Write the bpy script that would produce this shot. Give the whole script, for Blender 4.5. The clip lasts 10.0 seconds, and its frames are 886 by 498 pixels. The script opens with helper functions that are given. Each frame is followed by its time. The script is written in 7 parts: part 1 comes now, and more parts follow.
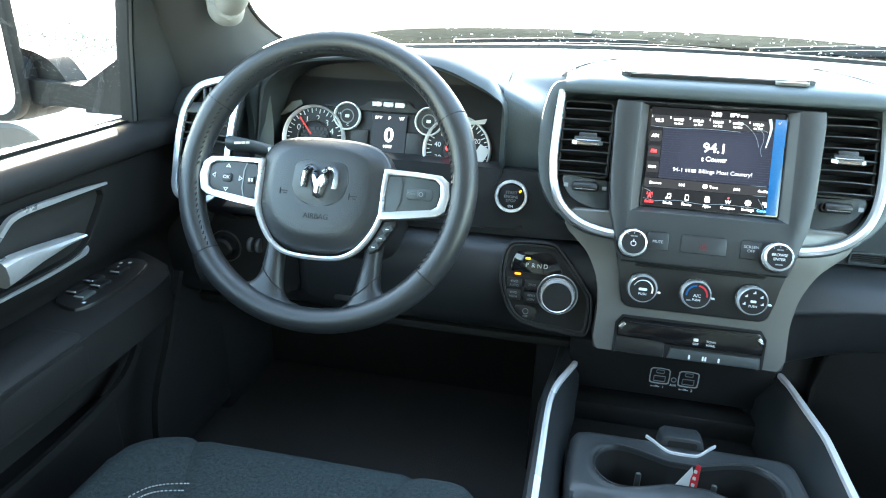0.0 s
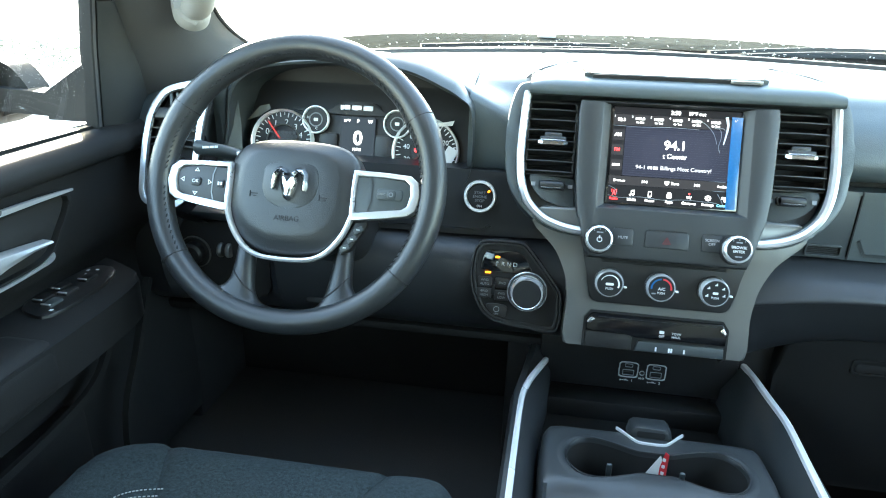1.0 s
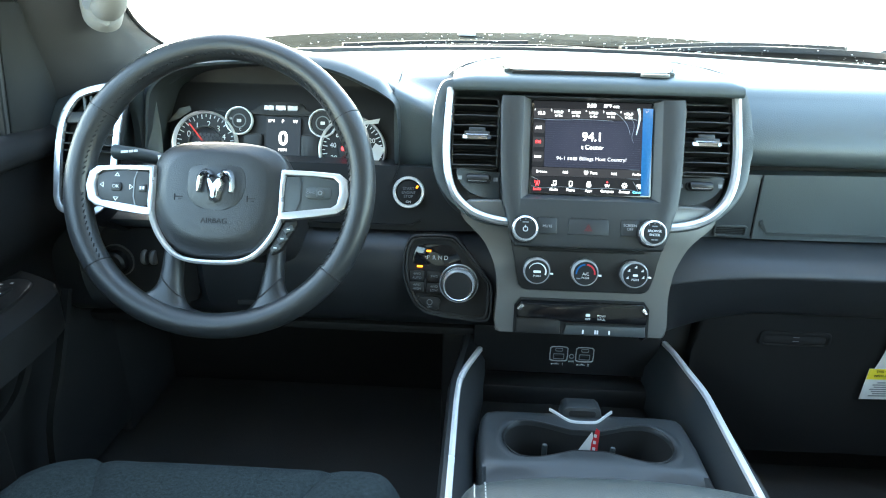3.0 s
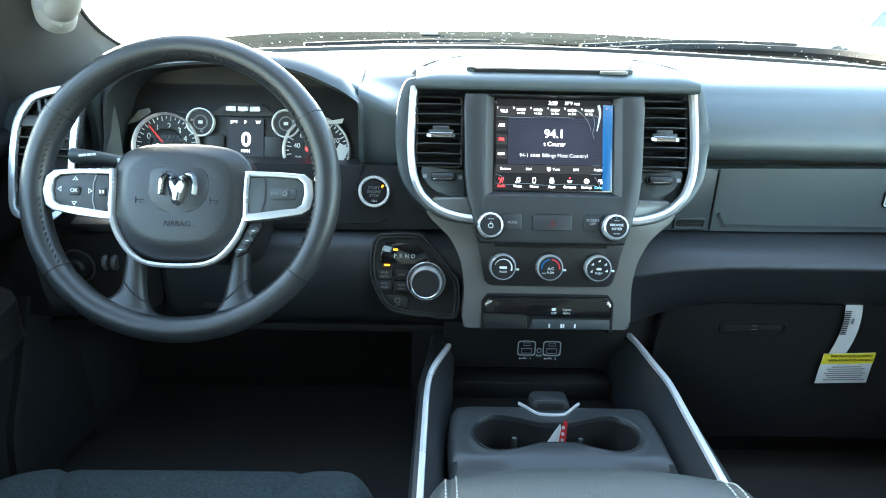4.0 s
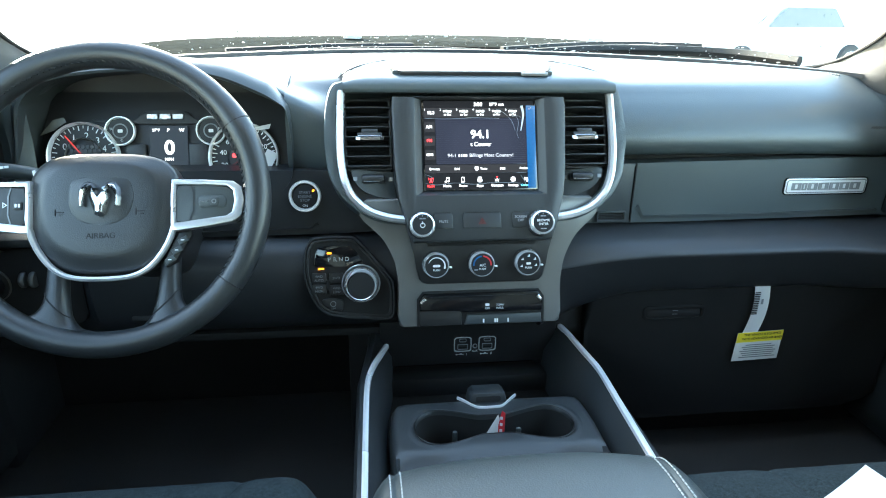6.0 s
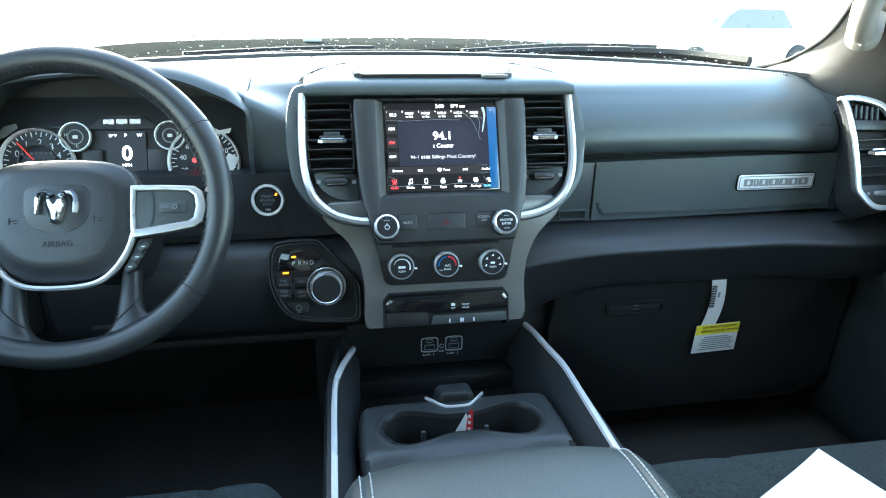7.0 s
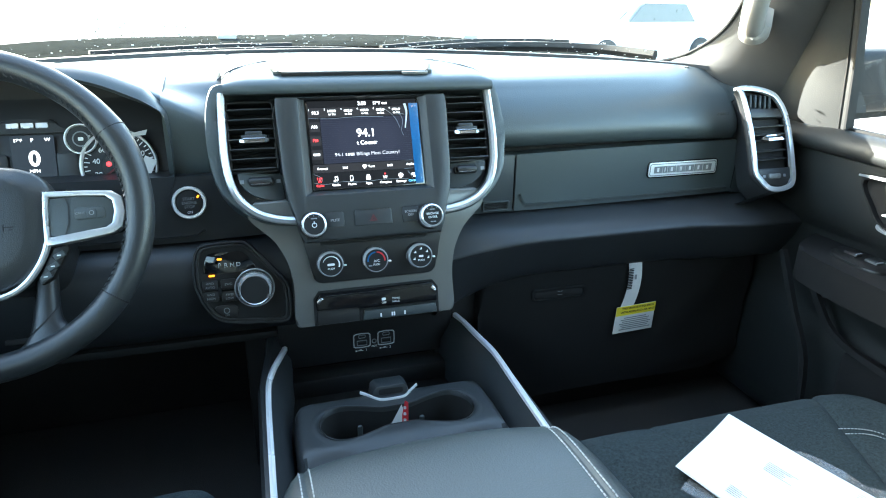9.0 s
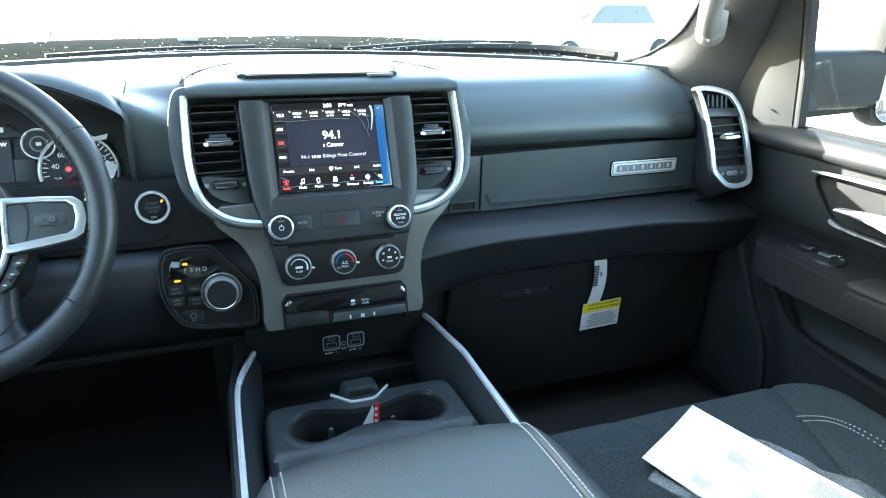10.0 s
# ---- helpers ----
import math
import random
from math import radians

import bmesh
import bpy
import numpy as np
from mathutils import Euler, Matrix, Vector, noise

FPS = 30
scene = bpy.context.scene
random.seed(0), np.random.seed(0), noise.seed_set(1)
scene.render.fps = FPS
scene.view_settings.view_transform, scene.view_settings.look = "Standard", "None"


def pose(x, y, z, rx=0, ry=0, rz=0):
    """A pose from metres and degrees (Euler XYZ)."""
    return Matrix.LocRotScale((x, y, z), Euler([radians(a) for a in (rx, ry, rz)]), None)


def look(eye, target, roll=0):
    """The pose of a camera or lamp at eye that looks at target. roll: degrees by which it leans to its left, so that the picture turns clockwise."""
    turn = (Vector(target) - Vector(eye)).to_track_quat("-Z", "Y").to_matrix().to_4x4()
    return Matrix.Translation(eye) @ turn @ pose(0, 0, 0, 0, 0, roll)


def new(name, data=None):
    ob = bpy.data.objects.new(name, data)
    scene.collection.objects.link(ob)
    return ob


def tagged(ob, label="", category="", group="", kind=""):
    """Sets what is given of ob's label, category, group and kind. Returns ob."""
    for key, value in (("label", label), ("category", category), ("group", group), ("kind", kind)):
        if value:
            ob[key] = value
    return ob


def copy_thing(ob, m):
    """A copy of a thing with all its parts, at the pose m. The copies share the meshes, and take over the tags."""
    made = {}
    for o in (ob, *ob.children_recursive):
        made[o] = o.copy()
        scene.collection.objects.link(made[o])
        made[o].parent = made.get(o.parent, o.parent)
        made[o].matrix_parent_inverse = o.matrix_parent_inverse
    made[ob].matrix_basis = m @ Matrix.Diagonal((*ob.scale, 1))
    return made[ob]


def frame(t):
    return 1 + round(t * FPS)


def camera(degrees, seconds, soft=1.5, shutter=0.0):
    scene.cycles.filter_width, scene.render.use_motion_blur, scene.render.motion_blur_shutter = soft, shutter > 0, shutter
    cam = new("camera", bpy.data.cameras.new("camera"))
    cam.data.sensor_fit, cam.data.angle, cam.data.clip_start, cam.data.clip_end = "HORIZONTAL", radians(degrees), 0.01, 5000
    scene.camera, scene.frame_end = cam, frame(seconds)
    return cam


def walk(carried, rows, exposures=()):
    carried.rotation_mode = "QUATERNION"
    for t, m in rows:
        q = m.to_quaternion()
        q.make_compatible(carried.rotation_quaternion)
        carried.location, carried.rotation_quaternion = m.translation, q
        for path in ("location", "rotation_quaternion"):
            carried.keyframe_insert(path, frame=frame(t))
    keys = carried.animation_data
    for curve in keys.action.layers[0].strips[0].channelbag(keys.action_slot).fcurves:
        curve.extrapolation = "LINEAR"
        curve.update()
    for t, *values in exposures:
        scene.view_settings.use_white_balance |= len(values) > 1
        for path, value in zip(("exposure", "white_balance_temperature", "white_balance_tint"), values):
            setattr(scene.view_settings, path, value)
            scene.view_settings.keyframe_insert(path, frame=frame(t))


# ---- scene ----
# the camera, held between the front seats and turned from left to right
cam = camera(68.64, 10.0, 1.05)
ROWS = [
    (0, -0.1789, -0.8974, 0.8285, 11.62, -22.24, 1.75),
    (0.5, -0.1768, -0.9057, 0.8264, 10.38, -21.85, 1.67),
    (1, -0.1755, -0.9112, 0.8243, 8.89, -21.60, 1.59),
    (1.5, -0.1748, -0.9154, 0.8232, 7.36, -21.50, 1.53),
    (2, -0.1746, -0.9205, 0.8231, 5.67, -21.46, 1.48),
    (2.5, -0.1747, -0.9251, 0.8233, 3.94, -21.46, 1.44),
    (4, -0.1722, -0.9344, 0.8248, -0.72, -21.53, 1.24),
    (4.5, -0.1718, -0.9388, 0.8251, -2.28, -21.47, 1.16),
    (5, -0.1724, -0.9421, 0.8252, -3.88, -21.36, 1.13),
    (5.5, -0.1740, -0.9467, 0.8260, -5.51, -21.26, 1.10),
    (7, -0.1758, -0.9577, 0.8277, -10.46, -20.92, 1.04),
    (7.5, -0.1771, -0.9617, 0.8287, -12.20, -20.93, 1.00),
    (8, -0.1784, -0.9652, 0.8298, -14.00, -21.07, 0.99),
    (8.5, -0.1797, -0.9692, 0.8311, -15.70, -21.12, 1.02),
    (9, -0.1810, -0.9729, 0.8321, -17.35, -21.23, 1.02),
    (9.5, -0.1819, -0.9760, 0.8328, -18.90, -21.14, 1.02),
    (10, -0.1830, -0.9792, 0.8334, -20.36, -21.07, 1.08),
]
walk(cam, [(t, pose(x, y, z, 90 + pitch, 0, yaw) @ pose(0, 0, 0, 0, 0, roll)) for t, x, y, z, yaw, pitch, roll in ROWS], [(0.0, 4.64, 6750, 2), (5.0, 4.28, 6480, 2), (10.0, 4.02, 6200, 2)])
# world and sun
world = bpy.data.worlds.new("sky")
scene.world = world
world.use_nodes = True
wn = world.node_tree
sky = wn.nodes.new("ShaderNodeTexSky")
sky.sky_type = "NISHITA"
sky.sun_disc = False
SUN_DIR = Vector((-0.66, 1.0, 0.44)).normalized()
sky.sun_elevation = math.asin(SUN_DIR.z)
sky.sun_rotation = math.atan2(SUN_DIR.x, SUN_DIR.y)
sky.air_density, sky.dust_density, sky.ozone_density = 1.2, 2.0, 1.0
wn.nodes["Background"].inputs["Strength"].default_value = 0.15
wn.links.new(sky.outputs[0], wn.nodes["Background"].inputs["Color"])
sun = new("sun", bpy.data.lights.new("sun", "SUN"))
sun.data.energy, sun.data.angle, sun.data.color = 5.0, radians(0.5), (1.0, 0.95, 0.88)
sun.matrix_world = look(SUN_DIR * 40, (0, 0, 0))


# ---- materials ----
def mat(name, color, rough=0.5, metal=0.0, grain=0.0, scale=400.0, vary=0.12, coat=0.0, spec=0.5, wear=6.0, emit=0.0):
    """A surface with fine grain in its relief and two scales of variation in tone and gloss."""
    m = bpy.data.materials.new(name)
    m.use_nodes = True
    nt = m.node_tree
    p = nt.nodes["Principled BSDF"]
    p.inputs["Roughness"].default_value = rough
    p.inputs["Metallic"].default_value = metal
    p.inputs["Coat Weight"].default_value = coat
    p.inputs["Specular IOR Level"].default_value = spec
    tc = nt.nodes.new("ShaderNodeTexCoord")
    big = nt.nodes.new("ShaderNodeTexNoise")
    big.inputs["Scale"].default_value, big.inputs["Detail"].default_value = wear, 6
    fine = nt.nodes.new("ShaderNodeTexNoise")
    fine.inputs["Scale"].default_value, fine.inputs["Detail"].default_value = scale, 3
    nt.links.new(tc.outputs["Object"], big.inputs["Vector"])
    nt.links.new(tc.outputs["Object"], fine.inputs["Vector"])
    add = nt.nodes.new("ShaderNodeMath")
    add.operation = "ADD"
    nt.links.new(big.outputs[0], add.inputs[0])
    nt.links.new(fine.outputs[0], add.inputs[1])
    span = nt.nodes.new("ShaderNodeMapRange")
    span.inputs[1].default_value, span.inputs[2].default_value = 0.6, 1.4
    nt.links.new(add.outputs[0], span.inputs[0])
    mix = nt.nodes.new("ShaderNodeMix")
    mix.data_type = "RGBA"
    mix.inputs[6].default_value = (*[c * (1 - vary) for c in color], 1)
    mix.inputs[7].default_value = (*[min(1, c * (1 + vary)) for c in color], 1)
    nt.links.new(span.outputs[0], mix.inputs[0])
    nt.links.new(mix.outputs[2], p.inputs["Base Color"])
    gl = nt.nodes.new("ShaderNodeMapRange")
    gl.inputs[1].default_value, gl.inputs[2].default_value = 0.3, 0.7
    gl.inputs[3].default_value, gl.inputs[4].default_value = max(0.02, rough * 0.88), min(1, rough * 1.12)
    nt.links.new(big.outputs[0], gl.inputs[0])
    nt.links.new(gl.outputs[0], p.inputs["Roughness"])
    if grain:
        b = nt.nodes.new("ShaderNodeBump")
        b.inputs["Strength"].default_value, b.inputs["Distance"].default_value = grain, 0.0006
        nt.links.new(fine.outputs[0], b.inputs["Height"])
        nt.links.new(b.outputs[0], p.inputs["Normal"])
    if emit:
        p.inputs["Emission Color"].default_value = (*color, 1)
        p.inputs["Emission Strength"].default_value = emit
    return m


def glass(name, tint=(1, 1, 1), rough=0.0):
    m = bpy.data.materials.new(name)
    m.use_nodes = True
    p = m.node_tree.nodes["Principled BSDF"]
    p.inputs["Base Color"].default_value = (*tint, 1)
    p.inputs["Transmission Weight"].default_value = 1
    p.inputs["Roughness"].default_value = rough
    p.inputs["IOR"].default_value = 1.45
    return m


def lamp_mat(name, color, strength):
    m = bpy.data.materials.new(name)
    m.use_nodes = True
    p = m.node_tree.nodes["Principled BSDF"]
    p.inputs["Base Color"].default_value = (0.004, 0.004, 0.004, 1)
    p.inputs["Specular IOR Level"].default_value = 0.12
    p.inputs["Emission Color"].default_value = (*color, 1)
    p.inputs["Emission Strength"].default_value = strength
    return m


# ---- mesh helpers ----
def finish(bm, angle=38):
    bmesh.ops.recalc_face_normals(bm, faces=bm.faces)
    for f in bm.faces:
        f.smooth = True
    for e in bm.edges:
        if len(e.link_faces) == 2:
            e.smooth = e.calc_face_angle(0) < radians(angle)
    return bm


def part(name, bm, material, parent=None, label="", at=None):
    """Links a bmesh as one mesh object, under a thing or a part."""
    finish(bm)
    me = bpy.data.meshes.new(name)
    bm.to_mesh(me)
    bm.free()
    me.materials.append(material)
    ob = new(name, me)
    ob.parent = parent
    if at is not None:
        ob.matrix_basis = at
    return tagged(ob, label)


def thing(name, label, category, m=None, group="", kind=""):
    ob = new(name)
    ob.empty_display_size = 0.05
    if m is not None:
        ob.matrix_basis = m
    return tagged(ob, label, category, group, kind)


def merged(*bms):
    out = bmesh.new()
    for b in bms:
        me = bpy.data.meshes.new("tmp")
        b.to_mesh(me)
        b.free()
        out.from_mesh(me)
        bpy.data.meshes.remove(me)
    return out


def moved(bm, m):
    bmesh.ops.transform(bm, matrix=m, verts=bm.verts)
    return bm


def rrect(w, h, r, n=5, cx=0.0, cz=0.0):
    """A rounded rectangle about (cx, cz)."""
    r = min(r, w / 2 - 1e-5, h / 2 - 1e-5)
    pts = []
    for sx, sz, a0 in ((1, 1, 0), (-1, 1, 90), (-1, -1, 180), (1, -1, 270)):
        for k in range(n + 1):
            a = radians(a0 + 90 * k / n)
            pts.append((cx + sx * (w / 2 - r) + r * math.cos(a), cz + sz * (h / 2 - r) + r * math.sin(a)))
    return pts


def circle(r, n=32, cx=0.0, cz=0.0):
    return [(cx + r * math.cos(2 * math.pi * k / n), cz + r * math.sin(2 * math.pi * k / n)) for k in range(n)]


def smooth(pts, n=6, closed=False):
    """A Catmull-Rom curve through points of any dimension."""
    p = [np.array(q, float) for q in pts]
    m = len(p)
    out = []
    for i in range(m if closed else m - 1):
        a, b, c, d = (p[(i + k) % m] if closed else p[min(max(i + k, 0), m - 1)] for k in (-1, 0, 1, 2))
        for k in range(n):
            t = k / n
            out.append(tuple(0.5 * (2 * b + (c - a) * t + (2 * a - 5 * b + 4 * c - d) * t * t + (3 * b - a - 3 * c + d) * t ** 3)))
    if not closed:
        out.append(tuple(p[-1]))
    return out


def grown(outline, d):
    """A closed outline in x and z moved outwards by d (inwards if negative)."""
    n = len(outline)
    area = sum(outline[i][0] * outline[(i + 1) % n][1] - outline[(i + 1) % n][0] * outline[i][1] for i in range(n))
    sign = 1 if area > 0 else -1
    out = []
    for i in range(n):
        (x0, z0), (x1, z1) = outline[i - 1], outline[(i + 1) % n]
        k = math.hypot(x1 - x0, z1 - z0) or 1
        out.append((outline[i][0] + sign * d * (z1 - z0) / k, outline[i][1] - sign * d * (x1 - x0) / k))
    return out


def prism(outline, depth, bevel=0.0, y=0.0, segs=2):
    """An outline in x and z with its front at y, reaching depth behind it; the front edge is rounded."""
    bm = bmesh.new()
    a = [bm.verts.new((u, y, w)) for u, w in outline]
    b = [bm.verts.new((u, y + depth, w)) for u, w in outline]
    front = bm.faces.new(a)
    bm.faces.new(b[::-1])
    k = len(a)
    for i in range(k):
        bm.faces.new((a[i], b[i], b[(i + 1) % k], a[(i + 1) % k]))
    if bevel:
        bmesh.ops.bevel(bm, geom=list(front.edges), offset=bevel, segments=segs, affect="EDGES", profile=0.5, clamp_overlap=True)
    return bm


def frame_ring(outer, inner, depth, bevel=0.0, y=0.0, inner_depth=None):
    """A frame between two outlines with as many points."""
    bm = bmesh.new()
    k = len(outer)
    d2 = depth if inner_depth is None else inner_depth
    loops = [[bm.verts.new((u, yy, w)) for u, w in o] for o, yy in ((outer, y), (inner, y), (inner, y + d2), (outer, y + depth))]
    for a, b in ((0, 1), (1, 2), (2, 3), (3, 0)):
        for i in range(k):
            j = (i + 1) % k
            bm.faces.new((loops[a][i], loops[a][j], loops[b][j], loops[b][i]))
    if bevel:
        bm.edges.ensure_lookup_table()
        s = {v: n for n in (0, 1) for v in loops[n]}
        es = [e for e in bm.edges if e.verts[0] in s and e.verts[1] in s and s[e.verts[0]] == s[e.verts[1]]]
        bmesh.ops.bevel(bm, geom=es, offset=bevel, segments=2, affect="EDGES", profile=0.5, clamp_overlap=True)
    return bm


def lathe(profile, n=40):
    """A body of revolution about y: pairs of radius and y."""
    bm = bmesh.new()
    rows = []
    for r, y in profile:
        rows.append([bm.verts.new((r * math.cos(2 * math.pi * k / n), y, r * math.sin(2 * math.pi * k / n))) for k in range(n)] if r > 1e-6 else [bm.verts.new((0, y, 0))])
    for a, b in zip(rows, rows[1:]):
        for k in range(n):
            j = (k + 1) % n
            if len(a) == 1 and len(b) == 1:
                continue
            if len(a) == 1:
                bm.faces.new((a[0], b[k], b[j]))
            elif len(b) == 1:
                bm.faces.new((a[k], a[j], b[0]))
            else:
                bm.faces.new((a[k], a[j], b[j], b[k]))
    return bm


def loft(sections, closed=False, caps=True):
    """A skin through sections with as many points each; closed: each section is a loop."""
    bm = bmesh.new()
    rows = [[bm.verts.new(p) for p in s] for s in sections]
    k = len(rows[0])
    for a, b in zip(rows, rows[1:]):
        for i in range(k if closed else k - 1):
            j = (i + 1) % k
            bm.faces.new((a[i], a[j], b[j], b[i]))
    if closed and caps:
        bm.faces.new(rows[0][::-1])
        bm.faces.new(rows[-1])
    return bm


def sweep(path, prof, up=(0, 0, 1), closed=False, scales=None):
    """A closed profile carried along a path; profile pairs are (sideways, up)."""
    path = [Vector(p) for p in path]
    up = Vector(up)
    secs = []
    m = len(path)
    for i, p in enumerate(path):
        a = path[(i - 1) % m] if closed else path[max(i - 1, 0)]
        b = path[(i + 1) % m] if closed else path[min(i + 1, m - 1)]
        d = (b - a).normalized()
        s = d.cross(up).normalized()
        u = s.cross(d).normalized()
        k = scales[i] if scales else 1.0
        secs.append([p + s * (x * k) + u * (z * k) for x, z in prof])
    if closed:
        secs.append(secs[0])
        bm = loft(secs, closed=True, caps=False)
        bmesh.ops.remove_doubles(bm, verts=bm.verts, dist=1e-6)
        return bm
    return loft(secs, closed=True)


def box(x0, x1, y0, y1, z0, z1, bevel=0.0, segs=2):
    bm = bmesh.new()
    bmesh.ops.create_cube(bm, size=1)
    moved(bm, Matrix.Translation(((x0 + x1) / 2, (y0 + y1) / 2, (z0 + z1) / 2)) @ Matrix.Diagonal((x1 - x0, y1 - y0, z1 - z0, 1)))
    if bevel:
        bmesh.ops.bevel(bm, geom=list(bm.edges), offset=bevel, segments=segs, affect="EDGES", profile=0.5, clamp_overlap=True)
    return bm


def writing(name, body, size, material, parent, x, z, y=-0.0006, align="CENTER", label="", at=None, wide=1.0, bold=0.0):
    """Lettering in the built-in font, facing the front (-y) of its parent."""
    c = bpy.data.curves.new(name, "FONT")
    c.body, c.size, c.align_x, c.align_y = body, size, align, "CENTER"
    c.extrude, c.offset = 0.0002, bold
    c.materials.append(material)
    ob = new(name, c)
    ob.parent = parent
    ob.matrix_basis = (at or Matrix()) @ pose(x, y, z, 90) @ Matrix.Diagonal((wide, 1, 1, 1))
    return tagged(ob, label)


def bars(widths, h, material, parent, name, x, z, y=-0.0006, gap=0.35, label="", at=None):
    """Writing that cannot be read, as plain bars."""
    bms = []
    u = -(sum(widths) + gap * h * (len(widths) - 1)) / 2
    for w in widths:
        bms.append(box(x + u, x + u + w, y - 0.0003, y + 0.0003, z - h / 2, z + h / 2))
        u += w + gap * h
    return part(name, merged(*bms), material, parent, label, at)

# ---- the surfaces of the cab ----
SOFT = mat("soft_black_dash", (0.039, 0.046, 0.048), 0.43, grain=0.35, scale=900)
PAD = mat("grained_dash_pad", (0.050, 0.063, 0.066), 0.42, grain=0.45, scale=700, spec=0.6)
POD = mat("black_stack_plastic", (0.024, 0.026, 0.0275), 0.42, grain=0.3, scale=1000)
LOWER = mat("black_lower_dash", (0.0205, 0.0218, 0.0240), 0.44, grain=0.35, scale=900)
HARD = mat("hard_black_plastic", (0.0115, 0.0112, 0.0115), 0.42, grain=0.3, scale=1100)
DARK = mat("dark_recess_plastic", (0.0165, 0.0160, 0.0158), 0.7, grain=0.2, scale=900, spec=0.25)
GLOSS = mat("gloss_black", (0.006, 0.006, 0.007), 0.12, coat=0.3, vary=0.05)
GREY = mat("satin_grey_paint", (0.135, 0.135, 0.128), 0.36, metal=0.3, grain=0.08, scale=1500)
SILVER = mat("satin_silver", (0.60, 0.61, 0.63), 0.28, metal=0.7, vary=0.05)
CHROME = mat("chrome", (0.72, 0.73, 0.75), 0.12, metal=1.0, vary=0.04)
LEATHER = mat("black_leather", (0.0225, 0.0245, 0.0260), 0.32, grain=0.5, scale=800)
VINYL = mat("dark_grey_vinyl", (0.0335, 0.0415, 0.0425), 0.42, grain=0.7, scale=420, wear=9.0)
CLOTH = mat("charcoal_cloth", (0.0235, 0.0310, 0.0330), 0.95, grain=1.0, scale=900, vary=0.75, spec=0.15, wear=260)
THREAD = mat("pale_thread", (0.36, 0.37, 0.36), 0.8)
TRAY = mat("soft_black_console", (0.024, 0.0265, 0.028), 0.44, grain=0.35, scale=900)
CARPET = mat("black_carpet", (0.052, 0.049, 0.047), 1.0, grain=1.0, scale=500, spec=0.1)
HEAD = mat("grey_headliner", (0.40, 0.39, 0.37), 0.95, grain=0.4, scale=900, spec=0.1)
GRIP = mat("grey_grip", (0.24, 0.235, 0.22), 0.7, grain=0.3, scale=900)
SAIL = mat("dark_sail_trim", (0.0095, 0.0102, 0.0090), 0.75, grain=0.4, scale=800)
BADGE = mat("bright_badge", (0.78, 0.78, 0.79), 0.3, metal=0.2, vary=0.03)
TRIM = mat("grey_pillar_trim", (0.047, 0.0462, 0.0450), 0.75, grain=0.4, scale=800)
DOORMAT = mat("black_door_trim", (0.0130, 0.0128, 0.0130), 0.62, grain=0.4, scale=800, spec=0.15)
RUBBER = mat("black_rubber", (0.012, 0.012, 0.012), 0.7, spec=0.2)
WHITE = mat("white_print", (0.75, 0.75, 0.75), 0.5)
GREYPRINT = mat("grey_print", (0.20, 0.21, 0.22), 0.5)
PAPER = mat("white_paper", (0.62, 0.62, 0.61), 0.7, vary=0.04)
RED = mat("red_print", (0.55, 0.02, 0.03), 0.5)
YELLOW = mat("yellow_print", (0.75, 0.62, 0.04), 0.5)
BLUEFILM = mat("blue_protective_film", (0.017, 0.115, 0.28), 0.25, coat=0.3)
FACE = mat("black_dial_face", (0.016, 0.0165, 0.018), 0.45, vary=0.05, spec=0.35)
CREASEFILM = mat("lifted_film", (0.075, 0.073, 0.055), 0.35)
L_WHITE = lamp_mat("lit_white", (0.9, 0.95, 1.0), 0.28)
L_RED = lamp_mat("lit_red", (1.0, 0.05, 0.06), 0.25)
L_AMBER = lamp_mat("lit_amber", (1.0, 0.30, 0.02), 0.22)
L_SCREEN = lamp_mat("lit_navy_screen", (0.040, 0.047, 0.085), 0.055)
L_BAR = lamp_mat("lit_dark_bar", (0.03, 0.03, 0.035), 0.10)
L_LCD = lamp_mat("lit_slate_display", (0.045, 0.062, 0.085), 0.060)
L_DARK = lamp_mat("lit_black_bar", (0.02, 0.02, 0.025), 0.05)
L_GREY = lamp_mat("lit_grey", (0.45, 0.48, 0.55), 0.2)
L_BLUE = lamp_mat("lit_blue", (0.15, 0.6, 1.0), 0.25)
L_GLOW = lamp_mat("lit_navy_middle", (0.042, 0.049, 0.089), 0.058)
L_CORE = lamp_mat("lit_navy_core", (0.047, 0.054, 0.096), 0.060)
L_LINE = lamp_mat("lit_navy_line", (0.070, 0.080, 0.130), 0.06)
HAZARD = mat("dark_red_print", (0.10, 0.012, 0.014), 0.5)
CREASE = mat("film_crease", (0.20, 0.21, 0.22), 0.25)
FILM = mat("creased_clear_film", (0.62, 0.63, 0.64), 0.25)


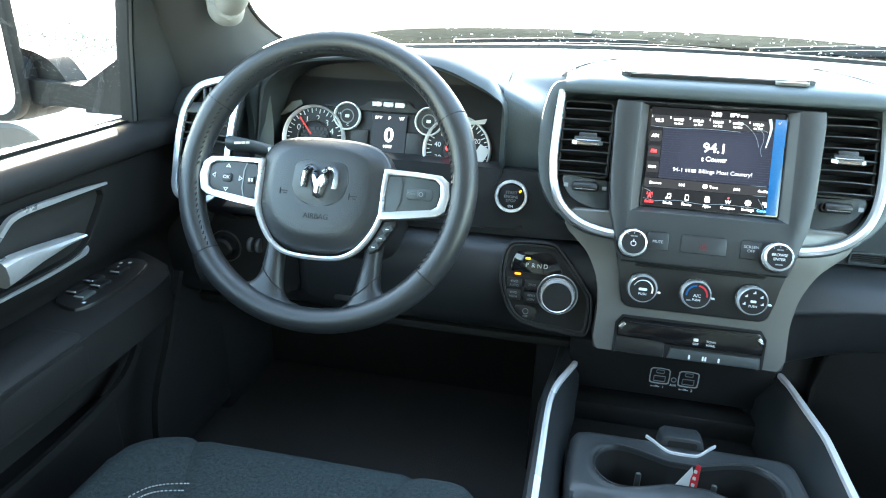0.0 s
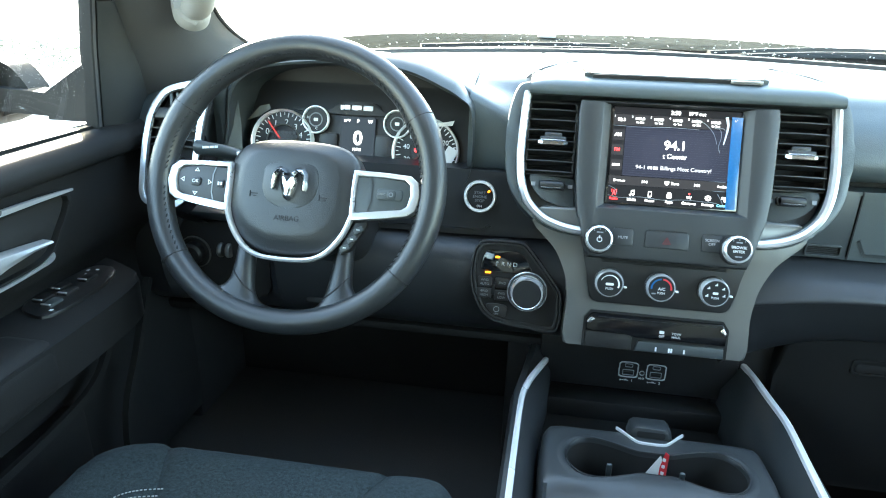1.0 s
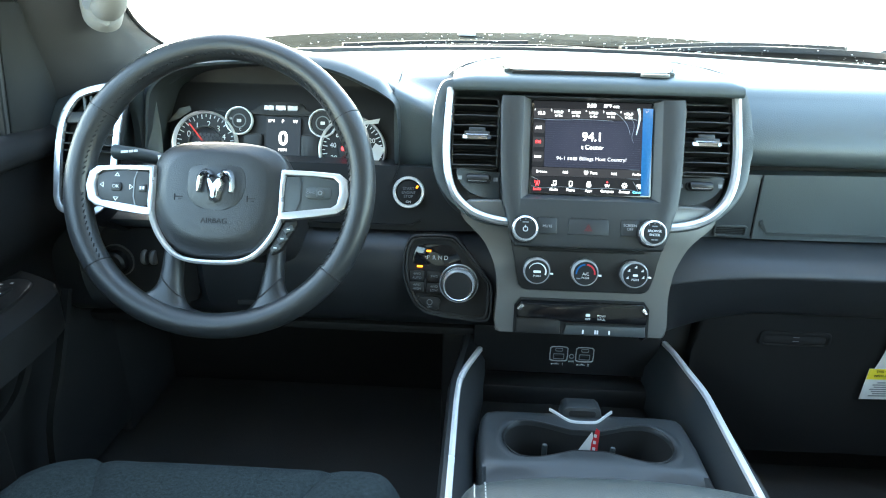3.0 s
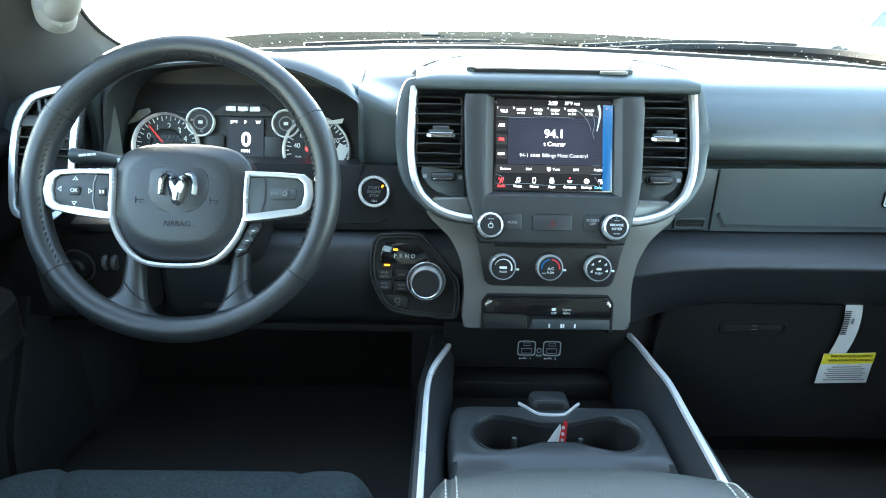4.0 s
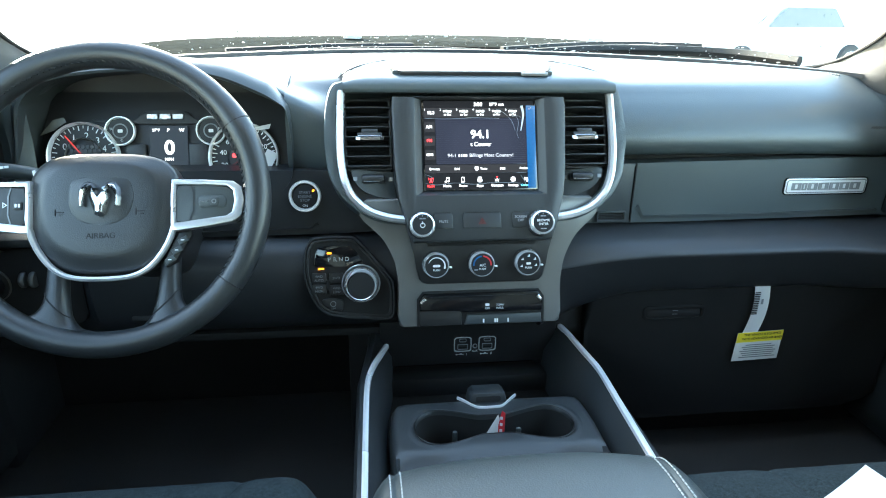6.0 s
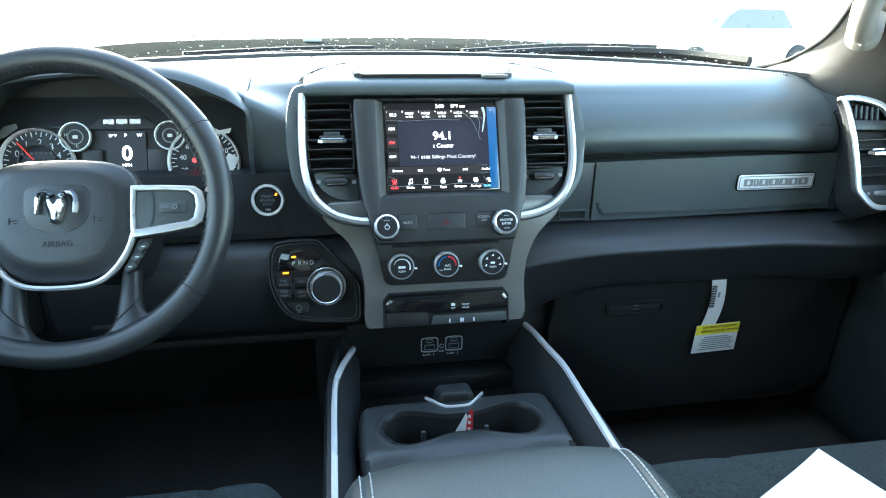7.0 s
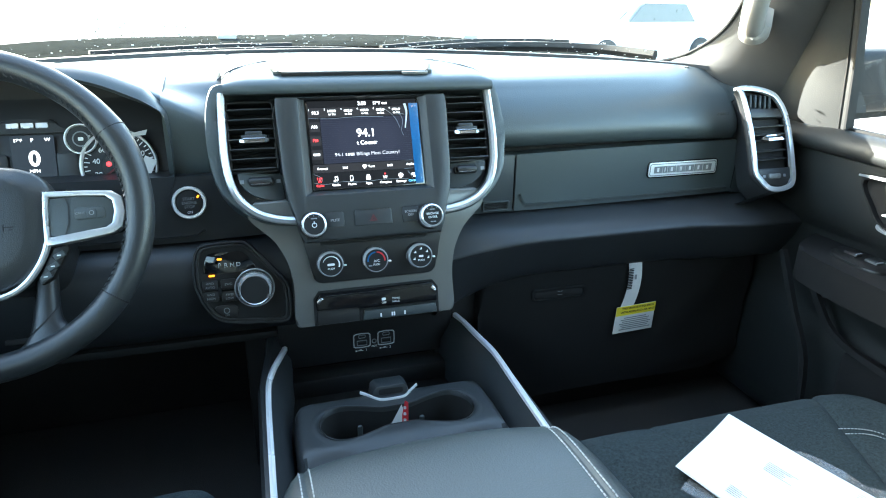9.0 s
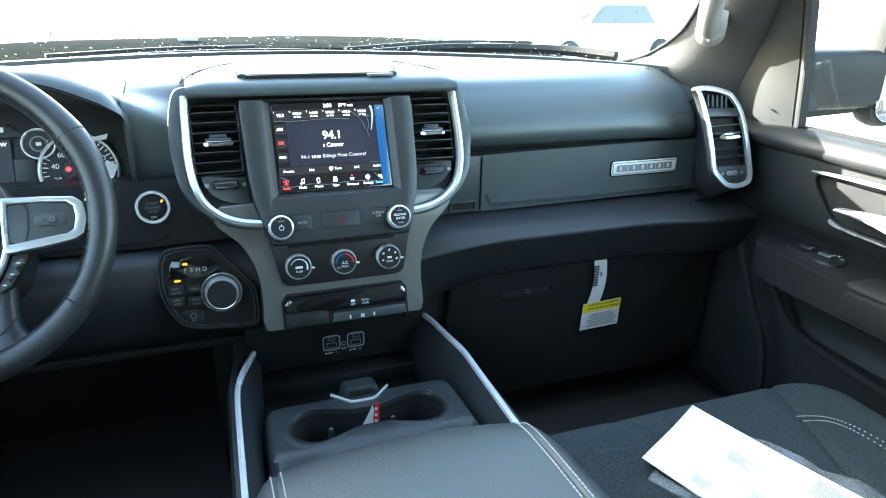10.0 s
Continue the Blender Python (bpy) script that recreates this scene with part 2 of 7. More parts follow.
def thin(name, tint, clear, dirt=0.0):
    """A thin clear sheet: mostly see-through, with a gloss that grows towards grazing, and dust."""
    m = bpy.data.materials.new(name)
    m.use_nodes = True
    nt = m.node_tree
    nt.nodes.remove(nt.nodes["Principled BSDF"])
    out = nt.nodes["Material Output"]
    tr, gl, df, fr = (nt.nodes.new("ShaderNodeBsdf" + k) for k in ("Transparent", "Glossy", "Diffuse", "Transparent"))
    nt.nodes.remove(fr)
    tr.inputs[0].default_value = (*tint, 1)
    gl.inputs["Roughness"].default_value = 0.03
    df.inputs[0].default_value = (0.7, 0.69, 0.66, 1)
    facing = nt.nodes.new("ShaderNodeLayerWeight")
    facing.inputs[0].default_value = 0.5
    power = nt.nodes.new("ShaderNodeMath")
    power.operation = "POWER"
    power.inputs[1].default_value = 4.5
    nt.links.new(facing.outputs["Facing"], power.inputs[0])
    fres = nt.nodes.new("ShaderNodeMapRange")
    fres.inputs[3].default_value, fres.inputs[4].default_value = 0.05, 0.9
    nt.links.new(power.outputs[0], fres.inputs[0])
    mix = nt.nodes.new("ShaderNodeMixShader")
    nt.links.new(fres.outputs[0], mix.inputs[0])
    nt.links.new(tr.outputs[0], mix.inputs[1])
    nt.links.new(gl.outputs[0], mix.inputs[2])
    mix2 = nt.nodes.new("ShaderNodeMixShader")
    tc = nt.nodes.new("ShaderNodeTexCoord")
    spots = nt.nodes.new("ShaderNodeTexNoise")
    spots.inputs["Scale"].default_value, spots.inputs["Detail"].default_value, spots.inputs["Roughness"].default_value = 55.0, 8, 0.75
    big = nt.nodes.new("ShaderNodeTexNoise")
    big.inputs["Scale"].default_value = 3.0
    nt.links.new(tc.outputs["Object"], spots.inputs[0])
    nt.links.new(tc.outputs["Object"], big.inputs[0])
    mul = nt.nodes.new("ShaderNodeMath")
    mul.operation = "MULTIPLY"
    nt.links.new(spots.outputs[0], mul.inputs[0])
    nt.links.new(big.outputs[0], mul.inputs[1])
    ramp = nt.nodes.new("ShaderNodeMapRange")
    ramp.inputs[1].default_value, ramp.inputs[2].default_value = 0.26, 0.45
    ramp.inputs[3].default_value, ramp.inputs[4].default_value = 1 - clear, 1 - clear + dirt
    nt.links.new(mul.outputs[0], ramp.inputs[0])
    nt.links.new(ramp.outputs[0], mix2.inputs[0])
    nt.links.new(mix.outputs[0], mix2.inputs[1])
    nt.links.new(df.outputs[0], mix2.inputs[2])
    nt.links.new(mix2.outputs[0], out.inputs[0])
    return m


PANE = thin("dusty_window_glass", (0.95, 0.985, 0.975), 0.9985, 0.011)
PRIVACY = thin("dark_privacy_glass", (0.16, 0.17, 0.18), 0.995, 0.01)
BAG = thin("clear_plastic_bag", (0.95, 0.97, 0.98), 0.90, 0.06)
# door trim copy for the sunlit passenger side, slightly lighter and glossier
DOORSUN = mat("sunlit_passenger_door_trim", (0.014, 0.0148, 0.0145), 0.5, grain=0.4, scale=800, spec=0.35)
MIRROR = mat("mirror_silver", (0.85, 0.86, 0.87), 0.02, metal=1.0, vary=0.01)
BODY = mat("dark_car_paint", (0.02, 0.022, 0.024), 0.2, coat=1.0)
RING = mat("bright_silver_paint", (0.90, 0.90, 0.91), 0.28, metal=0.45, vary=0.01, wear=1.5)
MURKY = mat("dusty_dark_bonnet", (0.0165, 0.0172, 0.0150), 0.9, grain=0.6, scale=120, vary=0.5, wear=40, spec=0.0)
COWL = mat("black_cowl_plastic", (0.0035, 0.0035, 0.0035), 0.9, spec=0.0)
SATIN = mat("satin_black", (0.005, 0.005, 0.006), 0.14, spec=0.3, vary=0.05)
# glovebox black, set below the dash colours to stand in for footwell shade
GLOVE = mat("shaded_black_glovebox", (0.0110, 0.0108, 0.0108), 0.7, grain=0.3, scale=900, spec=0.2)
NEEDLE = lamp_mat("lit_red_needle", (1.0, 0.08, 0.08), 0.07)
RINGCHROME = mat("brushed_chrome", (0.92, 0.92, 0.93), 0.20, metal=0.7, vary=0.04)
PALEPRINT = mat("faint_print", (0.42, 0.42, 0.42), 0.6)


# ---- the cab's shell ----
def mirror_x(bm):
    return moved(bm, Matrix.Diagonal((-1, 1, 1, 1)))


def windscreen_y(x):
    """How far ahead the foot of the windscreen lies."""
    return 0.585 - 0.80 * x * x


def both(name, make, material, label, category):
    for s, word in ((-1, "left"), (1, "right")):
        bm = make()
        tagged(part(name + "_" + word, bm if s > 0 else mirror_x(bm), material), label, category, kind="structure")


def pillar():
    """Windscreen pillar trim, from the screen's edge round to the door frame."""
    secs = []
    for z, wx, wy, dx, dy in ((0.64, 0.690, 0.265, 0.825, 0.06), (0.70, 0.668, 0.262, 0.806, 0.028), (0.715, 0.682, 0.245, 0.804, 0.020), (0.73, 0.703, 0.208, 0.801, 0.012), (0.757, 0.715, 0.160, 0.798, -0.002), (0.794, 0.712, 0.105, 0.794, -0.019), (0.86, 0.704, 0.045, 0.786, -0.052), (0.96, 0.688, -0.035, 0.772, -0.115), (1.08, 0.668, -0.150, 0.750, -0.215), (1.18, 0.648, -0.265, 0.725, -0.335), (1.25, 0.63, -0.36, 0.70, -0.43)):
        w, d = Vector((wx, wy, z)), Vector((dx, dy, z))
        inn = Vector((-0.62, -0.78, 0))
        m = (w + d) / 2
        loop = [w, w + inn * 0.004 + (m - w) * 0.12, w * 0.7 + d * 0.3 + inn * 0.020, m + inn * 0.026, w * 0.3 + d * 0.7 + inn * 0.020, d + inn * 0.004 + (m - d) * 0.1, d, d - inn * 0.03, m - inn * 0.04, w - inn * 0.03]
        secs.append(loop)
    return loft(secs, closed=True)


def side_wall():
    """Side of the rear cab with a window opening, and the roof rail above the doors."""
    return merged(box(0.80, 0.86, -1.9, -1.17, 0.0, 0.645, 0.01), box(0.76, 0.83, -1.9, -1.80, 0.64, 1.24, 0.01), box(0.77, 0.84, -1.24, -1.165, 0.64, 1.24, 0.01), box(0.70, 0.79, -1.9, -0.36, 1.14, 1.26, 0.02))


tagged(part("floor", box(-0.87, 0.87, -1.9, 0.62, -0.04, 0.0, 0.01), CARPET), "black carpeted cab floor in deep shade", "floor", kind="structure")
tagged(part("wall_front", box(-0.87, 0.87, 0.60, 0.64, 0.002, 0.69), CARPET), "dark carpeted firewall under the dashboard", "wall", kind="structure")
tagged(part("wall_rear", merged(box(-0.86, 0.86, -1.96, -1.905, -0.04, 0.70), box(-0.80, -0.72, -1.96, -1.905, 0.70, 1.26), box(0.72, 0.80, -1.96, -1.905, 0.70, 1.26), box(-0.72, 0.72, -1.96, -1.905, 1.16, 1.26)), DOORMAT), "plain black rear cab wall with a window", "wall", kind="structure")
tagged(part("ceiling", box(-0.74, 0.74, -1.92, -0.36, 1.225, 1.27, 0.01), HEAD), "light grey fabric headliner", "ceiling", kind="structure")
both("pillar", pillar, TRIM, "grey moulded windscreen pillar trim", "pillar")
both("kick_panel", lambda: box(0.82, 0.87, 0.104, 0.64, 0.0, 0.69, 0.01), DARK, "dark carpeted kick panel beside the footwell", "wall")
both("wall", side_wall, TRIM, "plain grey side of the cab", "wall")

# windscreen
secs = []
for k in range(25):
    x = -0.745 + 1.49 * k / 24
    y0 = windscreen_y(x) + 0.02
    secs.append([(x * (1 - 0.14 * j / 8), y0 + (-0.36 - y0) * (j / 8), 0.69 + 0.545 * (j / 8) ** 0.97) for j in range(9)])
tagged(part("window_1", loft(secs), PANE), "clear curved windscreen with dried water spots", "windscreen", kind="structure").visible_shadow = False
tagged(part("window_2", box(-0.72, 0.72, -1.94, -1.934, 0.70, 1.16), PRIVACY), "dark tinted rear window", "window", kind="structure")
for s, n in ((-1, "3"), (1, "4")):
    tagged(part("window_" + n, box(s * 0.80 - 0.003, s * 0.80 + 0.003, -1.80, -1.24, 0.64, 1.14), PRIVACY), "dark tinted rear side window", "window", kind="structure")


for s in (-1, 1):
    edge = smooth([(s * 0.660, -0.150, 1.082), (s * 0.682, -0.035, 0.962), (s * 0.699, 0.047, 0.860), (s * 0.711, 0.105, 0.794), (s * 0.714, 0.160, 0.757), (s * 0.702, 0.208, 0.730), (s * 0.680, 0.245, 0.715), (s * 0.640, 0.285, 0.706)], 6)
    tagged(part("windscreen_seal", sweep(edge, [(0.0034 * math.cos(a), 0.0034 * math.sin(a)) for a in [math.pi * j / 4 for j in range(8)]]), RUBBER), "thin black seal curving round the windscreen corner", "seal", kind="structure")
rng = random.Random(5)
bms = []
for k in range(640):
    x = rng.uniform(-0.62, 0.66)
    j = 0.015 + 0.10 * rng.random() ** 2.2 + 0.03 * math.sin(7 * x) ** 2
    y0 = windscreen_y(x) + 0.02
    r = 0.0006 + 0.0022 * rng.random() ** 4
    p = Vector((x * (1 - 0.14 * j), y0 + (-0.36 - y0) * j, 0.69 + 0.545 * j ** 0.97))
    bm = bmesh.new()
    bmesh.ops.create_icosphere(bm, subdivisions=1, radius=1)
    bms.append(moved(bm, Matrix.Translation(p) @ Matrix.Rotation(radians(-33), 4, "X") @ Matrix.Diagonal((r * rng.uniform(0.8, 2.2), r, r * 0.3, 1))))
for k in range(420):
    r = 0.00016 + 0.0003 * rng.random() ** 3
    p = Vector((0, rng.uniform(-0.28, -0.07), 0.675 + 0.09 * rng.random() ** 1.2))
    p.x = -0.8335 + 0.145 * max(0.0, p.z - 0.63)
    bm = bmesh.new()
    bmesh.ops.create_icosphere(bm, subdivisions=1, radius=1)
    bms.append(moved(bm, Matrix.Translation(p) @ Matrix.Diagonal((r * 0.3, r, r, 1))))
tagged(part("dried_spots", merged(*bms), PAPER), "pale dried water spots along the windscreen foot", "water spots", kind="stuff")


def grab_handle(s):
    g = thing("grab_handle", "pale grey grab handle on the windscreen pillar", "grab handle", pose(0, 0, 0), group="grab handles")
    path = smooth([(s * 0.700, 0.027, 0.792), (s * 0.676, 0.003, 0.804), (s * 0.656, -0.025, 0.842), (s * 0.643, -0.057, 0.895), (s * 0.640, -0.115, 0.975), (s * 0.662, -0.165, 1.048), (s * 0.70, -0.185, 1.08)], 5)
    part("grip", sweep(path, [(0.0185 * math.cos(b), 0.021 * math.sin(b)) for b in [2 * math.pi * j / 16 for j in range(16)]], up=(0.5, 0.5, 0.2)), GRIP, g)
    part("foot", moved(prism(rrect(0.052, 0.100, 0.025, 6), 0.022, 0.010, 0), pose(s * 0.706, 0.030, 0.815, -30, 0, s * -40)), GRIP, g)


for s in (-1, 1):
    grab_handle(s)


# ---- dashboard ----
dashboard = thing("dashboard", "black moulded dashboard with a padded passenger side", "dashboard", pose(0, 0, 0))


def front_y(x):
    """The front of the dashboard: it swings back towards the seats at both ends."""
    return 0.042


def swing(x, y, z):
    """The same at both ends, where the dashboard leans back to carry the side vents."""
    t = max(0.0, min(1.0, (abs(x) - 0.715) / 0.03))
    deep = max(0.0, min(1.0, 1 - (y - 0.06) / 0.10))
    return y + t * t * (3 - 2 * t) * deep * (-0.03 + 0.30 * (z - 0.61))


def pad_section(x):
    yf, low, hi = front_y(x), 0.590, 0.0
    if -0.668 < x < -0.292:
        yf, low = 0.135, 0.60
    elif -0.70 < x < -0.20:
        yf, low = 0.048, 0.572
    if -0.198 < x < 0.205:
        yf = 0.13
    if x > 0.702:
        yf += 0.024 * min(1.0, (x - 0.702) / 0.022) ** 2
    yw = windscreen_y(x) - 0.002
    drop = 0.012 * max(0.0, (abs(x) - 0.5) / 0.3) ** 2
    line = [(yf + 0.05, low), (yf + 0.010, low + 0.002), (yf - 0.007, low + 0.016), (yf - 0.008, 0.626), (yf + 0.008, 0.655), (yf + 0.038, 0.682), (yf + 0.092, 0.7045), ((yf + yw) / 2 + 0.05, 0.716), (yw - 0.03, 0.712), (yw - 0.008, 0.706), (yw + 0.02, 0.70)]
    if -0.70 < x < -0.292:
        zc = float(np.interp(x, (-0.70, -0.66, -0.62, -0.574, -0.509, -0.45, -0.411, -0.364, -0.33, -0.291), (0.660, 0.690, 0.718, 0.7355, 0.7405, 0.738, 0.7305, 0.7265, 0.7135, 0.690)))
        line = [(0.19, zc - 0.016), (0.12, zc - 0.016), (0.068, zc - 0.016), (0.0605, zc - 0.007), (0.072, zc + 0.0005), (0.12, 0.6 * zc + 0.4 * 0.708), (0.18, 0.25 * zc + 0.75 * 0.711), (0.28, 0.714), (yw - 0.03, 0.712), (yw - 0.008, 0.706), (yw + 0.02, 0.70)]
    if -0.292 <= x <= -0.198:
        t = min(1.0, (x + 0.292) / 0.087)
        zb = 0.680 - 0.040 * t
        line = [(yf + 0.05, low), (yf + 0.006, low + 0.002), (yf - 0.004, low + 0.014), (yf - 0.006, (low + zb) / 2), (yf - 0.001, zb), (yf + 0.022, zb + 0.013), (yf + 0.075, 0.5 * zb + 0.352), (yf + 0.13, 0.704), ((yf + yw) / 2 + 0.05, 0.716), (yw - 0.03, 0.712), (yw - 0.008, 0.706), (yw + 0.02, 0.70)]
    return [(x, swing(x, y, z), z - drop) for y, z in smooth(line, 4)]


def upper_pad():
    xs = sorted([-0.84 + 1.68 * k / 140 for k in range(141)] + [-0.6685, -0.6675, -0.3755, -0.3745, -0.2925, -0.2915])
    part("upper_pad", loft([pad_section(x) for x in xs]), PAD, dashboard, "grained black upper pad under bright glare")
    # the thin lip where the pad meets the windscreen
    path = [(x, windscreen_y(x) - 0.02, 0.7165 - 0.012 * max(0.0, (abs(x) - 0.5) / 0.3) ** 2) for x in [-0.72 + 1.44 * k / 36 for k in range(37)]]
    part("windscreen_lip", sweep(path, [(-0.012, -0.004), (0.012, -0.004), (0.01, 0.003), (-0.01, 0.003)]), HARD, dashboard)


upper_pad()
for s in (-1, 1):
    grille = part("defroster_grille", sweep([(s * x, windscreen_y(x) - 0.050, 0.7115 - 0.012 * max(0.0, (x - 0.5) / 0.3) ** 2) for x in [0.57 + 0.11 * k / 12 for k in range(13)]], [(-0.008, -0.008), (0.008, -0.008), (0.006, 0.0015), (-0.006, 0.0015)]), HARD, dashboard)
    for k in range(30):
        x = 0.572 + 0.106 * k / 29
        part("grille_rib", box(s * x - 0.0010, s * x + 0.0010, windscreen_y(x) - 0.057, windscreen_y(x) - 0.043, 0.7100 - 0.012 * max(0.0, (x - 0.5) / 0.3) ** 2, 0.7152 - 0.012 * max(0.0, (x - 0.5) / 0.3) ** 2), PAD, grille)


def knee_roll():
    """The rolled ledge under the middle panel, from the centre stack to the door."""
    secs = []
    for k in range(30):
        x = 0.118 + 0.722 * k / 29
        e = max(0.0, min(1.0, (x - 0.58) / 0.16))
        e = -0.024 * e * e * (3 - 2 * e)
        lift = 0.020 * max(0.0, 1 - (x - 0.118) / 0.2) ** 2
        line = [(0.085, 0.476), (0.05, 0.475), (0.022, 0.471), (-0.004, 0.463 - lift / 2), (-0.0195, 0.452 - lift), (-0.0245, 0.4455 - lift), (-0.0245, 0.440 - lift), (-0.0205, 0.433 - lift), (-0.006, 0.408 - 2 * lift), (0.012, 0.378 - 3 * lift), (0.026, 0.359 - 3 * lift), (0.05, 0.351 - 3 * lift)]
        secs.append([(x, y + e, z) for y, z in smooth(line, 4)])
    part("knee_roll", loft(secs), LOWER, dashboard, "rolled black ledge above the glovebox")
    secs = []
    for k in range(30):
        x = -0.84 + 0.722 * k / 29
        line = [(0.085, 0.476), (0.05, 0.474), (0.02, 0.466), (0.0, 0.445), (-0.006, 0.41), (0.002, 0.36), (0.03, 0.315), (0.09, 0.285)]
        if -0.775 < x < -0.60:
            line = [(0.085, 0.476), (0.05, 0.474), (0.035, 0.468), (0.03, 0.445), (0.03, 0.41), (0.03, 0.36), (0.04, 0.315), (0.09, 0.285)]
        secs.append([(x, y, z) for y, z in smooth(line, 4)])
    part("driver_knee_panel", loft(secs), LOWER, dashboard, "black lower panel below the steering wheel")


knee_roll()


def passenger_panels():
    # the end cap that swings back to the side vent
    bm = prism(smooth([(0.272, 0.478), (0.50, 0.480), (0.722, 0.484), (0.727, 0.49), (0.729, 0.535), (0.728, 0.580), (0.722, 0.586), (0.50, 0.584), (0.272, 0.580), (0.267, 0.574), (0.268, 0.53), (0.268, 0.484)], 3, True), 0.03, 0.005, 0.044)
    part("middle_panel", bm, PAD, dashboard, "smooth black trim panel with a name badge")
    # raised rib along its foot
    part("panel_rib", sweep([(0.276, 0.044, 0.508), (0.288, 0.044, 0.488), (0.50, 0.043, 0.4885), (0.715, 0.042, 0.4925)], [(-0.004, -0.002), (0.002, -0.003), (0.003, 0.002), (-0.002, 0.003)]), SOFT, dashboard)
    secs = [[(x, 0.044 + d, z) for z, d in ((0.46, 0.03), (0.48, 0.004), (0.535, 0.0), (0.588, 0.002), (0.61, 0.004))] for x in [0.7320 + 0.108 * k / 40 for k in range(41)]]
    part("end_panel", loft(secs), SOFT, dashboard)
    part("side_panel", prism([(0.150, 0.477), (0.2655, 0.478), (0.2655, 0.58), (0.19, 0.58)], 0.03, 0.002, 0.0445), SOFT, dashboard)
    part("panel_gap", box(0.2658, 0.2676, 0.0425, 0.0470, 0.479, 0.580), DARK, dashboard)
    pocket = part("coin_slot", frame_ring(rrect(0.050, 0.018, 0.003, 2, 0.232, 0.4905), rrect(0.044, 0.012, 0.002, 2, 0.232, 0.4905), 0.006, 0.001, 0.0405), SOFT, dashboard)
    for k in range(4):
        part("rib", box(0.211, 0.253, 0.0425, 0.0455, 0.4857 + 0.0027 * k, 0.4870 + 0.0027 * k), DARK, pocket)
    badge = part("badge", prism(rrect(0.150, 0.027, 0.005, 4, 0.609, 0.5375), 0.004, 0.001, 0.0405), BADGE, dashboard, "silver name badge with a black outline")
    part("badge_outline", frame_ring(rrect(0.154, 0.031, 0.007, 4, 0.609, 0.5375), rrect(0.150, 0.027, 0.005, 4, 0.609, 0.5375), 0.004, 0.0005, 0.0412), GLOSS, badge)
    inner = frame_ring(rrect(0.146, 0.023, 0.004, 4, 0.609, 0.5375), rrect(0.143, 0.020, 0.003, 4, 0.609, 0.5375), 0.001, 0, 0.0398)
    part("badge_line", inner, GREYPRINT, badge)
    u = 0.5455
    for w in (0.0170, 0.0090, 0.0175, 0.0185, 0.0175, 0.0170, 0.0185):
        part("badge_mark", merged(box(u, u + w * 0.34, 0.0394, 0.0408, 0.5312, 0.5438), box(u + w * 0.66, u + w, 0.0394, 0.0408, 0.5312, 0.5438), box(u + w * 0.30, u + w * 0.70, 0.0395, 0.0408, 0.5312, 0.5335), box(u + w * 0.30, u + w * 0.70, 0.0395, 0.0408, 0.5415, 0.5438)), GREYPRINT, badge)
        u += w + 0.0018
    writing("airbag_mark", "AIRBAG", 0.0075, HARD, dashboard, 0.667, 0.640, 0.0268)
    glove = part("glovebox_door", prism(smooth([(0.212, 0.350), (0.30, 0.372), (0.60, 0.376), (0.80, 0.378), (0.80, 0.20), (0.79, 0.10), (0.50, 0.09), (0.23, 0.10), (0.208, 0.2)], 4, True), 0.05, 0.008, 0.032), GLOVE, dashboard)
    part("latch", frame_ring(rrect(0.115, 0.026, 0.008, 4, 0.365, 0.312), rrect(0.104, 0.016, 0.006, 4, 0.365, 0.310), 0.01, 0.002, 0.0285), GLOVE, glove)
    part("latch_paddle", prism(rrect(0.10, 0.014, 0.005, 4, 0.365, 0.310), 0.01, 0.002, 0.031), DARK, glove)
    part("latch_mark", merged(box(0.362, 0.372, 0.0303, 0.0309, 0.3145, 0.3152), box(0.362, 0.372, 0.0303, 0.0309, 0.3075, 0.3082)), GREYPRINT, glove)
    # dark boxes added behind the dashboard to stop light leaking through its gaps
    part("backing_light_block", box(0.14, 0.86, 0.080, 0.088, 0.40, 0.625), DARK, dashboard)
    part("footwell_light_block", box(0.20, 0.84, 0.10, 0.14, 0.0, 0.36, 0.01), DARK, dashboard)
    part("footwell_light_block", box(0.126, 0.262, 0.055, 0.10, 0.0, 0.372, 0.004), DARK, dashboard)
    part("footwell_light_block", box(-0.212, -0.128, 0.075, 0.34, 0.0, 0.300, 0.004), DARK, dashboard)
    part("underdash_light_block", box(-0.84, -0.12, 0.06, 0.60, 0.275, 0.290, 0.004), DARK, dashboard)
    part("underdash_light_block", box(0.12, 0.84, 0.06, 0.60, 0.345, 0.360, 0.004), DARK, dashboard)
    part("footwell_light_block", box(-0.84, -0.20, 0.30, 0.34, 0.0, 0.40, 0.01), DARK, dashboard)


passenger_panels()


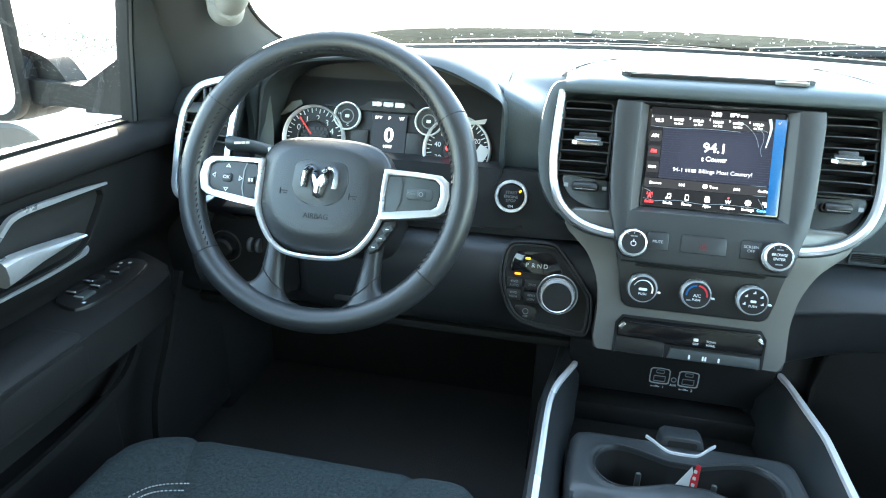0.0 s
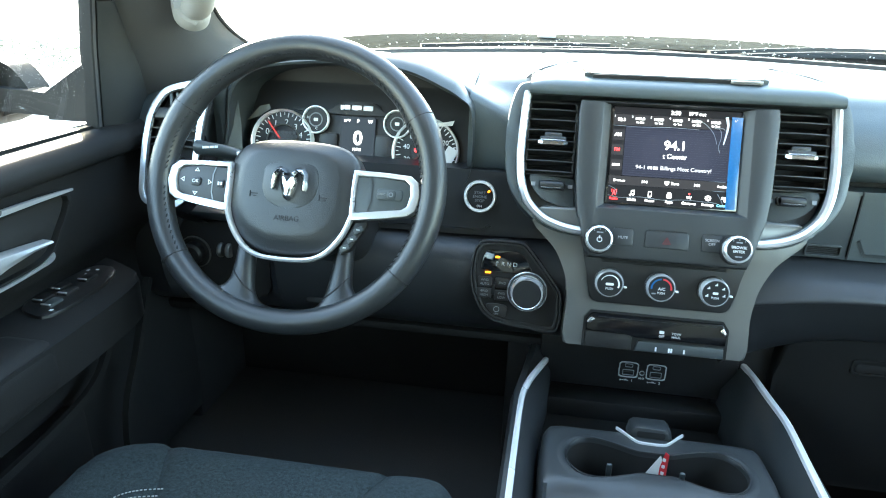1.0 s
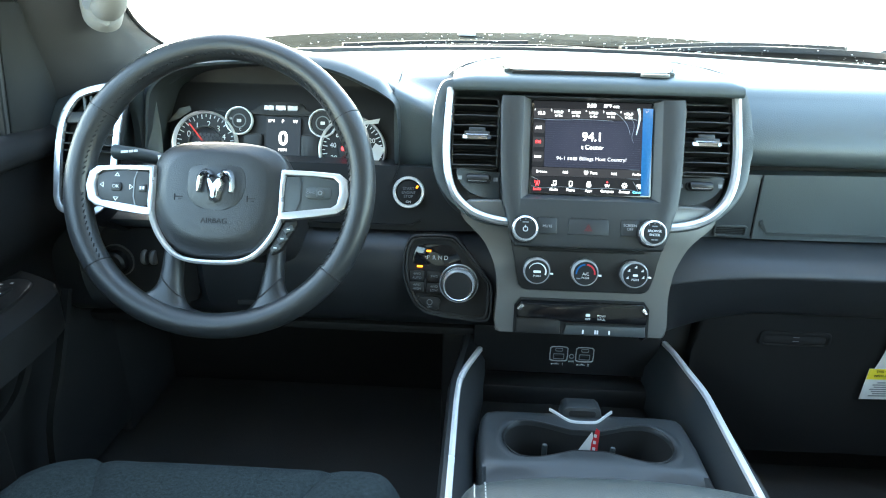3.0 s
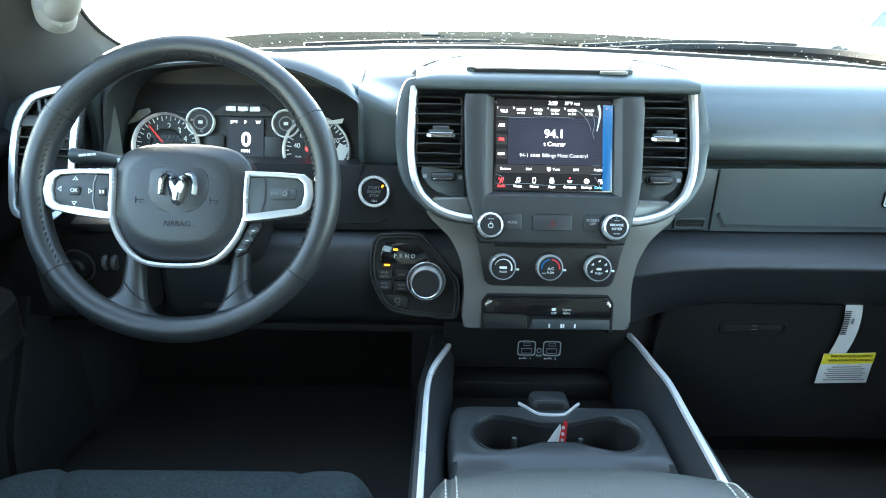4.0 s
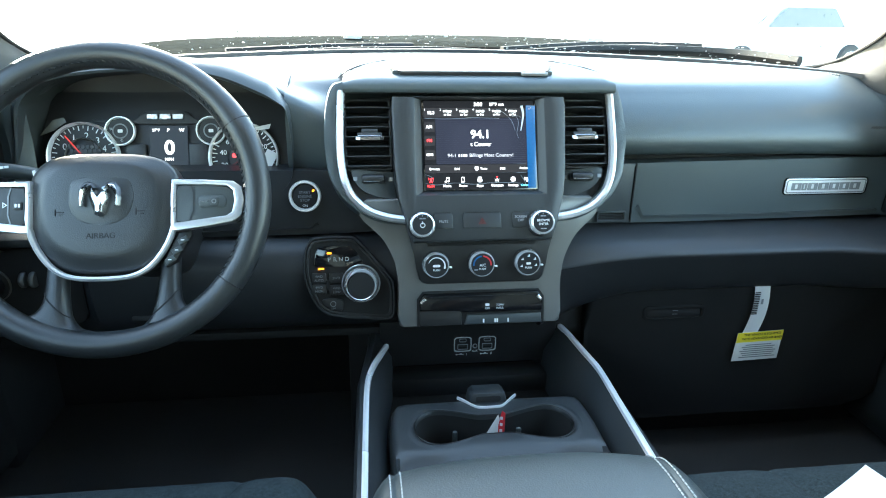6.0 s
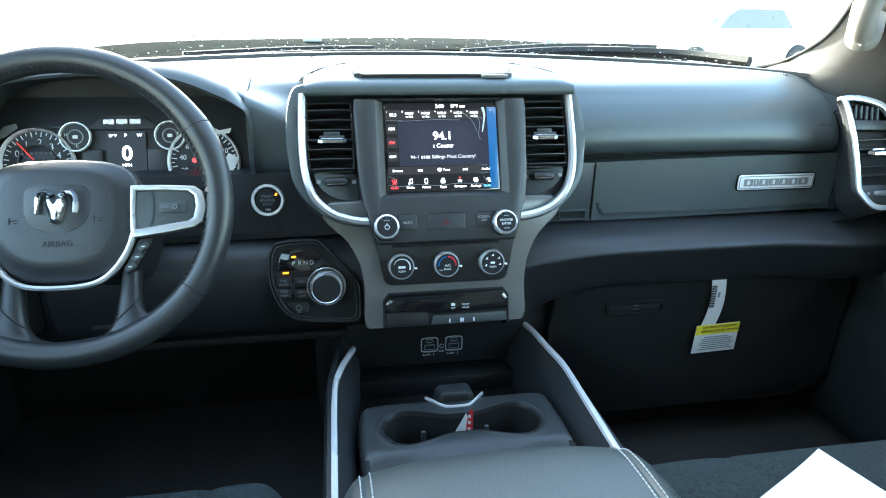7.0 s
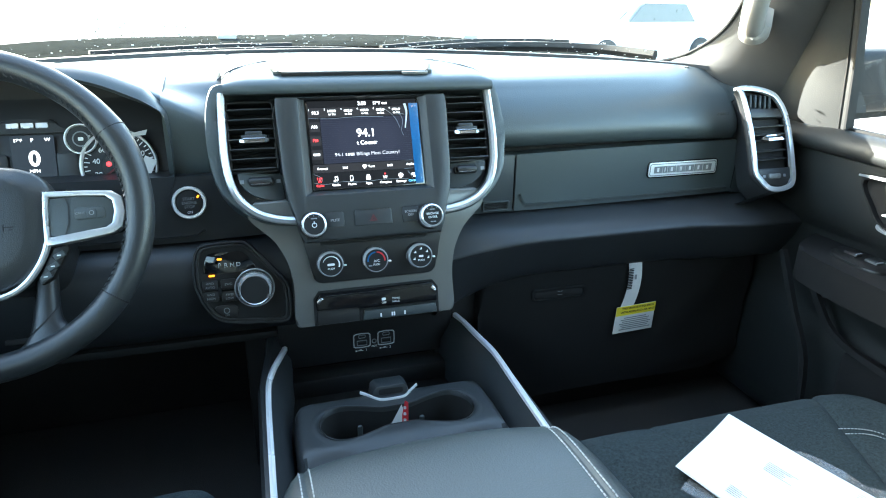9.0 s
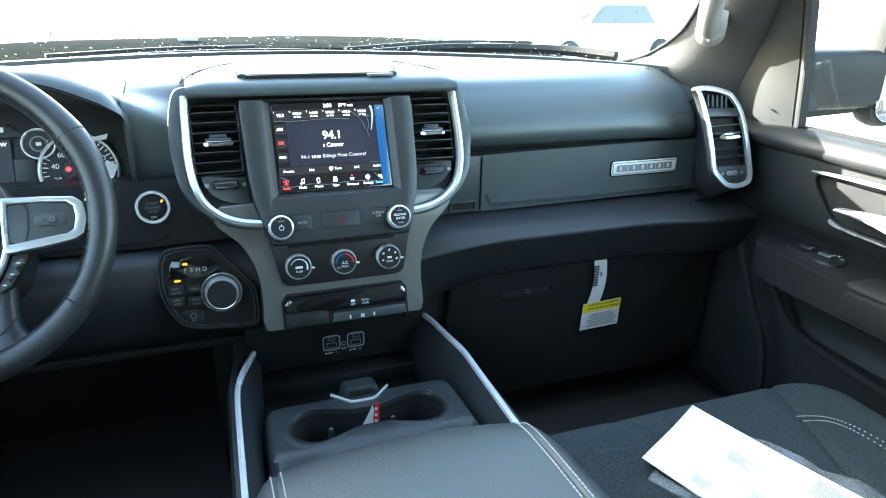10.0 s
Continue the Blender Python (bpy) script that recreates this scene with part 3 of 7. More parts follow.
def driver_panels():
    ol = smooth([(-0.150, 0.478), (-0.16, 0.50), (-0.190, 0.545), (-0.20, 0.572), (-0.28, 0.578), (-0.60, 0.578), (-0.66, 0.57), (-0.665, 0.50), (-0.66, 0.478), (-0.45, 0.474)], 4, True)
    part("driver_panel", prism(ol, 0.04, 0.006, 0.032), LOWER, dashboard, "black panel around the start button")
    # step line beneath the start button
    part("panel_lip", sweep([(-0.66, 0.030, 0.482), (-0.45, 0.030, 0.4815), (-0.262, 0.029, 0.4835), (-0.250, 0.029, 0.492)], [(-0.002, -0.003), (0.002, -0.003), (0.002, 0.003), (-0.002, 0.003)], up=(0, 1, 0)), HARD, dashboard)
    # the light switch pod left of the column
    pod = part("switch_pod", prism(rrect(0.155, 0.13, 0.02, 5, -0.69, 0.40), 0.03, 0.005, 0.022), DARK, dashboard)
    part("light_knob", lathe([(0, -0.010), (0.014, -0.010), (0.018, -0.006), (0.019, 0.006), (0.024, 0.007), (0.025, 0.012)], 28), HARD, pod, "round headlamp knob", at=pose(-0.742, 0.014, 0.408))
    part("knob_ring", lathe([(0.026, -0.001), (0.028, -0.001), (0.028, 0.002), (0.026, 0.002)], 28), GREY, pod, at=pose(-0.742, 0.020, 0.408))
    for k in range(2):
        part("dimmer_wheel", moved(lathe([(0, -0.004), (0.011, -0.004), (0.0125, -0.002), (0.0125, 0.002), (0.011, 0.004), (0, 0.004)], 20), pose(0, 0, 0, 0, 0, 90)), GREY, pod, at=pose(-0.694 + 0.014 * k, 0.020, 0.416))
    part("pod_shelf", prism(rrect(0.14, 0.014, 0.005, 3, -0.69, 0.474), 0.03, 0.004, 0.018), SOFT, dashboard)


driver_panels()


def cluster_hood():
    edge = smooth([(-0.672, 0.560), (-0.664, 0.620), (-0.6575, 0.655), (-0.651, 0.677), (-0.633, 0.696), (-0.606, 0.7095), (-0.569, 0.7165), (-0.505, 0.7220), (-0.450, 0.7215), (-0.402, 0.7175), (-0.366, 0.7085), (-0.327, 0.6915), (-0.302, 0.6795), (-0.2905, 0.671), (-0.2860, 0.650), (-0.2835, 0.607), (-0.290, 0.560), (-0.33, 0.540), (-0.48, 0.535), (-0.62, 0.538)], 4, True)

    def ring(d, y, sink=0.0):
        out = []
        for (u, w), (a, b) in zip(edge, grown(edge, 1.0)):
            nx, nz = a - u, b - w
            up = max(0.0, min(1.0, (w - 0.60) / 0.07))
            k = d * (0.25 + 0.75 * up) if u > -0.5 else d * (0.5 + 0.5 * up)
            if u > -0.32:
                k *= max(0.3, min(1.0, (-0.28 - u) / 0.04))
            x, z = u + nx * k, w + nz * k
            if sink:
                z = z + (min(z, 0.708) - z) * sink
            out.append((x, y + 0.10 * max(0.0, 0.60 - w), z))
        return out

    secs = [ring(-0.012, 0.125), ring(-0.004, 0.075), ring(0.0, 0.034), ring(0.0012, 0.0285), ring(0.005, 0.0265), ring(0.012, 0.033), ring(0.0175, 0.048), ring(0.0190, 0.066), ring(0.012, 0.085)]
    part("cluster_hood", loft(secs, closed=True, caps=False), SOFT, dashboard, "black arched instrument hood")
    part("hood_lining", prism(grown(edge, -0.009), 0.004, 0, 0.119), FACE, dashboard)
    # the cheek between the hood and the side vent
    secs = [[(x, y + 0.012 * math.sin(math.pi * j / 4), z) for j, z in enumerate((0.535, 0.58, 0.62, 0.66, 0.690 - 0.5 * abs(x + 0.665)))] for x, y in ((-0.655, 0.040), (-0.668, 0.024), (-0.678, 0.020), (-0.690, 0.024), (-0.702, 0.050))]
    part("hood_cheek", loft(secs), PAD, dashboard)


cluster_hood()


# ---- instrument cluster ----
CLUSTER = pose(-0.478, 0.085, 0.61, -18)
cluster = thing("instrument_cluster", "instrument cluster with two ringed dials and a lit display", "instrument cluster", CLUSTER)
part("face", prism(rrect(0.365, 0.150, 0.03, 5, 0.002, 0.004), 0.012, 0.002, 0.004), FACE, cluster)
part("upper_band", prism(smooth([(-0.10, 0.0375), (-0.045, 0.0345), (-0.032, 0.0480), (0.0, 0.0500), (0.034, 0.0480), (0.046, 0.0345), (0.10, 0.0375), (0.10, 0.0335), (0.04, 0.0300), (-0.04, 0.0300), (-0.10, 0.0335)], 3, True), 0.008, 0.002, -0.001), FACE, cluster)
for k in range(3):
    part("name_mark", box(-0.0268 + 0.0188 * k, -0.0104 + 0.0188 * k, -0.0036, -0.001, 0.0364, 0.0445, 0.0008, 1), SILVER, cluster)


def dial(name, u, w, r, label, numbers, a0, a1, ticks, size):
    d = part(name, lathe([(0, 0.0), (r * 0.94, 0.0), (r * 0.94, 0.003), (0, 0.003)], 48), FACE, cluster, label, at=pose(u, -0.001, w))
    part("ring", lathe([(r * 0.92, -0.001), (r * 0.94, -0.008), (r * 0.98, -0.010), (r * 1.0, -0.007), (r * 1.0, 0.003), (r * 0.92, 0.003)], 56), RING, d, "silver dial ring")
    bms = []
    for k in range(ticks + 1):
        a = radians(a0 + (a1 - a0) * k / ticks)
        big = k % 2 == 0
        bms.append(moved(box(-0.0007, 0.0007, -0.0006, 0.0, r * (0.76 if big else 0.82), r * 0.90), pose(0, -0.0003, 0) @ Matrix.Rotation(a, 4, "Y")))
    part("scale", merged(*bms), WHITE, d)
    for text, a in numbers:
        a = radians(a)
        writing("numeral", text, size, WHITE, d, r * 0.60 * math.sin(a), r * 0.60 * math.cos(a), -0.0008)
    return d


tach = dial("tachometer", -0.1200, -0.0195, 0.0520, "", [("0", -62), ("1", -27), ("2", 8), ("3", 40), ("4", 69)], -100, 100, 22, 0.0135)
part("hub", lathe([(0, -0.004), (0.024, -0.003), (0.0265, -0.001), (0.0265, 0.0), (0, 0.0)], 36), HARD, tach)
part("hub_ring", lathe([(0.0265, -0.001), (0.028, -0.003), (0.029, -0.001), (0.029, 0.0), (0.0265, 0.0)], 36), GREY, tach)
bms = []
for i in range(-3, 4):
    for j in range(0, 3):
        bms.append(prism([(0.0065 * i + (j % 2) * 0.00325 + 0.003 * math.cos(radians(60 * k)), 0.003 + 0.0056 * j + 0.003 * math.sin(radians(60 * k))) for k in range(6)], 0.001, 0, -0.0045))
part("honeycomb", merged(*bms), POD, tach)
part("needle", moved(box(-0.0007, 0.0007, -0.006, -0.005, 0.006, 0.040), Matrix.Rotation(radians(-39), 4, "Y")), NEEDLE, tach, "red needle")
bars([0.008, 0.006], 0.003, WHITE, tach, "unit_bars", -0.035, -0.012)
speedo = dial("speedometer", 0.1160, -0.0225, 0.0535, "", [("20", -113), ("40", -77), ("60", -43), ("80", -8), ("100", 27), ("120", 60)], -130, 110, 30, 0.0105)
part("hub", lathe([(0, -0.003), (0.022, -0.003), (0.024, -0.001), (0.024, 0.0), (0, 0.0)], 36), HARD, speedo)
part("warning_lamp", lathe([(0, -0.0042), (0.0036, -0.0042), (0.0036, -0.003)], 16), L_RED, speedo, "lit red warning lamp", at=pose(-0.0142, 0, 0.0024))
part("needle", moved(box(-0.0011, 0.0011, -0.006, -0.005, -0.006, 0.046), Matrix.Rotation(radians(-128), 4, "Y")), HAZARD, speedo)
for nm, u in (("temperature_gauge", -0.0658), ("fuel_gauge", 0.0679)):
    g = part(nm, lathe([(0, -0.002), (0.019, -0.002), (0.019, 0.002), (0, 0.002)], 32), FACE, cluster, at=pose(u, -0.002, 0.0185))
    part("ring", lathe([(0.0195, -0.002), (0.0205, -0.006), (0.0218, -0.006), (0.0222, -0.002), (0.0222, 0.002), (0.0195, 0.002)], 40), RING, g, "thin silver ring")
    part("scale_ring", lathe([(0.0095, -0.0024), (0.0105, -0.003), (0.0115, -0.0024)], 28), GREYPRINT, g)
    part("symbol", prism(rrect(0.007, 0.005, 0.0012), 0.001, 0, -0.0032), WHITE, g)
    writing("mark", "H" if u < 0 else "F", 0.0055, WHITE, g, -0.013 if u < 0 else 0.012, 0.003, -0.0028)
    writing("mark", "C" if u < 0 else "E", 0.0055, WHITE, g, 0.002, -0.014, -0.0028)
lcd = part("info_display", prism(rrect(0.055, 0.088, 0.002), 0.004, 0, -0.0022, 1), L_LCD, cluster, "slate-blue lit display", at=pose(0.0040, 0, -0.0180))
writing("speed", "0", 0.030, L_WHITE, lcd, 0.001, 0.010, -0.0028, bold=0.0007)
writing("unit", "MPH", 0.0068, L_WHITE, lcd, 0.0, -0.0072, -0.0028)
writing("gear", "P", 0.0075, L_WHITE, lcd, 0.0, 0.0375, -0.0028)
writing("heading", "W", 0.0075, L_WHITE, lcd, 0.020, 0.0375, -0.0028)
writing("outside_temperature", "57°F", 0.006, L_WHITE, lcd, -0.018, 0.0375, -0.0028)
for s in (-1, 1):
    part("side_panel", prism(rrect(0.03, 0.07, 0.004, 3, 0.0015 + s * 0.046, -0.035), 0.006, 0.002, -0.001), HARD, cluster)
film = thing("protective_film_tab", "white peel tab of clear film stuck on the dial", "film tab", CLUSTER)
part("tab", moved(prism([(-0.017, -0.002), (0.014, -0.0042), (0.018, 0.0030), (-0.010, 0.0022)], 0.0008, 0, 0), pose(0.143, -0.016, 0.021, 0, -10, 0)), PAPER, film)
part("film_corner", prism([(0.118, 0.034), (0.140, 0.026), (0.150, 0.014), (0.132, 0.018)], 0.0005, 0, -0.013), BAG, film)
part("film_corner", prism([(-0.178, 0.010), (-0.158, 0.034), (-0.142, 0.038), (-0.139, 0.031), (-0.158, 0.018)], 0.0005, 0, -0.013), CREASEFILM, film, "lifted corner of the clear film")
part("film_fold", moved(box(-0.008, 0.010, -0.0008, 0.0, -0.012, 0.012), pose(0.155, -0.012, -0.025, 0, 28, 0)), PAPER, film)

# ---- start button ----
START = pose(-0.268, 0.030, 0.538, -12)
start = thing("start_button", "round push-button starter with a silver ring", "start button", START)
part("ring", lathe([(0.0195, -0.002), (0.0205, -0.006), (0.0235, -0.006), (0.0248, -0.002), (0.0248, 0.008), (0.0195, 0.008)], 48), RING, start, "silver ring")
part("button", lathe([(0, -0.0035), (0.017, -0.0035), (0.019, -0.002), (0.019, 0.004)], 40), DARK, start)
for k, word in enumerate(("START", "ENGINE", "STOP")):
    writing("lettering", word, 0.0060, GREYPRINT, start, 0, 0.0055 - 0.006 * k, -0.0040)
writing("lettering", "ON", 0.005, WHITE, start, 0.0, -0.0148, -0.0040)
part("indicator", moved(prism(rrect(0.003, 0.0045, 0.001), 0.001, 0, -0.0042), pose(0.0130, 0, 0.0085, 0, 35, 0)), L_AMBER, start, "lit amber indicator")

# ---- gear selector ----
SELECT = pose(-0.2, -0.012, 0.42, -14)
selector = thing("gear_selector", "rotary gear selector panel with a lit position window", "gear selector", SELECT)
ol = smooth([(-0.0625, 0.0500), (-0.0500, 0.0575), (-0.0050, 0.0585), (0.0090, 0.0525), (0.035, 0.0220), (0.0560, -0.0045), (0.0620, -0.020), (0.0620, -0.058), (0.0530, -0.0675), (0.02, -0.0645), (-0.02, -0.0605), (-0.0400, -0.0545), (-0.0550, -0.0380), (-0.0680, -0.0030), (-0.0680, 0.0300)], 3, True)
k9 = [(u * 0.93 - 0.0003, w * 0.93) for u, w in ol]
part("bezel", frame_ring(ol, k9, 0.02, 0.002, -0.006), HARD, selector)
part("outer_bezel", frame_ring(grown(ol, 0.0045), grown(ol, 0.0005), 0.02, 0.0015, -0.0035), LOWER, selector)
part("plate", prism(k9, 0.02, 0, -0.003), DARK, selector)
win = part("position_window", prism(smooth([(-0.0500, 0.0455), (-0.020, 0.0470), (0.0, 0.0455), (0.016, 0.026), (0.012, 0.016), (-0.052, 0.016), (-0.056, 0.024)], 3, True), 0.004, 0.001, -0.0055), GLOSS, selector)
for k, ch in enumerate("PRND"):
    writing("position", ch, 0.0092, PALEPRINT, win, -0.0337 + 0.0091 * k, 0.0270, -0.0062)
part("indicator", prism(rrect(0.0072, 0.0032, 0.0013), 0.001, 0, -0.0062), L_AMBER, win, "lit amber lamp", at=pose(-0.0332, 0, 0.0370))
part("indicator", prism(rrect(0.0090, 0.0028, 0.0012), 0.001, 0, -0.0062), L_AMBER, selector, "lit amber lamp", at=pose(-0.0462, 0, 0.0128))
for u, w, words in ((-0.050, -0.002, ("4WD", "AUTO")), (-0.0235, -0.002, ("2WD",)), (-0.050, -0.019, ("4WD", "HIGH")), (-0.0235, -0.021, ("4WD", "LOW"))):
    b = part("button", prism(rrect(0.022, 0.0155, 0.002, 3, u, w), 0.006, 0.001, -0.0065), HARD, selector)
    for k, word in enumerate(words):
        writing("lettering", word, 0.0050, GREYPRINT, b, u, w + (0.003 - 0.006 * k if len(words) > 1 else 0), -0.0070)
part("neutral_button", prism(rrect(0.0055, 0.016, 0.002, 3, -0.0367, -0.013), 0.006, 0.001, -0.0068), DARK, selector)
b = part("button", prism(smooth([(-0.044, -0.035), (-0.016, -0.036), (-0.014, -0.048), (-0.018, -0.054), (-0.032, -0.052), (-0.042, -0.044)], 3, True), 0.006, 0.001, -0.0065), HARD, selector)
part("symbol", frame_ring(circle(0.0045, 16, -0.0295, -0.0425), circle(0.0037, 16, -0.0295, -0.0425), 0.001, 0, -0.0070), GREYPRINT, b)
writing("lettering", "OFF", 0.0042, GREYPRINT, b, -0.0295, -0.0500, -0.0070)
dialk = part("rotary_dial", lathe([(0, -0.030), (0.0195, -0.030), (0.0210, -0.028), (0.0215, -0.004)], 56), DARK, selector, "black rotary gear dial", at=pose(0.0143, -0.004, -0.0105))
part("dial_ring", lathe([(0.0208, -0.0295), (0.0218, -0.0305), (0.0246, -0.026), (0.0256, -0.012), (0.0215, -0.010)], 56), RINGCHROME, dialk, "chrome dial collar")
part("dial_base", lathe([(0.0215, -0.012), (0.0272, -0.010), (0.0288, -0.006), (0.0288, 0.004), (0.0215, 0.004)], 56), HARD, dialk)
part("dial_rim", lathe([(0.0280, -0.0085), (0.0290, -0.0095), (0.0299, -0.0085), (0.0299, -0.0055), (0.0280, -0.0055)], 56), RINGCHROME, dialk)


# ---- centre stack ----
STACK = pose(-0.004, 0, 0.62, -23)
stack = thing("centre_stack", "black and silver centre stack of the dashboard", "centre stack", STACK)
U_PATH = [(0.2030, 0.0815), (0.2036, 0.076), (0.2046, 0.060), (0.2063, 0.012), (0.2055, -0.020), (0.2015, -0.047), (0.1930, -0.069), (0.1805, -0.084), (0.1650, -0.0955), (0.145, -0.103), (0.124, -0.1072), (0.106, -0.1085)]


def stack_body():
    half = [(0.0, 0.100), (0.15, 0.100), (0.202, 0.098), (0.219, 0.088), (0.2275, 0.055), (0.2290, 0.02), (0.2270, -0.022), (0.2195, -0.052), (0.202, -0.079), (0.180, -0.096), (0.158, -0.108), (0.125, -0.1145), (0.06, -0.116)]
    half = [half[0]] + smooth(half[1:], 4)
    ol = half + [(-u, w) for u, w in half[::-1]][:-1]
    ki = [(u * 0.915, w * 0.915 - (0.008 if w > 0.07 else 0)) for u, w in ol]
    part("housing", frame_ring(ol, ki, 0.14, 0.007, -0.002), PAD, stack)
    part("bay_back", prism(ki, 0.02, 0, 0.040), DARK, stack)
    for s in (-1, 1):
        path = [(s * u, -0.006, w) for u, w in smooth(U_PATH, 5)]
        prof = [(0.006, 0.004), (0.0045, -0.003), (0.0, -0.0052), (-0.0045, -0.003), (-0.006, 0.004)]
        part("chrome_surround", sweep(path, prof, up=(0, 1, 0)), SILVER, stack, "satin silver surround strip")
    # upper bar and the cap over the top of the pod
    secs = []
    inv = STACK.inverted()
    for k in range(25):
        x = -0.204 + 0.408 * k / 24
        e = max(0.0, (abs(x) - 0.180) / 0.024)
        d = -0.007 * e * e
        line = [(0.050, 0.690), (0.018, 0.6955), (0.012, 0.699), (0.012, 0.705), (0.017, 0.713 + d * 0.4), (0.032, 0.7190 + d * 0.8), (0.07, 0.7255 + d), (0.12, 0.732 + d), (0.20, 0.730 + d), (0.30, 0.722 + d * 0.6), (0.36, 0.712)]
        secs.append([tuple(inv @ Vector((x * (1 + 0.06 * max(0, y - 0.05) / 0.2), y, z))) for y, z in smooth(line, 4)])
    cap = part("top_cap", loft(secs), PAD, stack, "grained black cap over the screen pod")
    m = inv @ pose(-0.010, 0.094, 0.7250, 4.5)
    lid = part("storage_lid", moved(prism(smooth([(-0.146, 0.050), (-0.134, 0.02), (-0.117, -0.045), (-0.112, -0.056), (0, -0.058), (0.112, -0.056), (0.117, -0.045), (0.134, 0.02), (0.146, 0.050), (0, 0.066)], 3, True), 0.008, 0.0015, -0.0050), pose(0, 0, 0, -90)), PAD, cap, "recessed lid on the pod", at=m)
    part("lid_gap", moved(box(-0.110, 0.110, -0.0612, -0.0566, -0.004, 0.0040, 0.0005, 1), pose(0, 0, 0)), DARK, lid)
    for q in (-1, 1):
        part("lid_groove", sweep([(q * 0.1105, -0.0585, 0.0045), (q * 0.1160, -0.050, 0.0052), (q * 0.1290, -0.012, 0.0058)], [(-0.0014, -0.001), (0.0014, -0.001), (0.0014, 0.0008), (-0.0014, 0.0008)]), DARK, lid)
    seam = [(x, 0.045 + 0.13 * (1 - (abs(x) / 0.206) ** 2.2)) for x in [-0.206 + 0.412 * k / 30 for k in range(31)]]
    part("cap_seam", sweep([tuple(inv @ Vector((x - 0.004, y, float(np.interp(y, (0.032, 0.07, 0.12, 0.20), (0.7190, 0.7255, 0.732, 0.730))) - (0.006 * max(0.0, (abs(x) - 0.180) / 0.024) ** 2) + 0.0004))) for x, y in seam], [(-0.0012, -0.0008), (0.0012, -0.0008), (0.0012, 0.0006), (-0.0012, 0.0006)], up=(0, 0.4, 0.9)), HARD, cap)
    for k in range(3):
        part("name_mark", box(-0.045 + 0.031 * k, -0.018 + 0.031 * k, 0.012, 0.040, 0.002, 0.0052, 0.001, 1), HARD, lid)
    part("light_sensor", moved(prism(rrect(0.042, 0.016, 0.006), 0.004, 0.0015, -0.004), pose(0.092, -0.058, 0.0, -90)), GREY, lid)


stack_body()


def air_vent(s):
    v = part("air_vent", frame_ring(rrect(0.070, 0.106, 0.006, 3, s * 0.1655, 0.0195), rrect(0.063, 0.100, 0.004, 3, s * 0.1655, 0.0195), 0.03, 0.001, 0.006), HARD, stack, "louvred centre air vent")
    for k in range(7):
        w = 0.0577 - 0.0144 * k
        bm = sweep([(s * 0.1655 - 0.031 + 0.062 * j / 6, 0.012 - 0.003 * math.sin(math.pi * j / 6), w) for j in range(7)], [(-0.013, -0.0016), (0.0, -0.0022), (0.013, 0.0), (0.013, 0.0014), (0.0, 0.0012), (-0.013, 0.0006)])
        part("slat", bm, POD, v)
    tab = part("slider", merged(box(s * 0.163 - 0.018, s * 0.163 + 0.018, -0.006, 0.006, 0.0135, 0.0205, 0.0015), box(s * 0.163 - 0.012, s * 0.163 + 0.012, -0.004, 0.006, 0.020, 0.0265, 0.0015)), POD, v)
    part("slider_edge", sweep([(s * 0.163 - 0.019, -0.004, 0.0125), (s * 0.163 - 0.014, -0.0085, 0.0105), (s * 0.163 + 0.014, -0.0085, 0.0105), (s * 0.163 + 0.019, -0.004, 0.0125)], [(-0.002, -0.0022), (0.002, -0.0022), (0.002, 0.0022), (-0.002, 0.0022)]), CHROME, tab, "bright chrome slider edge")
    part("slider_edge", box(s * 0.163 - 0.0165, s * 0.163 + 0.0165, -0.0075, -0.004, 0.0148, 0.0168, 0.0006, 1), CHROME, tab)
    low = smooth([(0.128, -0.0350), (0.165, -0.0345), (0.1965, -0.0315), (0.1960, -0.045), (0.1870, -0.067), (0.172, -0.082), (0.150, -0.093), (0.122, -0.0975)], 3)
    ins = part("vent_insert", prism([(s * u, w) for u, w in low], 0.03, 0.003, 0.0145), POD, stack, "smooth panel under the vent")
    rise = smooth([(0.128, -0.0350), (0.160, -0.0347), (0.1895, -0.0330), (0.1885, -0.045), (0.1800, -0.0590), (0.1660, -0.0685), (0.146, -0.0740), (0.126, -0.0760)], 3)
    tilt = Matrix(((1, 0, 0, 0), (-0.20 * s, 1, 0, 0.0066 + 0.20 * 0.1595), (0, 0, 1, 0), (0, 0, 0, 1)))
    part("insert_face", moved(prism([(s * u, w) for u, w in rise], 0.012, 0.002, 0.0), tilt), SOFT, ins, "raised face round the thumbwheel")
    th = part("thumbwheel", frame_ring(rrect(0.040, 0.0125, 0.005, 4, s * 0.1595, -0.0465), rrect(0.036, 0.0085, 0.004, 4, s * 0.1595, -0.0465), 0.01, 0.0008, 0.0035), HARD, ins)
    part("wheel", moved(lathe([(0, -0.016), (0.0055, -0.016), (0.0068, -0.013), (0.0068, 0.013), (0.0055, 0.016), (0, 0.016)], 28), pose(s * 0.1595, 0.0045, -0.0465, 0, 0, 90)), HARD, th)
    part("wheel_line", box(s * 0.1595 - 0.014, s * 0.1595 + 0.014, -0.0014, 0.001, -0.0512, -0.0494, 0.0005, 1), CHROME, th)
    for q in (-1, 1):
        bars([0.006], 0.0055, GREYPRINT, ins, "symbol", s * 0.1595 + q * 0.026, -0.0465, 0.0055 - 0.20 * s * q * 0.026)
    return v


for s in (-1, 1):
    air_vent(s)


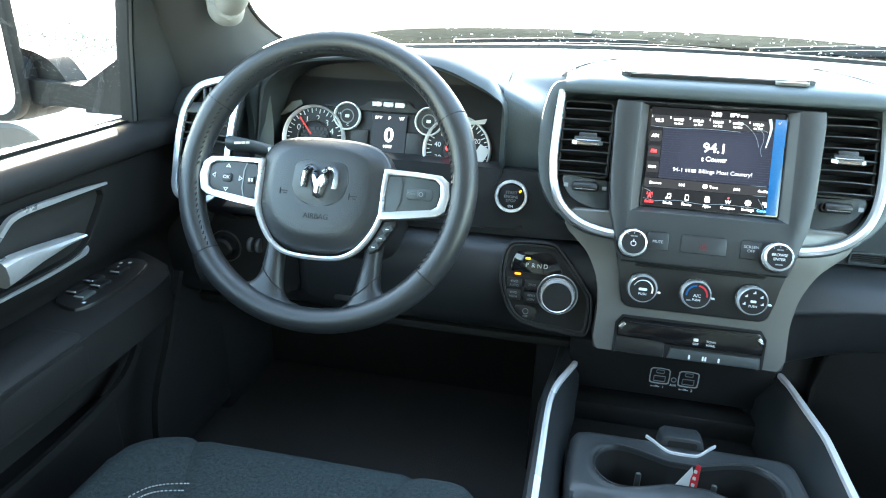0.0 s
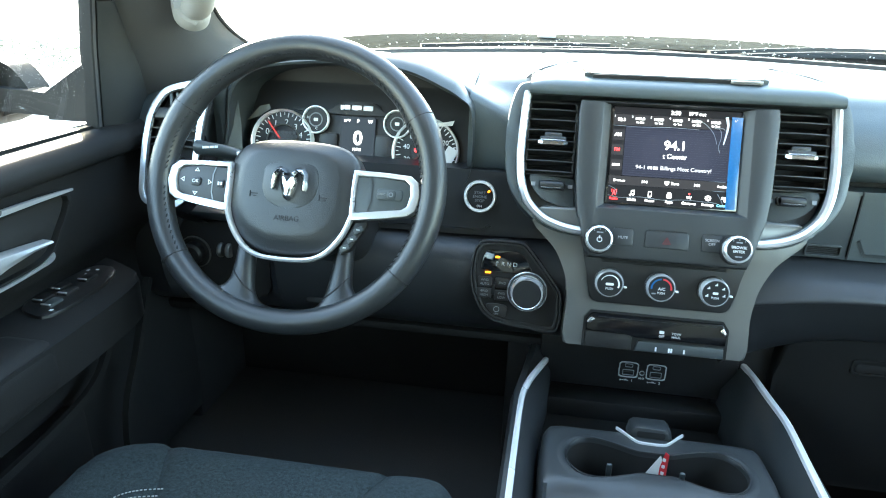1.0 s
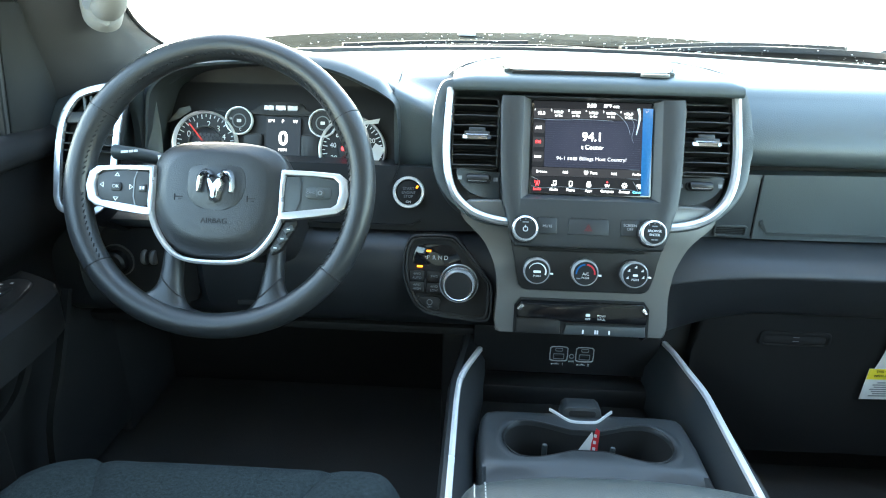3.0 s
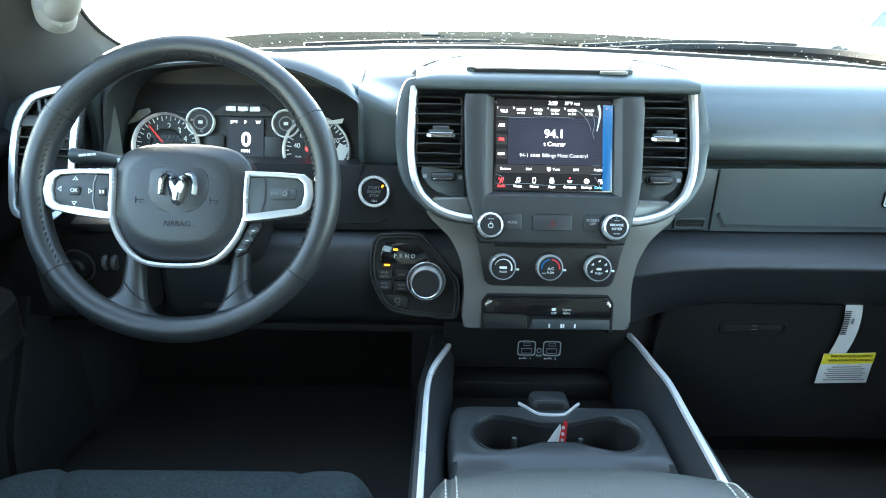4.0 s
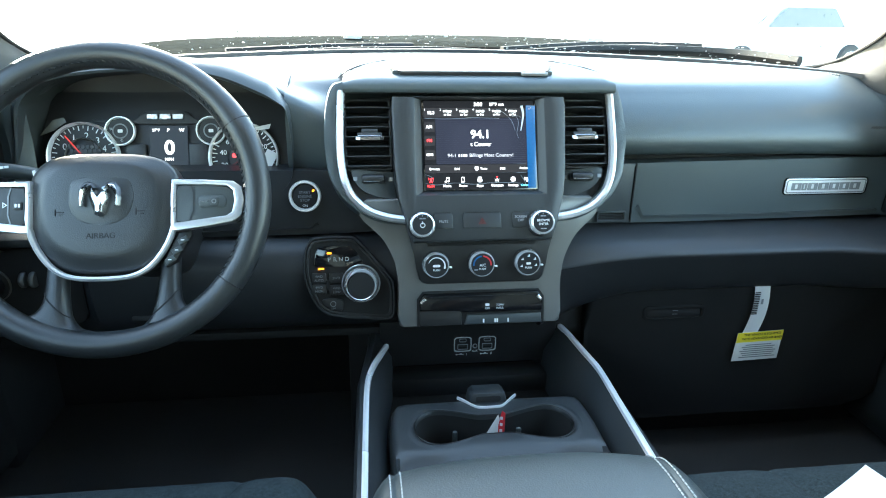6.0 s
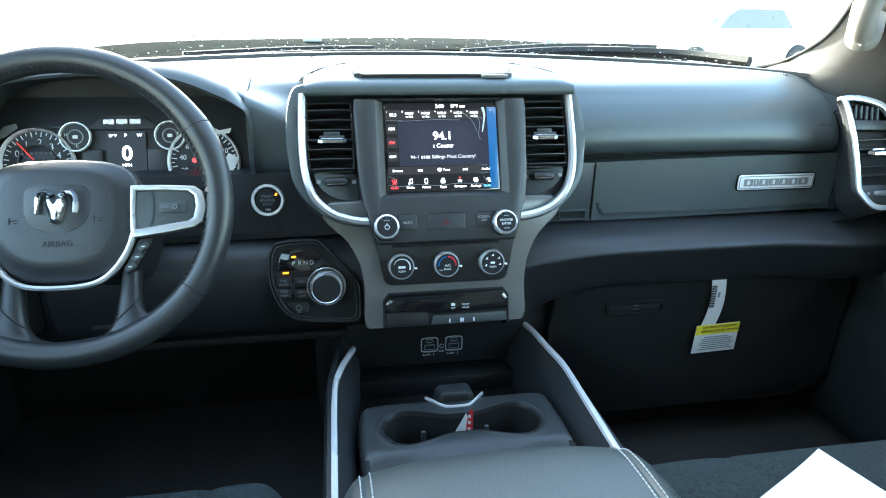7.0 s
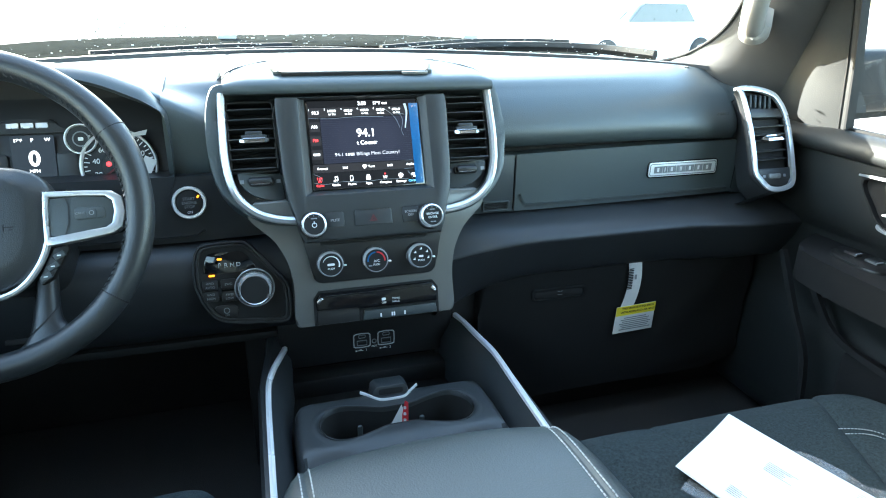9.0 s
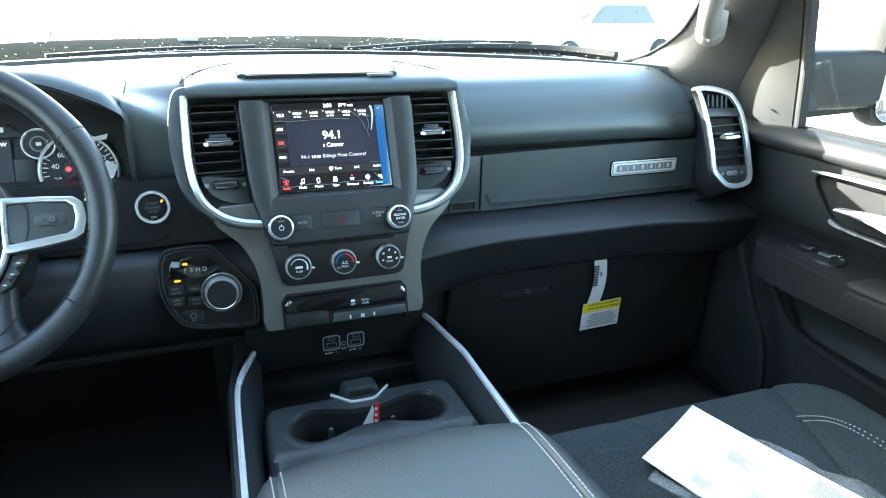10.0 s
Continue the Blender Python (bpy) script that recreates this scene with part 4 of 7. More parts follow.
def pod_side(w):
    """Half width of the screen pod at a height."""
    return float(np.interp(w, (-0.143, -0.138, -0.118, -0.094, -0.080, -0.040, 0.060, 0.0705, 0.0730), (0.1030, 0.1075, 0.1130, 0.1190, 0.1240, 0.1285, 0.1318, 0.1316, 0.1285)))


def screen_pod():
    # one moulded frame round the screen, with a chamfer down to the glass
    n = 14
    top, foot = 0.0730, -0.143

    def ring(hx, z0, z1, y, follow):
        pts = [(-hx + 2 * hx * k / n, z1) for k in range(n)]
        zs = [z1 + (z0 - z1) * k / n for k in range(n)]
        pts += [(hx, z) for z in zs]
        pts += [(hx - 2 * hx * k / n, z0) for k in range(n)]
        pts += [(-hx, z0 + (z1 - z0) * k / n) for k in range(n)]
        if follow:
            pts = [(math.copysign(min(1.0, abs(u) / hx) * (pod_side(w) - follow), u), w) for u, w in pts]
        return [(u, y, w) for u, w in pts]

    secs = [ring(0.13, foot, top, 0.040, 0.0001), ring(0.13, foot, top, -0.010, 0.0001), ring(0.13, foot + 0.0015, top - 0.0012, -0.0145, 0.0015), ring(0.13, foot + 0.005, top - 0.003, -0.0165, 0.005), ring(0.0985, -0.0755, 0.0698, -0.0162, 0), ring(0.0968, -0.0745, 0.0694, -0.0150, 0), ring(0.0868, -0.0678, 0.0686, -0.0052, 0), ring(0.0868, -0.0678, 0.0686, 0.010, 0)]
    foot_part = part("screen_frame", loft(secs, closed=True, caps=False), POD, stack, "black moulded screen frame with the audio buttons")
    # buttons between the knobs
    for u0, u1, words, um in ((-0.0735, -0.0455, "MUTE", -0.0593), (-0.0303, 0.0264, "", 0), (0.0430, 0.0690, "SCREEN\nOFF", 0.0557)):
        b = part("button", prism([(u0 + 0.003, -0.1005), (u1 - 0.003, -0.1005), (u1, -0.104), (u1, -0.124), (u0, -0.124), (u0, -0.104)], 0.010, 0.0015, -0.0182), POD, foot_part)
        part("button_edge", box(u0 + 0.003, u1 - 0.003, -0.0188, -0.0176, -0.1010, -0.1002), HARD, b)
        if words:
            writing("lettering", words, 0.0052, PALEPRINT, b, um, -0.1135 if words == "MUTE" else -0.1112, -0.0188)
        else:
            part("hazard_symbol", frame_ring([(-0.0080, -0.1185), (0.0040, -0.1185), (-0.0020, -0.1085)], [(-0.0057, -0.1172), (0.0017, -0.1172), (-0.0020, -0.1110)], 0.001, 0, -0.0188), HAZARD, b, "dark red hazard triangle")
            part("hazard_symbol", frame_ring([(-0.0048, -0.1168), (0.0008, -0.1168), (-0.0020, -0.1122)], [(-0.0034, -0.1160), (-0.0006, -0.1160), (-0.0020, -0.1138)], 0.001, 0, -0.0188), HAZARD, b)
    for u0, words in ((-0.0915, None), (0.0848, ("BROWSE", "ENTER"))):
        k = part("knob", lathe([(0, -0.020), (0.0138, -0.020), (0.0150, -0.0185), (0.0150, 0.0)], 44), DARK, stack, "round audio knob", at=pose(u0, -0.0165, -0.1185))
        part("knob_ring", lathe([(0.0146, -0.0193), (0.0153, -0.0203), (0.0172, -0.0190), (0.0184, -0.0150), (0.0186, -0.009), (0.0150, -0.009)], 44), RINGCHROME, k, "chrome ring")
        part("knob_base", lathe([(0.0150, -0.010), (0.0188, -0.009), (0.0196, -0.004), (0.0200, 0.0), (0.0150, 0.0)], 44), DARK, k)
        for j in range(3):
            a = radians(60 + 30 * j)
            part("knob_notch", box(0.0146 * math.cos(a) - 0.0004, 0.0146 * math.cos(a) + 0.0004, -0.0206, -0.0195, 0.0126 * math.sin(a) - 0.001, 0.0126 * math.sin(a) + 0.001), GREYPRINT, k)
        if words:
            for j, word in enumerate(words):
                writing("lettering", word, 0.0048, WHITE, k, 0, 0.0025 - 0.0054 * j, -0.0206)
            bars([0.0035, 0.0035], 0.0016, GREYPRINT, k, "word_bar", 0, 0.009, -0.0206)
            bars([0.004, 0.004], 0.0016, GREYPRINT, k, "word_bar", 0, -0.0095, -0.0206)
        else:
            part("power_symbol", frame_ring(circle(0.0036, 18, 0, -0.001), circle(0.0028, 18, 0, -0.001), 0.001, 0, -0.0206), WHITE, k)
            part("power_line", box(-0.0004, 0.0004, -0.0210, -0.0204, 0.0005, 0.0046), WHITE, k)
            bars([0.004, 0.004], 0.0016, GREYPRINT, k, "word_bar", 0, 0.0085, -0.0206)


screen_pod()

# ---- touchscreen ----
touchscreen = thing("touchscreen", "touchscreen radio with a lit navy display", "touchscreen", STACK)


def screen():
    g = part("screen_glass", prism(rrect(0.1730, 0.1360, 0.003, 5, 0, 0.0004), 0.01, 0.0008, -0.006), GLOSS, touchscreen)

    def panel(name, u0, u1, w0, w1, material, y=-0.0067, label=""):
        return part(name, prism(rrect(u1 - u0, w1 - w0, 0.001, 2, (u0 + u1) / 2, (w0 + w1) / 2), 0.002, 0, y), material, g, label)

    panel("top_bar", -0.083, 0.083, 0.0572, 0.0665, L_DARK)
    panel("preset_bar", -0.083, 0.0715, 0.0418, 0.0566, L_BAR)
    panel("main_display", -0.0660, 0.0715, -0.0278, 0.0412, L_SCREEN, label="navy display with fine horizontal lines")
    for hx, hz, m, yy in ((0.056, 0.029, L_GLOW, -0.0069), (0.044, 0.023, L_CORE, -0.00695)):
        part("main_glow", prism(rrect(2 * hx, 2 * hz, hz * 0.8, 8, 0.002, 0.0067), 0.001, 0, yy), m, g)
    for k in range(22):
        panel("display_line", -0.0660, 0.0715, -0.0265 + 0.0031 * k, -0.0262 + 0.0031 * k, L_LINE, -0.00705)
    panel("source_column", -0.083, -0.0665, -0.0278, 0.0412, L_DARK)
    panel("track_bar", -0.083, 0.0715, -0.0408, -0.0285, L_BAR)
    panel("menu_bar", -0.083, 0.0715, -0.0655, -0.0414, L_DARK)
    y = -0.0075
    writing("clock", "3:50", 0.0076, L_WHITE, g, -0.0014, 0.0612, y, bold=0.0001)
    writing("outside_temperature", "57\u00b0F out", 0.0062, L_WHITE, g, 0.0267, 0.0612, y, bold=0.0001)
    writing("preset", "92.3", 0.0062, L_WHITE, g, -0.0722, 0.0487, y, bold=0.0001)
    writing("preset_number", "1", 0.004, L_WHITE, g, -0.0815, 0.0535, y)
    for k in range(5):
        u = -0.0476 + 0.0247 * k
        writing("preset", "HOLD", 0.0046, L_WHITE, g, u, 0.0510, y, bold=0.00008)
        writing("preset", "to Set", 0.0044, L_WHITE, g, u, 0.0462, y)
        writing("preset_number", str(k + 2), 0.004, L_WHITE, g, u - 0.0105, 0.0535, y)
    for w, txt, m in ((0.0279, "AM", L_WHITE), (0.0073, "FM", L_RED), (-0.0136, "", L_WHITE)):
        b = panel("source_button", -0.0825, -0.0670, w - 0.0072, w + 0.0072, L_BAR, -0.0070)
        if txt:
            writing("source", txt, 0.0064, m, b, -0.0755, w, -0.0076, bold=0.0001)
        else:
            bars([0.0095], 0.0030, m, b, "source_bar", -0.0755, w, -0.0076)
    writing("frequency", "94.1", 0.0172, L_WHITE, g, 0.0011, 0.0161, y, bold=0.00025)
    writing("station_scroll", "t Countr", 0.0088, L_WHITE, g, 0.0015, 0.0015, y)
    writing("station_line", "94-1", 0.0074, L_GREY, g, -0.0423, -0.0152, y)
    bars([0.0022, 0.0022, 0.0060], 0.0040, L_GREY, g, "station_bars", -0.0262, -0.0152, y)
    writing("station_line", "Billings Most Country!", 0.0074, L_GREY, g, 0.0170, -0.0150, y)
    writing("track_label", "Browse", 0.0050, L_WHITE, g, -0.0691, -0.0349, y)
    writing("track_label", "Tune", 0.0052, L_WHITE, g, 0.0045, -0.0349, y)
    writing("track_label", "Audio", 0.0050, L_WHITE, g, 0.0650, -0.0347, y)
    part("tune_icon", merged(prism(rrect(0.0055, 0.0040, 0.0006, 2, -0.0060, -0.0340), 0.0008, 0, y), prism([(-0.0080, -0.0365), (-0.0040, -0.0365), (-0.0060, -0.0378)], 0.0008, 0, y)), L_WHITE, g)
    for u, d in ((-0.0351, -1), (0.0330, 1)):
        bms = [prism([(u + d * (0.0032 * j - 0.0032), -0.0330), (u + d * (0.0032 * j - 0.0032), -0.0368), (u + d * (0.0032 * j - 0.0002), -0.0349)], 0.0006, 0, y) for j in range(2)]
        bms.append(box(u + d * 0.0034 - 0.0003, u + d * 0.0034 + 0.0003, y - 0.0003, y + 0.0003, -0.0368, -0.0330))
        part("skip_icon", merged(*bms), L_WHITE, g)
    icons = {
        "Radio": [[(-0.0008, 0.001), (0.0008, 0.001), (0.0026, -0.0042), (0.0014, -0.0042), (0.0, -0.0012), (-0.0014, -0.0042), (-0.0026, -0.0042)], circle(0.0011, 10, 0, 0.0018), [(-0.0036, 0.0038), (-0.0028, 0.0038), (-0.0028, 0.0), (-0.0036, 0.0)], [(0.0028, 0.0038), (0.0036, 0.0038), (0.0036, 0.0), (0.0028, 0.0)]],
        "Media": [circle(0.0014, 12, -0.0020, -0.0028), circle(0.0014, 12, 0.0020, -0.0020), [(-0.0012, -0.0028), (-0.0006, -0.0028), (-0.0006, 0.0034), (-0.0012, 0.0034)], [(0.0028, -0.0020), (0.0034, -0.0020), (0.0034, 0.0042), (0.0028, 0.0042)], [(-0.0012, 0.0022), (0.0034, 0.0030), (0.0034, 0.0044), (-0.0012, 0.0036)]],
        "Phone": [rrect(0.0046, 0.0080, 0.0009, 2)],
        "Apps": [rrect(0.0066, 0.0055, 0.0012, 2, 0, -0.001), [(-0.0022, 0.0015), (-0.0014, 0.0015), (-0.0014, 0.0036), (-0.0022, 0.0036)], [(0.0014, 0.0015), (0.0022, 0.0015), (0.0022, 0.0036), (0.0014, 0.0036)], [(-0.0022, 0.0032), (0.0022, 0.0032), (0.0022, 0.0040), (-0.0022, 0.0040)]],
        "Compass": [[(-0.0034, 0.0010), (-0.0018, -0.0034), (0, -0.0010), (0.0018, -0.0034), (0.0034, 0.0010), (0.0014, -0.0004), (0, 0.0014), (-0.0014, -0.0004)]],
        "Settings": [[((0.0040 if k % 4 < 2 else 0.0031) * math.cos(2 * math.pi * k / 32), (0.0040 if k % 4 < 2 else 0.0031) * math.sin(2 * math.pi * k / 32)) for k in range(32)]],
        "Controls": [rrect(0.0048, 0.0034, 0.0006, 2, -0.0006, 0.0010), rrect(0.0042, 0.0030, 0.0006, 2, 0.0018, -0.0022)],
    }
    for (word, shapes), u in zip(icons.items(), (-0.0748, -0.0510, -0.0272, -0.0017, 0.0243, 0.0487, 0.0690)):
        m = L_RED if word == "Radio" else L_WHITE
        writing("menu_label", word, 0.0049, L_BLUE if word == "Controls" else m, g, u, -0.0602, y, bold=0.00005)
        icon = part("menu_icon", merged(*[prism([(u + a, -0.0512 + b) for a, b in o], 0.0006, 0, y) for o in shapes]), m, g)
        if word == "Compass":
            part("icon_dot", prism(circle(0.0012, 10, u, -0.0472), 0.0006, 0, y), L_RED, icon)
        if word == "Phone":
            part("icon_hole", prism(rrect(0.0034, 0.0056, 0.0004, 2, u, -0.0510), 0.0006, 0, y - 0.0004), L_DARK, icon)
        if word == "Settings":
            part("icon_hole", prism(circle(0.0014, 12, u, -0.0512), 0.0006, 0, y - 0.0004), L_DARK, icon)
    # shipping film: blue edge strip and wrinkles in the clear sheet
    film = thing("screen_film", "clear protective film with a blue edge strip", "protective film", STACK)
    strip = part("edge_strip", prism([(0.0712, 0.0596), (0.0856, 0.0592), (0.0836, -0.0648), (0.0712, -0.0648)], 0.0006, 0.0002, -0.0085), BLUEFILM, film, "blue edge strip")
    part("arrow_mark", merged(box(0.0750, 0.0758, -0.0092, -0.0086, 0.0535, 0.0555), moved(box(-0.0003, 0.0003, -0.0092, -0.0086, -0.002, 0.002), pose(0.0772, 0, 0.0545, 0, 35, 0))), PALEPRINT, strip)
    wr = smooth([(0.0645, 0.0590), (0.0668, 0.048), (0.0655, 0.036), (0.0625, 0.0215)], 6)
    part("wrinkle", sweep([(u, -0.0085, w) for u, w in wr], [(-0.0020, -0.0004), (0.0020, -0.0004), (0.0014, 0.0006), (-0.0014, 0.0006)], up=(0, 1, 0), scales=[1.0 - 0.035 * k for k in range(len(wr))]), FILM, film)
    for pts in ([(0.026, 0.054), (0.038, 0.048), (0.049, 0.036), (0.054, 0.022)], [(0.050, 0.048), (0.058, 0.040), (0.059, 0.030), (0.0565, 0.018), (0.059, 0.010)], [(-0.083, 0.0405), (-0.050, 0.0395), (-0.01, 0.0410), (0.03, 0.0400)], [(-0.083, -0.0560), (-0.066, -0.0585), (-0.040, -0.0560), (-0.01, -0.0582), (0.02, -0.0560), (0.06, -0.0575)], [(0.060, -0.045), (0.066, -0.055), (0.069, -0.064)], [(-0.083, -0.0430), (-0.074, -0.0470), (-0.071, -0.0540)], [(0.050, 0.043), (0.060, 0.0435), (0.0635, 0.041)]):
        wr = smooth(pts, 6)
        part("wrinkle", sweep([(u, -0.0083, w) for u, w in wr], [(-0.0003, -0.0002), (0.0003, -0.0002), (0.0, 0.0003)], up=(0, 1, 0)), CREASE, film)


screen()

# ---- lower stack ----
LOW = pose(-0.0035, -0.045, 0.47, -12)
climate = thing("climate_panel", "climate control panel with three chrome-ringed knobs", "climate panel", LOW)


def lower_stack():
    inv = STACK.inverted() @ LOW
    half = [(0.0, -0.1155), (0.117, -0.1155), (0.1262, -0.110), (0.1248, -0.06), (0.1270, -0.034), (0.1325, -0.010), (0.1470, 0.019), (0.165, 0.038), (0.177, 0.050), (0.184, 0.066), (0.17, 0.080), (0.0, 0.082)]
    o = smooth([(u, w) for u, w in half[1:-1]], 4)
    ol = [(0.0, -0.1155)] + o + [(0.0, 0.082)]
    ol = ol + [(-u, w) for u, w in ol[::-1]][1:-1]
    part("lower_surround", prism(ol, 0.10, 0.010, 0.0, 3), GREY, stack, "satin grey surround tapering to the console", at=inv)
    side = [(0.083, -0.0490), (0.0895, -0.0470), (0.0950, -0.0415), (0.0998, -0.0210), (0.1025, -0.0040), (0.1085, 0.0200), (0.1100, 0.0300), (0.1060, 0.0360)]
    part("panel", prism(side + [(-u, w) for u, w in side[::-1]], 0.02, 0.003, -0.008), HARD, climate, "black climate panel narrowing downwards")
    part("slot_lid", prism([(-0.0850, 0.0240), (0.0850, 0.0240), (0.0825, 0.0110), (-0.0825, 0.0110)], 0.02, 0.0015, -0.0095), DARK, climate)
    part("slot_lip", box(-0.0825, 0.0825, -0.0104, -0.0092, 0.0098, 0.0108, 0.0004, 1), HARD, climate)
    for n, u in enumerate((-0.0703, -0.0017, 0.0686)):
        k = part("knob", lathe([(0, -0.022), (0.0165, -0.022), (0.0175, -0.020), (0.0175, 0)], 48), DARK, climate, "round climate knob", at=pose(u, -0.002, -0.0180))
        part("knob_ring", lathe([(0.0168, -0.0213), (0.0174, -0.0222), (0.0190, -0.0205), (0.0198, -0.015), (0.0200, -0.009), (0.0175, -0.009)], 48), RINGCHROME, k, "chrome ring")
        part("knob_base", lathe([(0.0175, -0.010), (0.0202, -0.009), (0.0212, -0.001), (0.0175, -0.001)], 48), DARK, k)
        part("pointer", box(0.0195, 0.0235, -0.020, -0.016, -0.0045, -0.0020, 0.0006, 1), WHITE, k)
        y = -0.0226
        if n == 0:
            arc = [(0.0125 * math.cos(a), y, 0.0125 * math.sin(a)) for a in [radians(160 - 180 * j / 14) for j in range(15)]]
            part("scale_arc", sweep(arc, [(-0.0008, -0.0002), (0.0008, -0.0002), (0.0008, 0.0002), (-0.0008, 0.0002)], up=(0, 1, 0), scales=[0.4 + 1.0 * j / 14 for j in range(15)]), WHITE, k)
            part("fan_symbol", prism(rrect(0.011, 0.0035, 0.0015), 0.0006, 0, y), WHITE, k)
        elif n == 1:
            for a0, a1, m in ((185, 95, BLUEFILM), (85, -5, RED)):
                arc = [(0.0130 * math.cos(a), y, 0.0130 * math.sin(a)) for a in [radians(a0 + (a1 - a0) * j / 10) for j in range(11)]]
                part("scale_arc", sweep(arc, [(-0.0011, -0.0002), (0.0011, -0.0002), (0.0011, 0.0002), (-0.0011, 0.0002)], up=(0, 1, 0)), m, k)
            writing("lettering", "A/C", 0.0058, WHITE, k, 0.0005, -0.0008, y)
            bars([0.0055], 0.0018, GREYPRINT, k, "word_bar", -0.0095, -0.0075, y)
        else:
            for a in (200, 145, 90, 35, -15):
                part("mode_symbol", merged(box(-0.0018, 0.0018, y - 0.0003, y + 0.0003, -0.001, 0.0002), moved(box(-0.0006, 0.0006, y - 0.0003, y + 0.0003, 0, 0.0025), Matrix.Rotation(0.5, 4, "Y"))), WHITE, k, at=pose(0.0115 * math.cos(radians(a)), 0, 0.0115 * math.sin(radians(a))))
            part("mode_symbol", prism(rrect(0.007, 0.0032, 0.001), 0.0006, 0, y), WHITE, k)
        writing("lettering", "PUSH", 0.0044, WHITE, k, 0, -0.0064, y)
    # switch bank under the knobs
    bank = thing("switch_bank", "gloss black switch bank in the grey surround", "switch panel", LOW)
    part("recess", prism([(-0.090, -0.0615), (0.090, -0.0615), (0.0985, -0.073), (0.099, -0.1155), (-0.099, -0.1155), (-0.0985, -0.073)], 0.02, 0, -0.0035), DARK, bank)
    part("upper_face", prism([(-0.088, -0.0645), (0.088, -0.0645), (0.0955, -0.075), (0.0945, -0.0945), (-0.028, -0.0945), (-0.036, -0.0900), (-0.0945, -0.0900), (-0.0955, -0.075)], 0.02, 0.0015, -0.009), SATIN, bank)
    part("pocket_lip", prism([(-0.0945, -0.0915), (-0.037, -0.0915), (-0.030, -0.0960), (-0.030, -0.1145), (-0.0955, -0.1145)], 0.02, 0.002, -0.0055), HARD, bank)
    b = part("switch_base", prism([(-0.022, -0.0985), (0.0935, -0.0985), (0.0950, -0.1145), (-0.026, -0.1145)], 0.02, 0.003, -0.008), SOFT, bank)
    part("face_line", box(-0.080, 0.080, -0.0096, -0.0088, -0.0690, -0.0684), HARD, bank)
    for s in (-1, 1):
        part("chrome_clip", moved(prism(rrect(0.0105, 0.0052, 0.001, 2), 0.004, 0.0008, -0.0115), pose(s * 0.0895, 0, -0.0745, 0, s * 48, 0)), CHROME, bank, "small chrome clip")
    for u, wds in ((0.0088, ("", "OFF")), (0.0283, ("TOW/", "HAUL"))):
        if wds[0]:
            writing("lettering", wds[0], 0.0046, WHITE, bank, u, -0.0838, -0.0096)
            writing("lettering", wds[1], 0.0046, WHITE, bank, u, -0.0886, -0.0096)
        else:
            part("skid_symbol", prism(rrect(0.0065, 0.0042, 0.001), 0.0006, 0, -0.0096), WHITE, bank, at=pose(u, 0, -0.0830))
            writing("lettering", wds[1], 0.0044, WHITE, bank, u, -0.0888, -0.0096)
    for u in (0.0033, 0.0212, 0.0245, 0.0416):
        part("switch_lamp", prism(rrect(0.0024, 0.0062, 0.0008), 0.0008, 0, -0.0086), WHITE, b, at=pose(u, 0, -0.1085))


lower_stack()


# ---- steering wheel ----
WHEEL = pose(-0.488, -0.157, 0.5925, -25.85)
wheel = thing("steering_wheel", "black leather steering wheel with silver spoke bezels", "steering wheel", WHEEL)


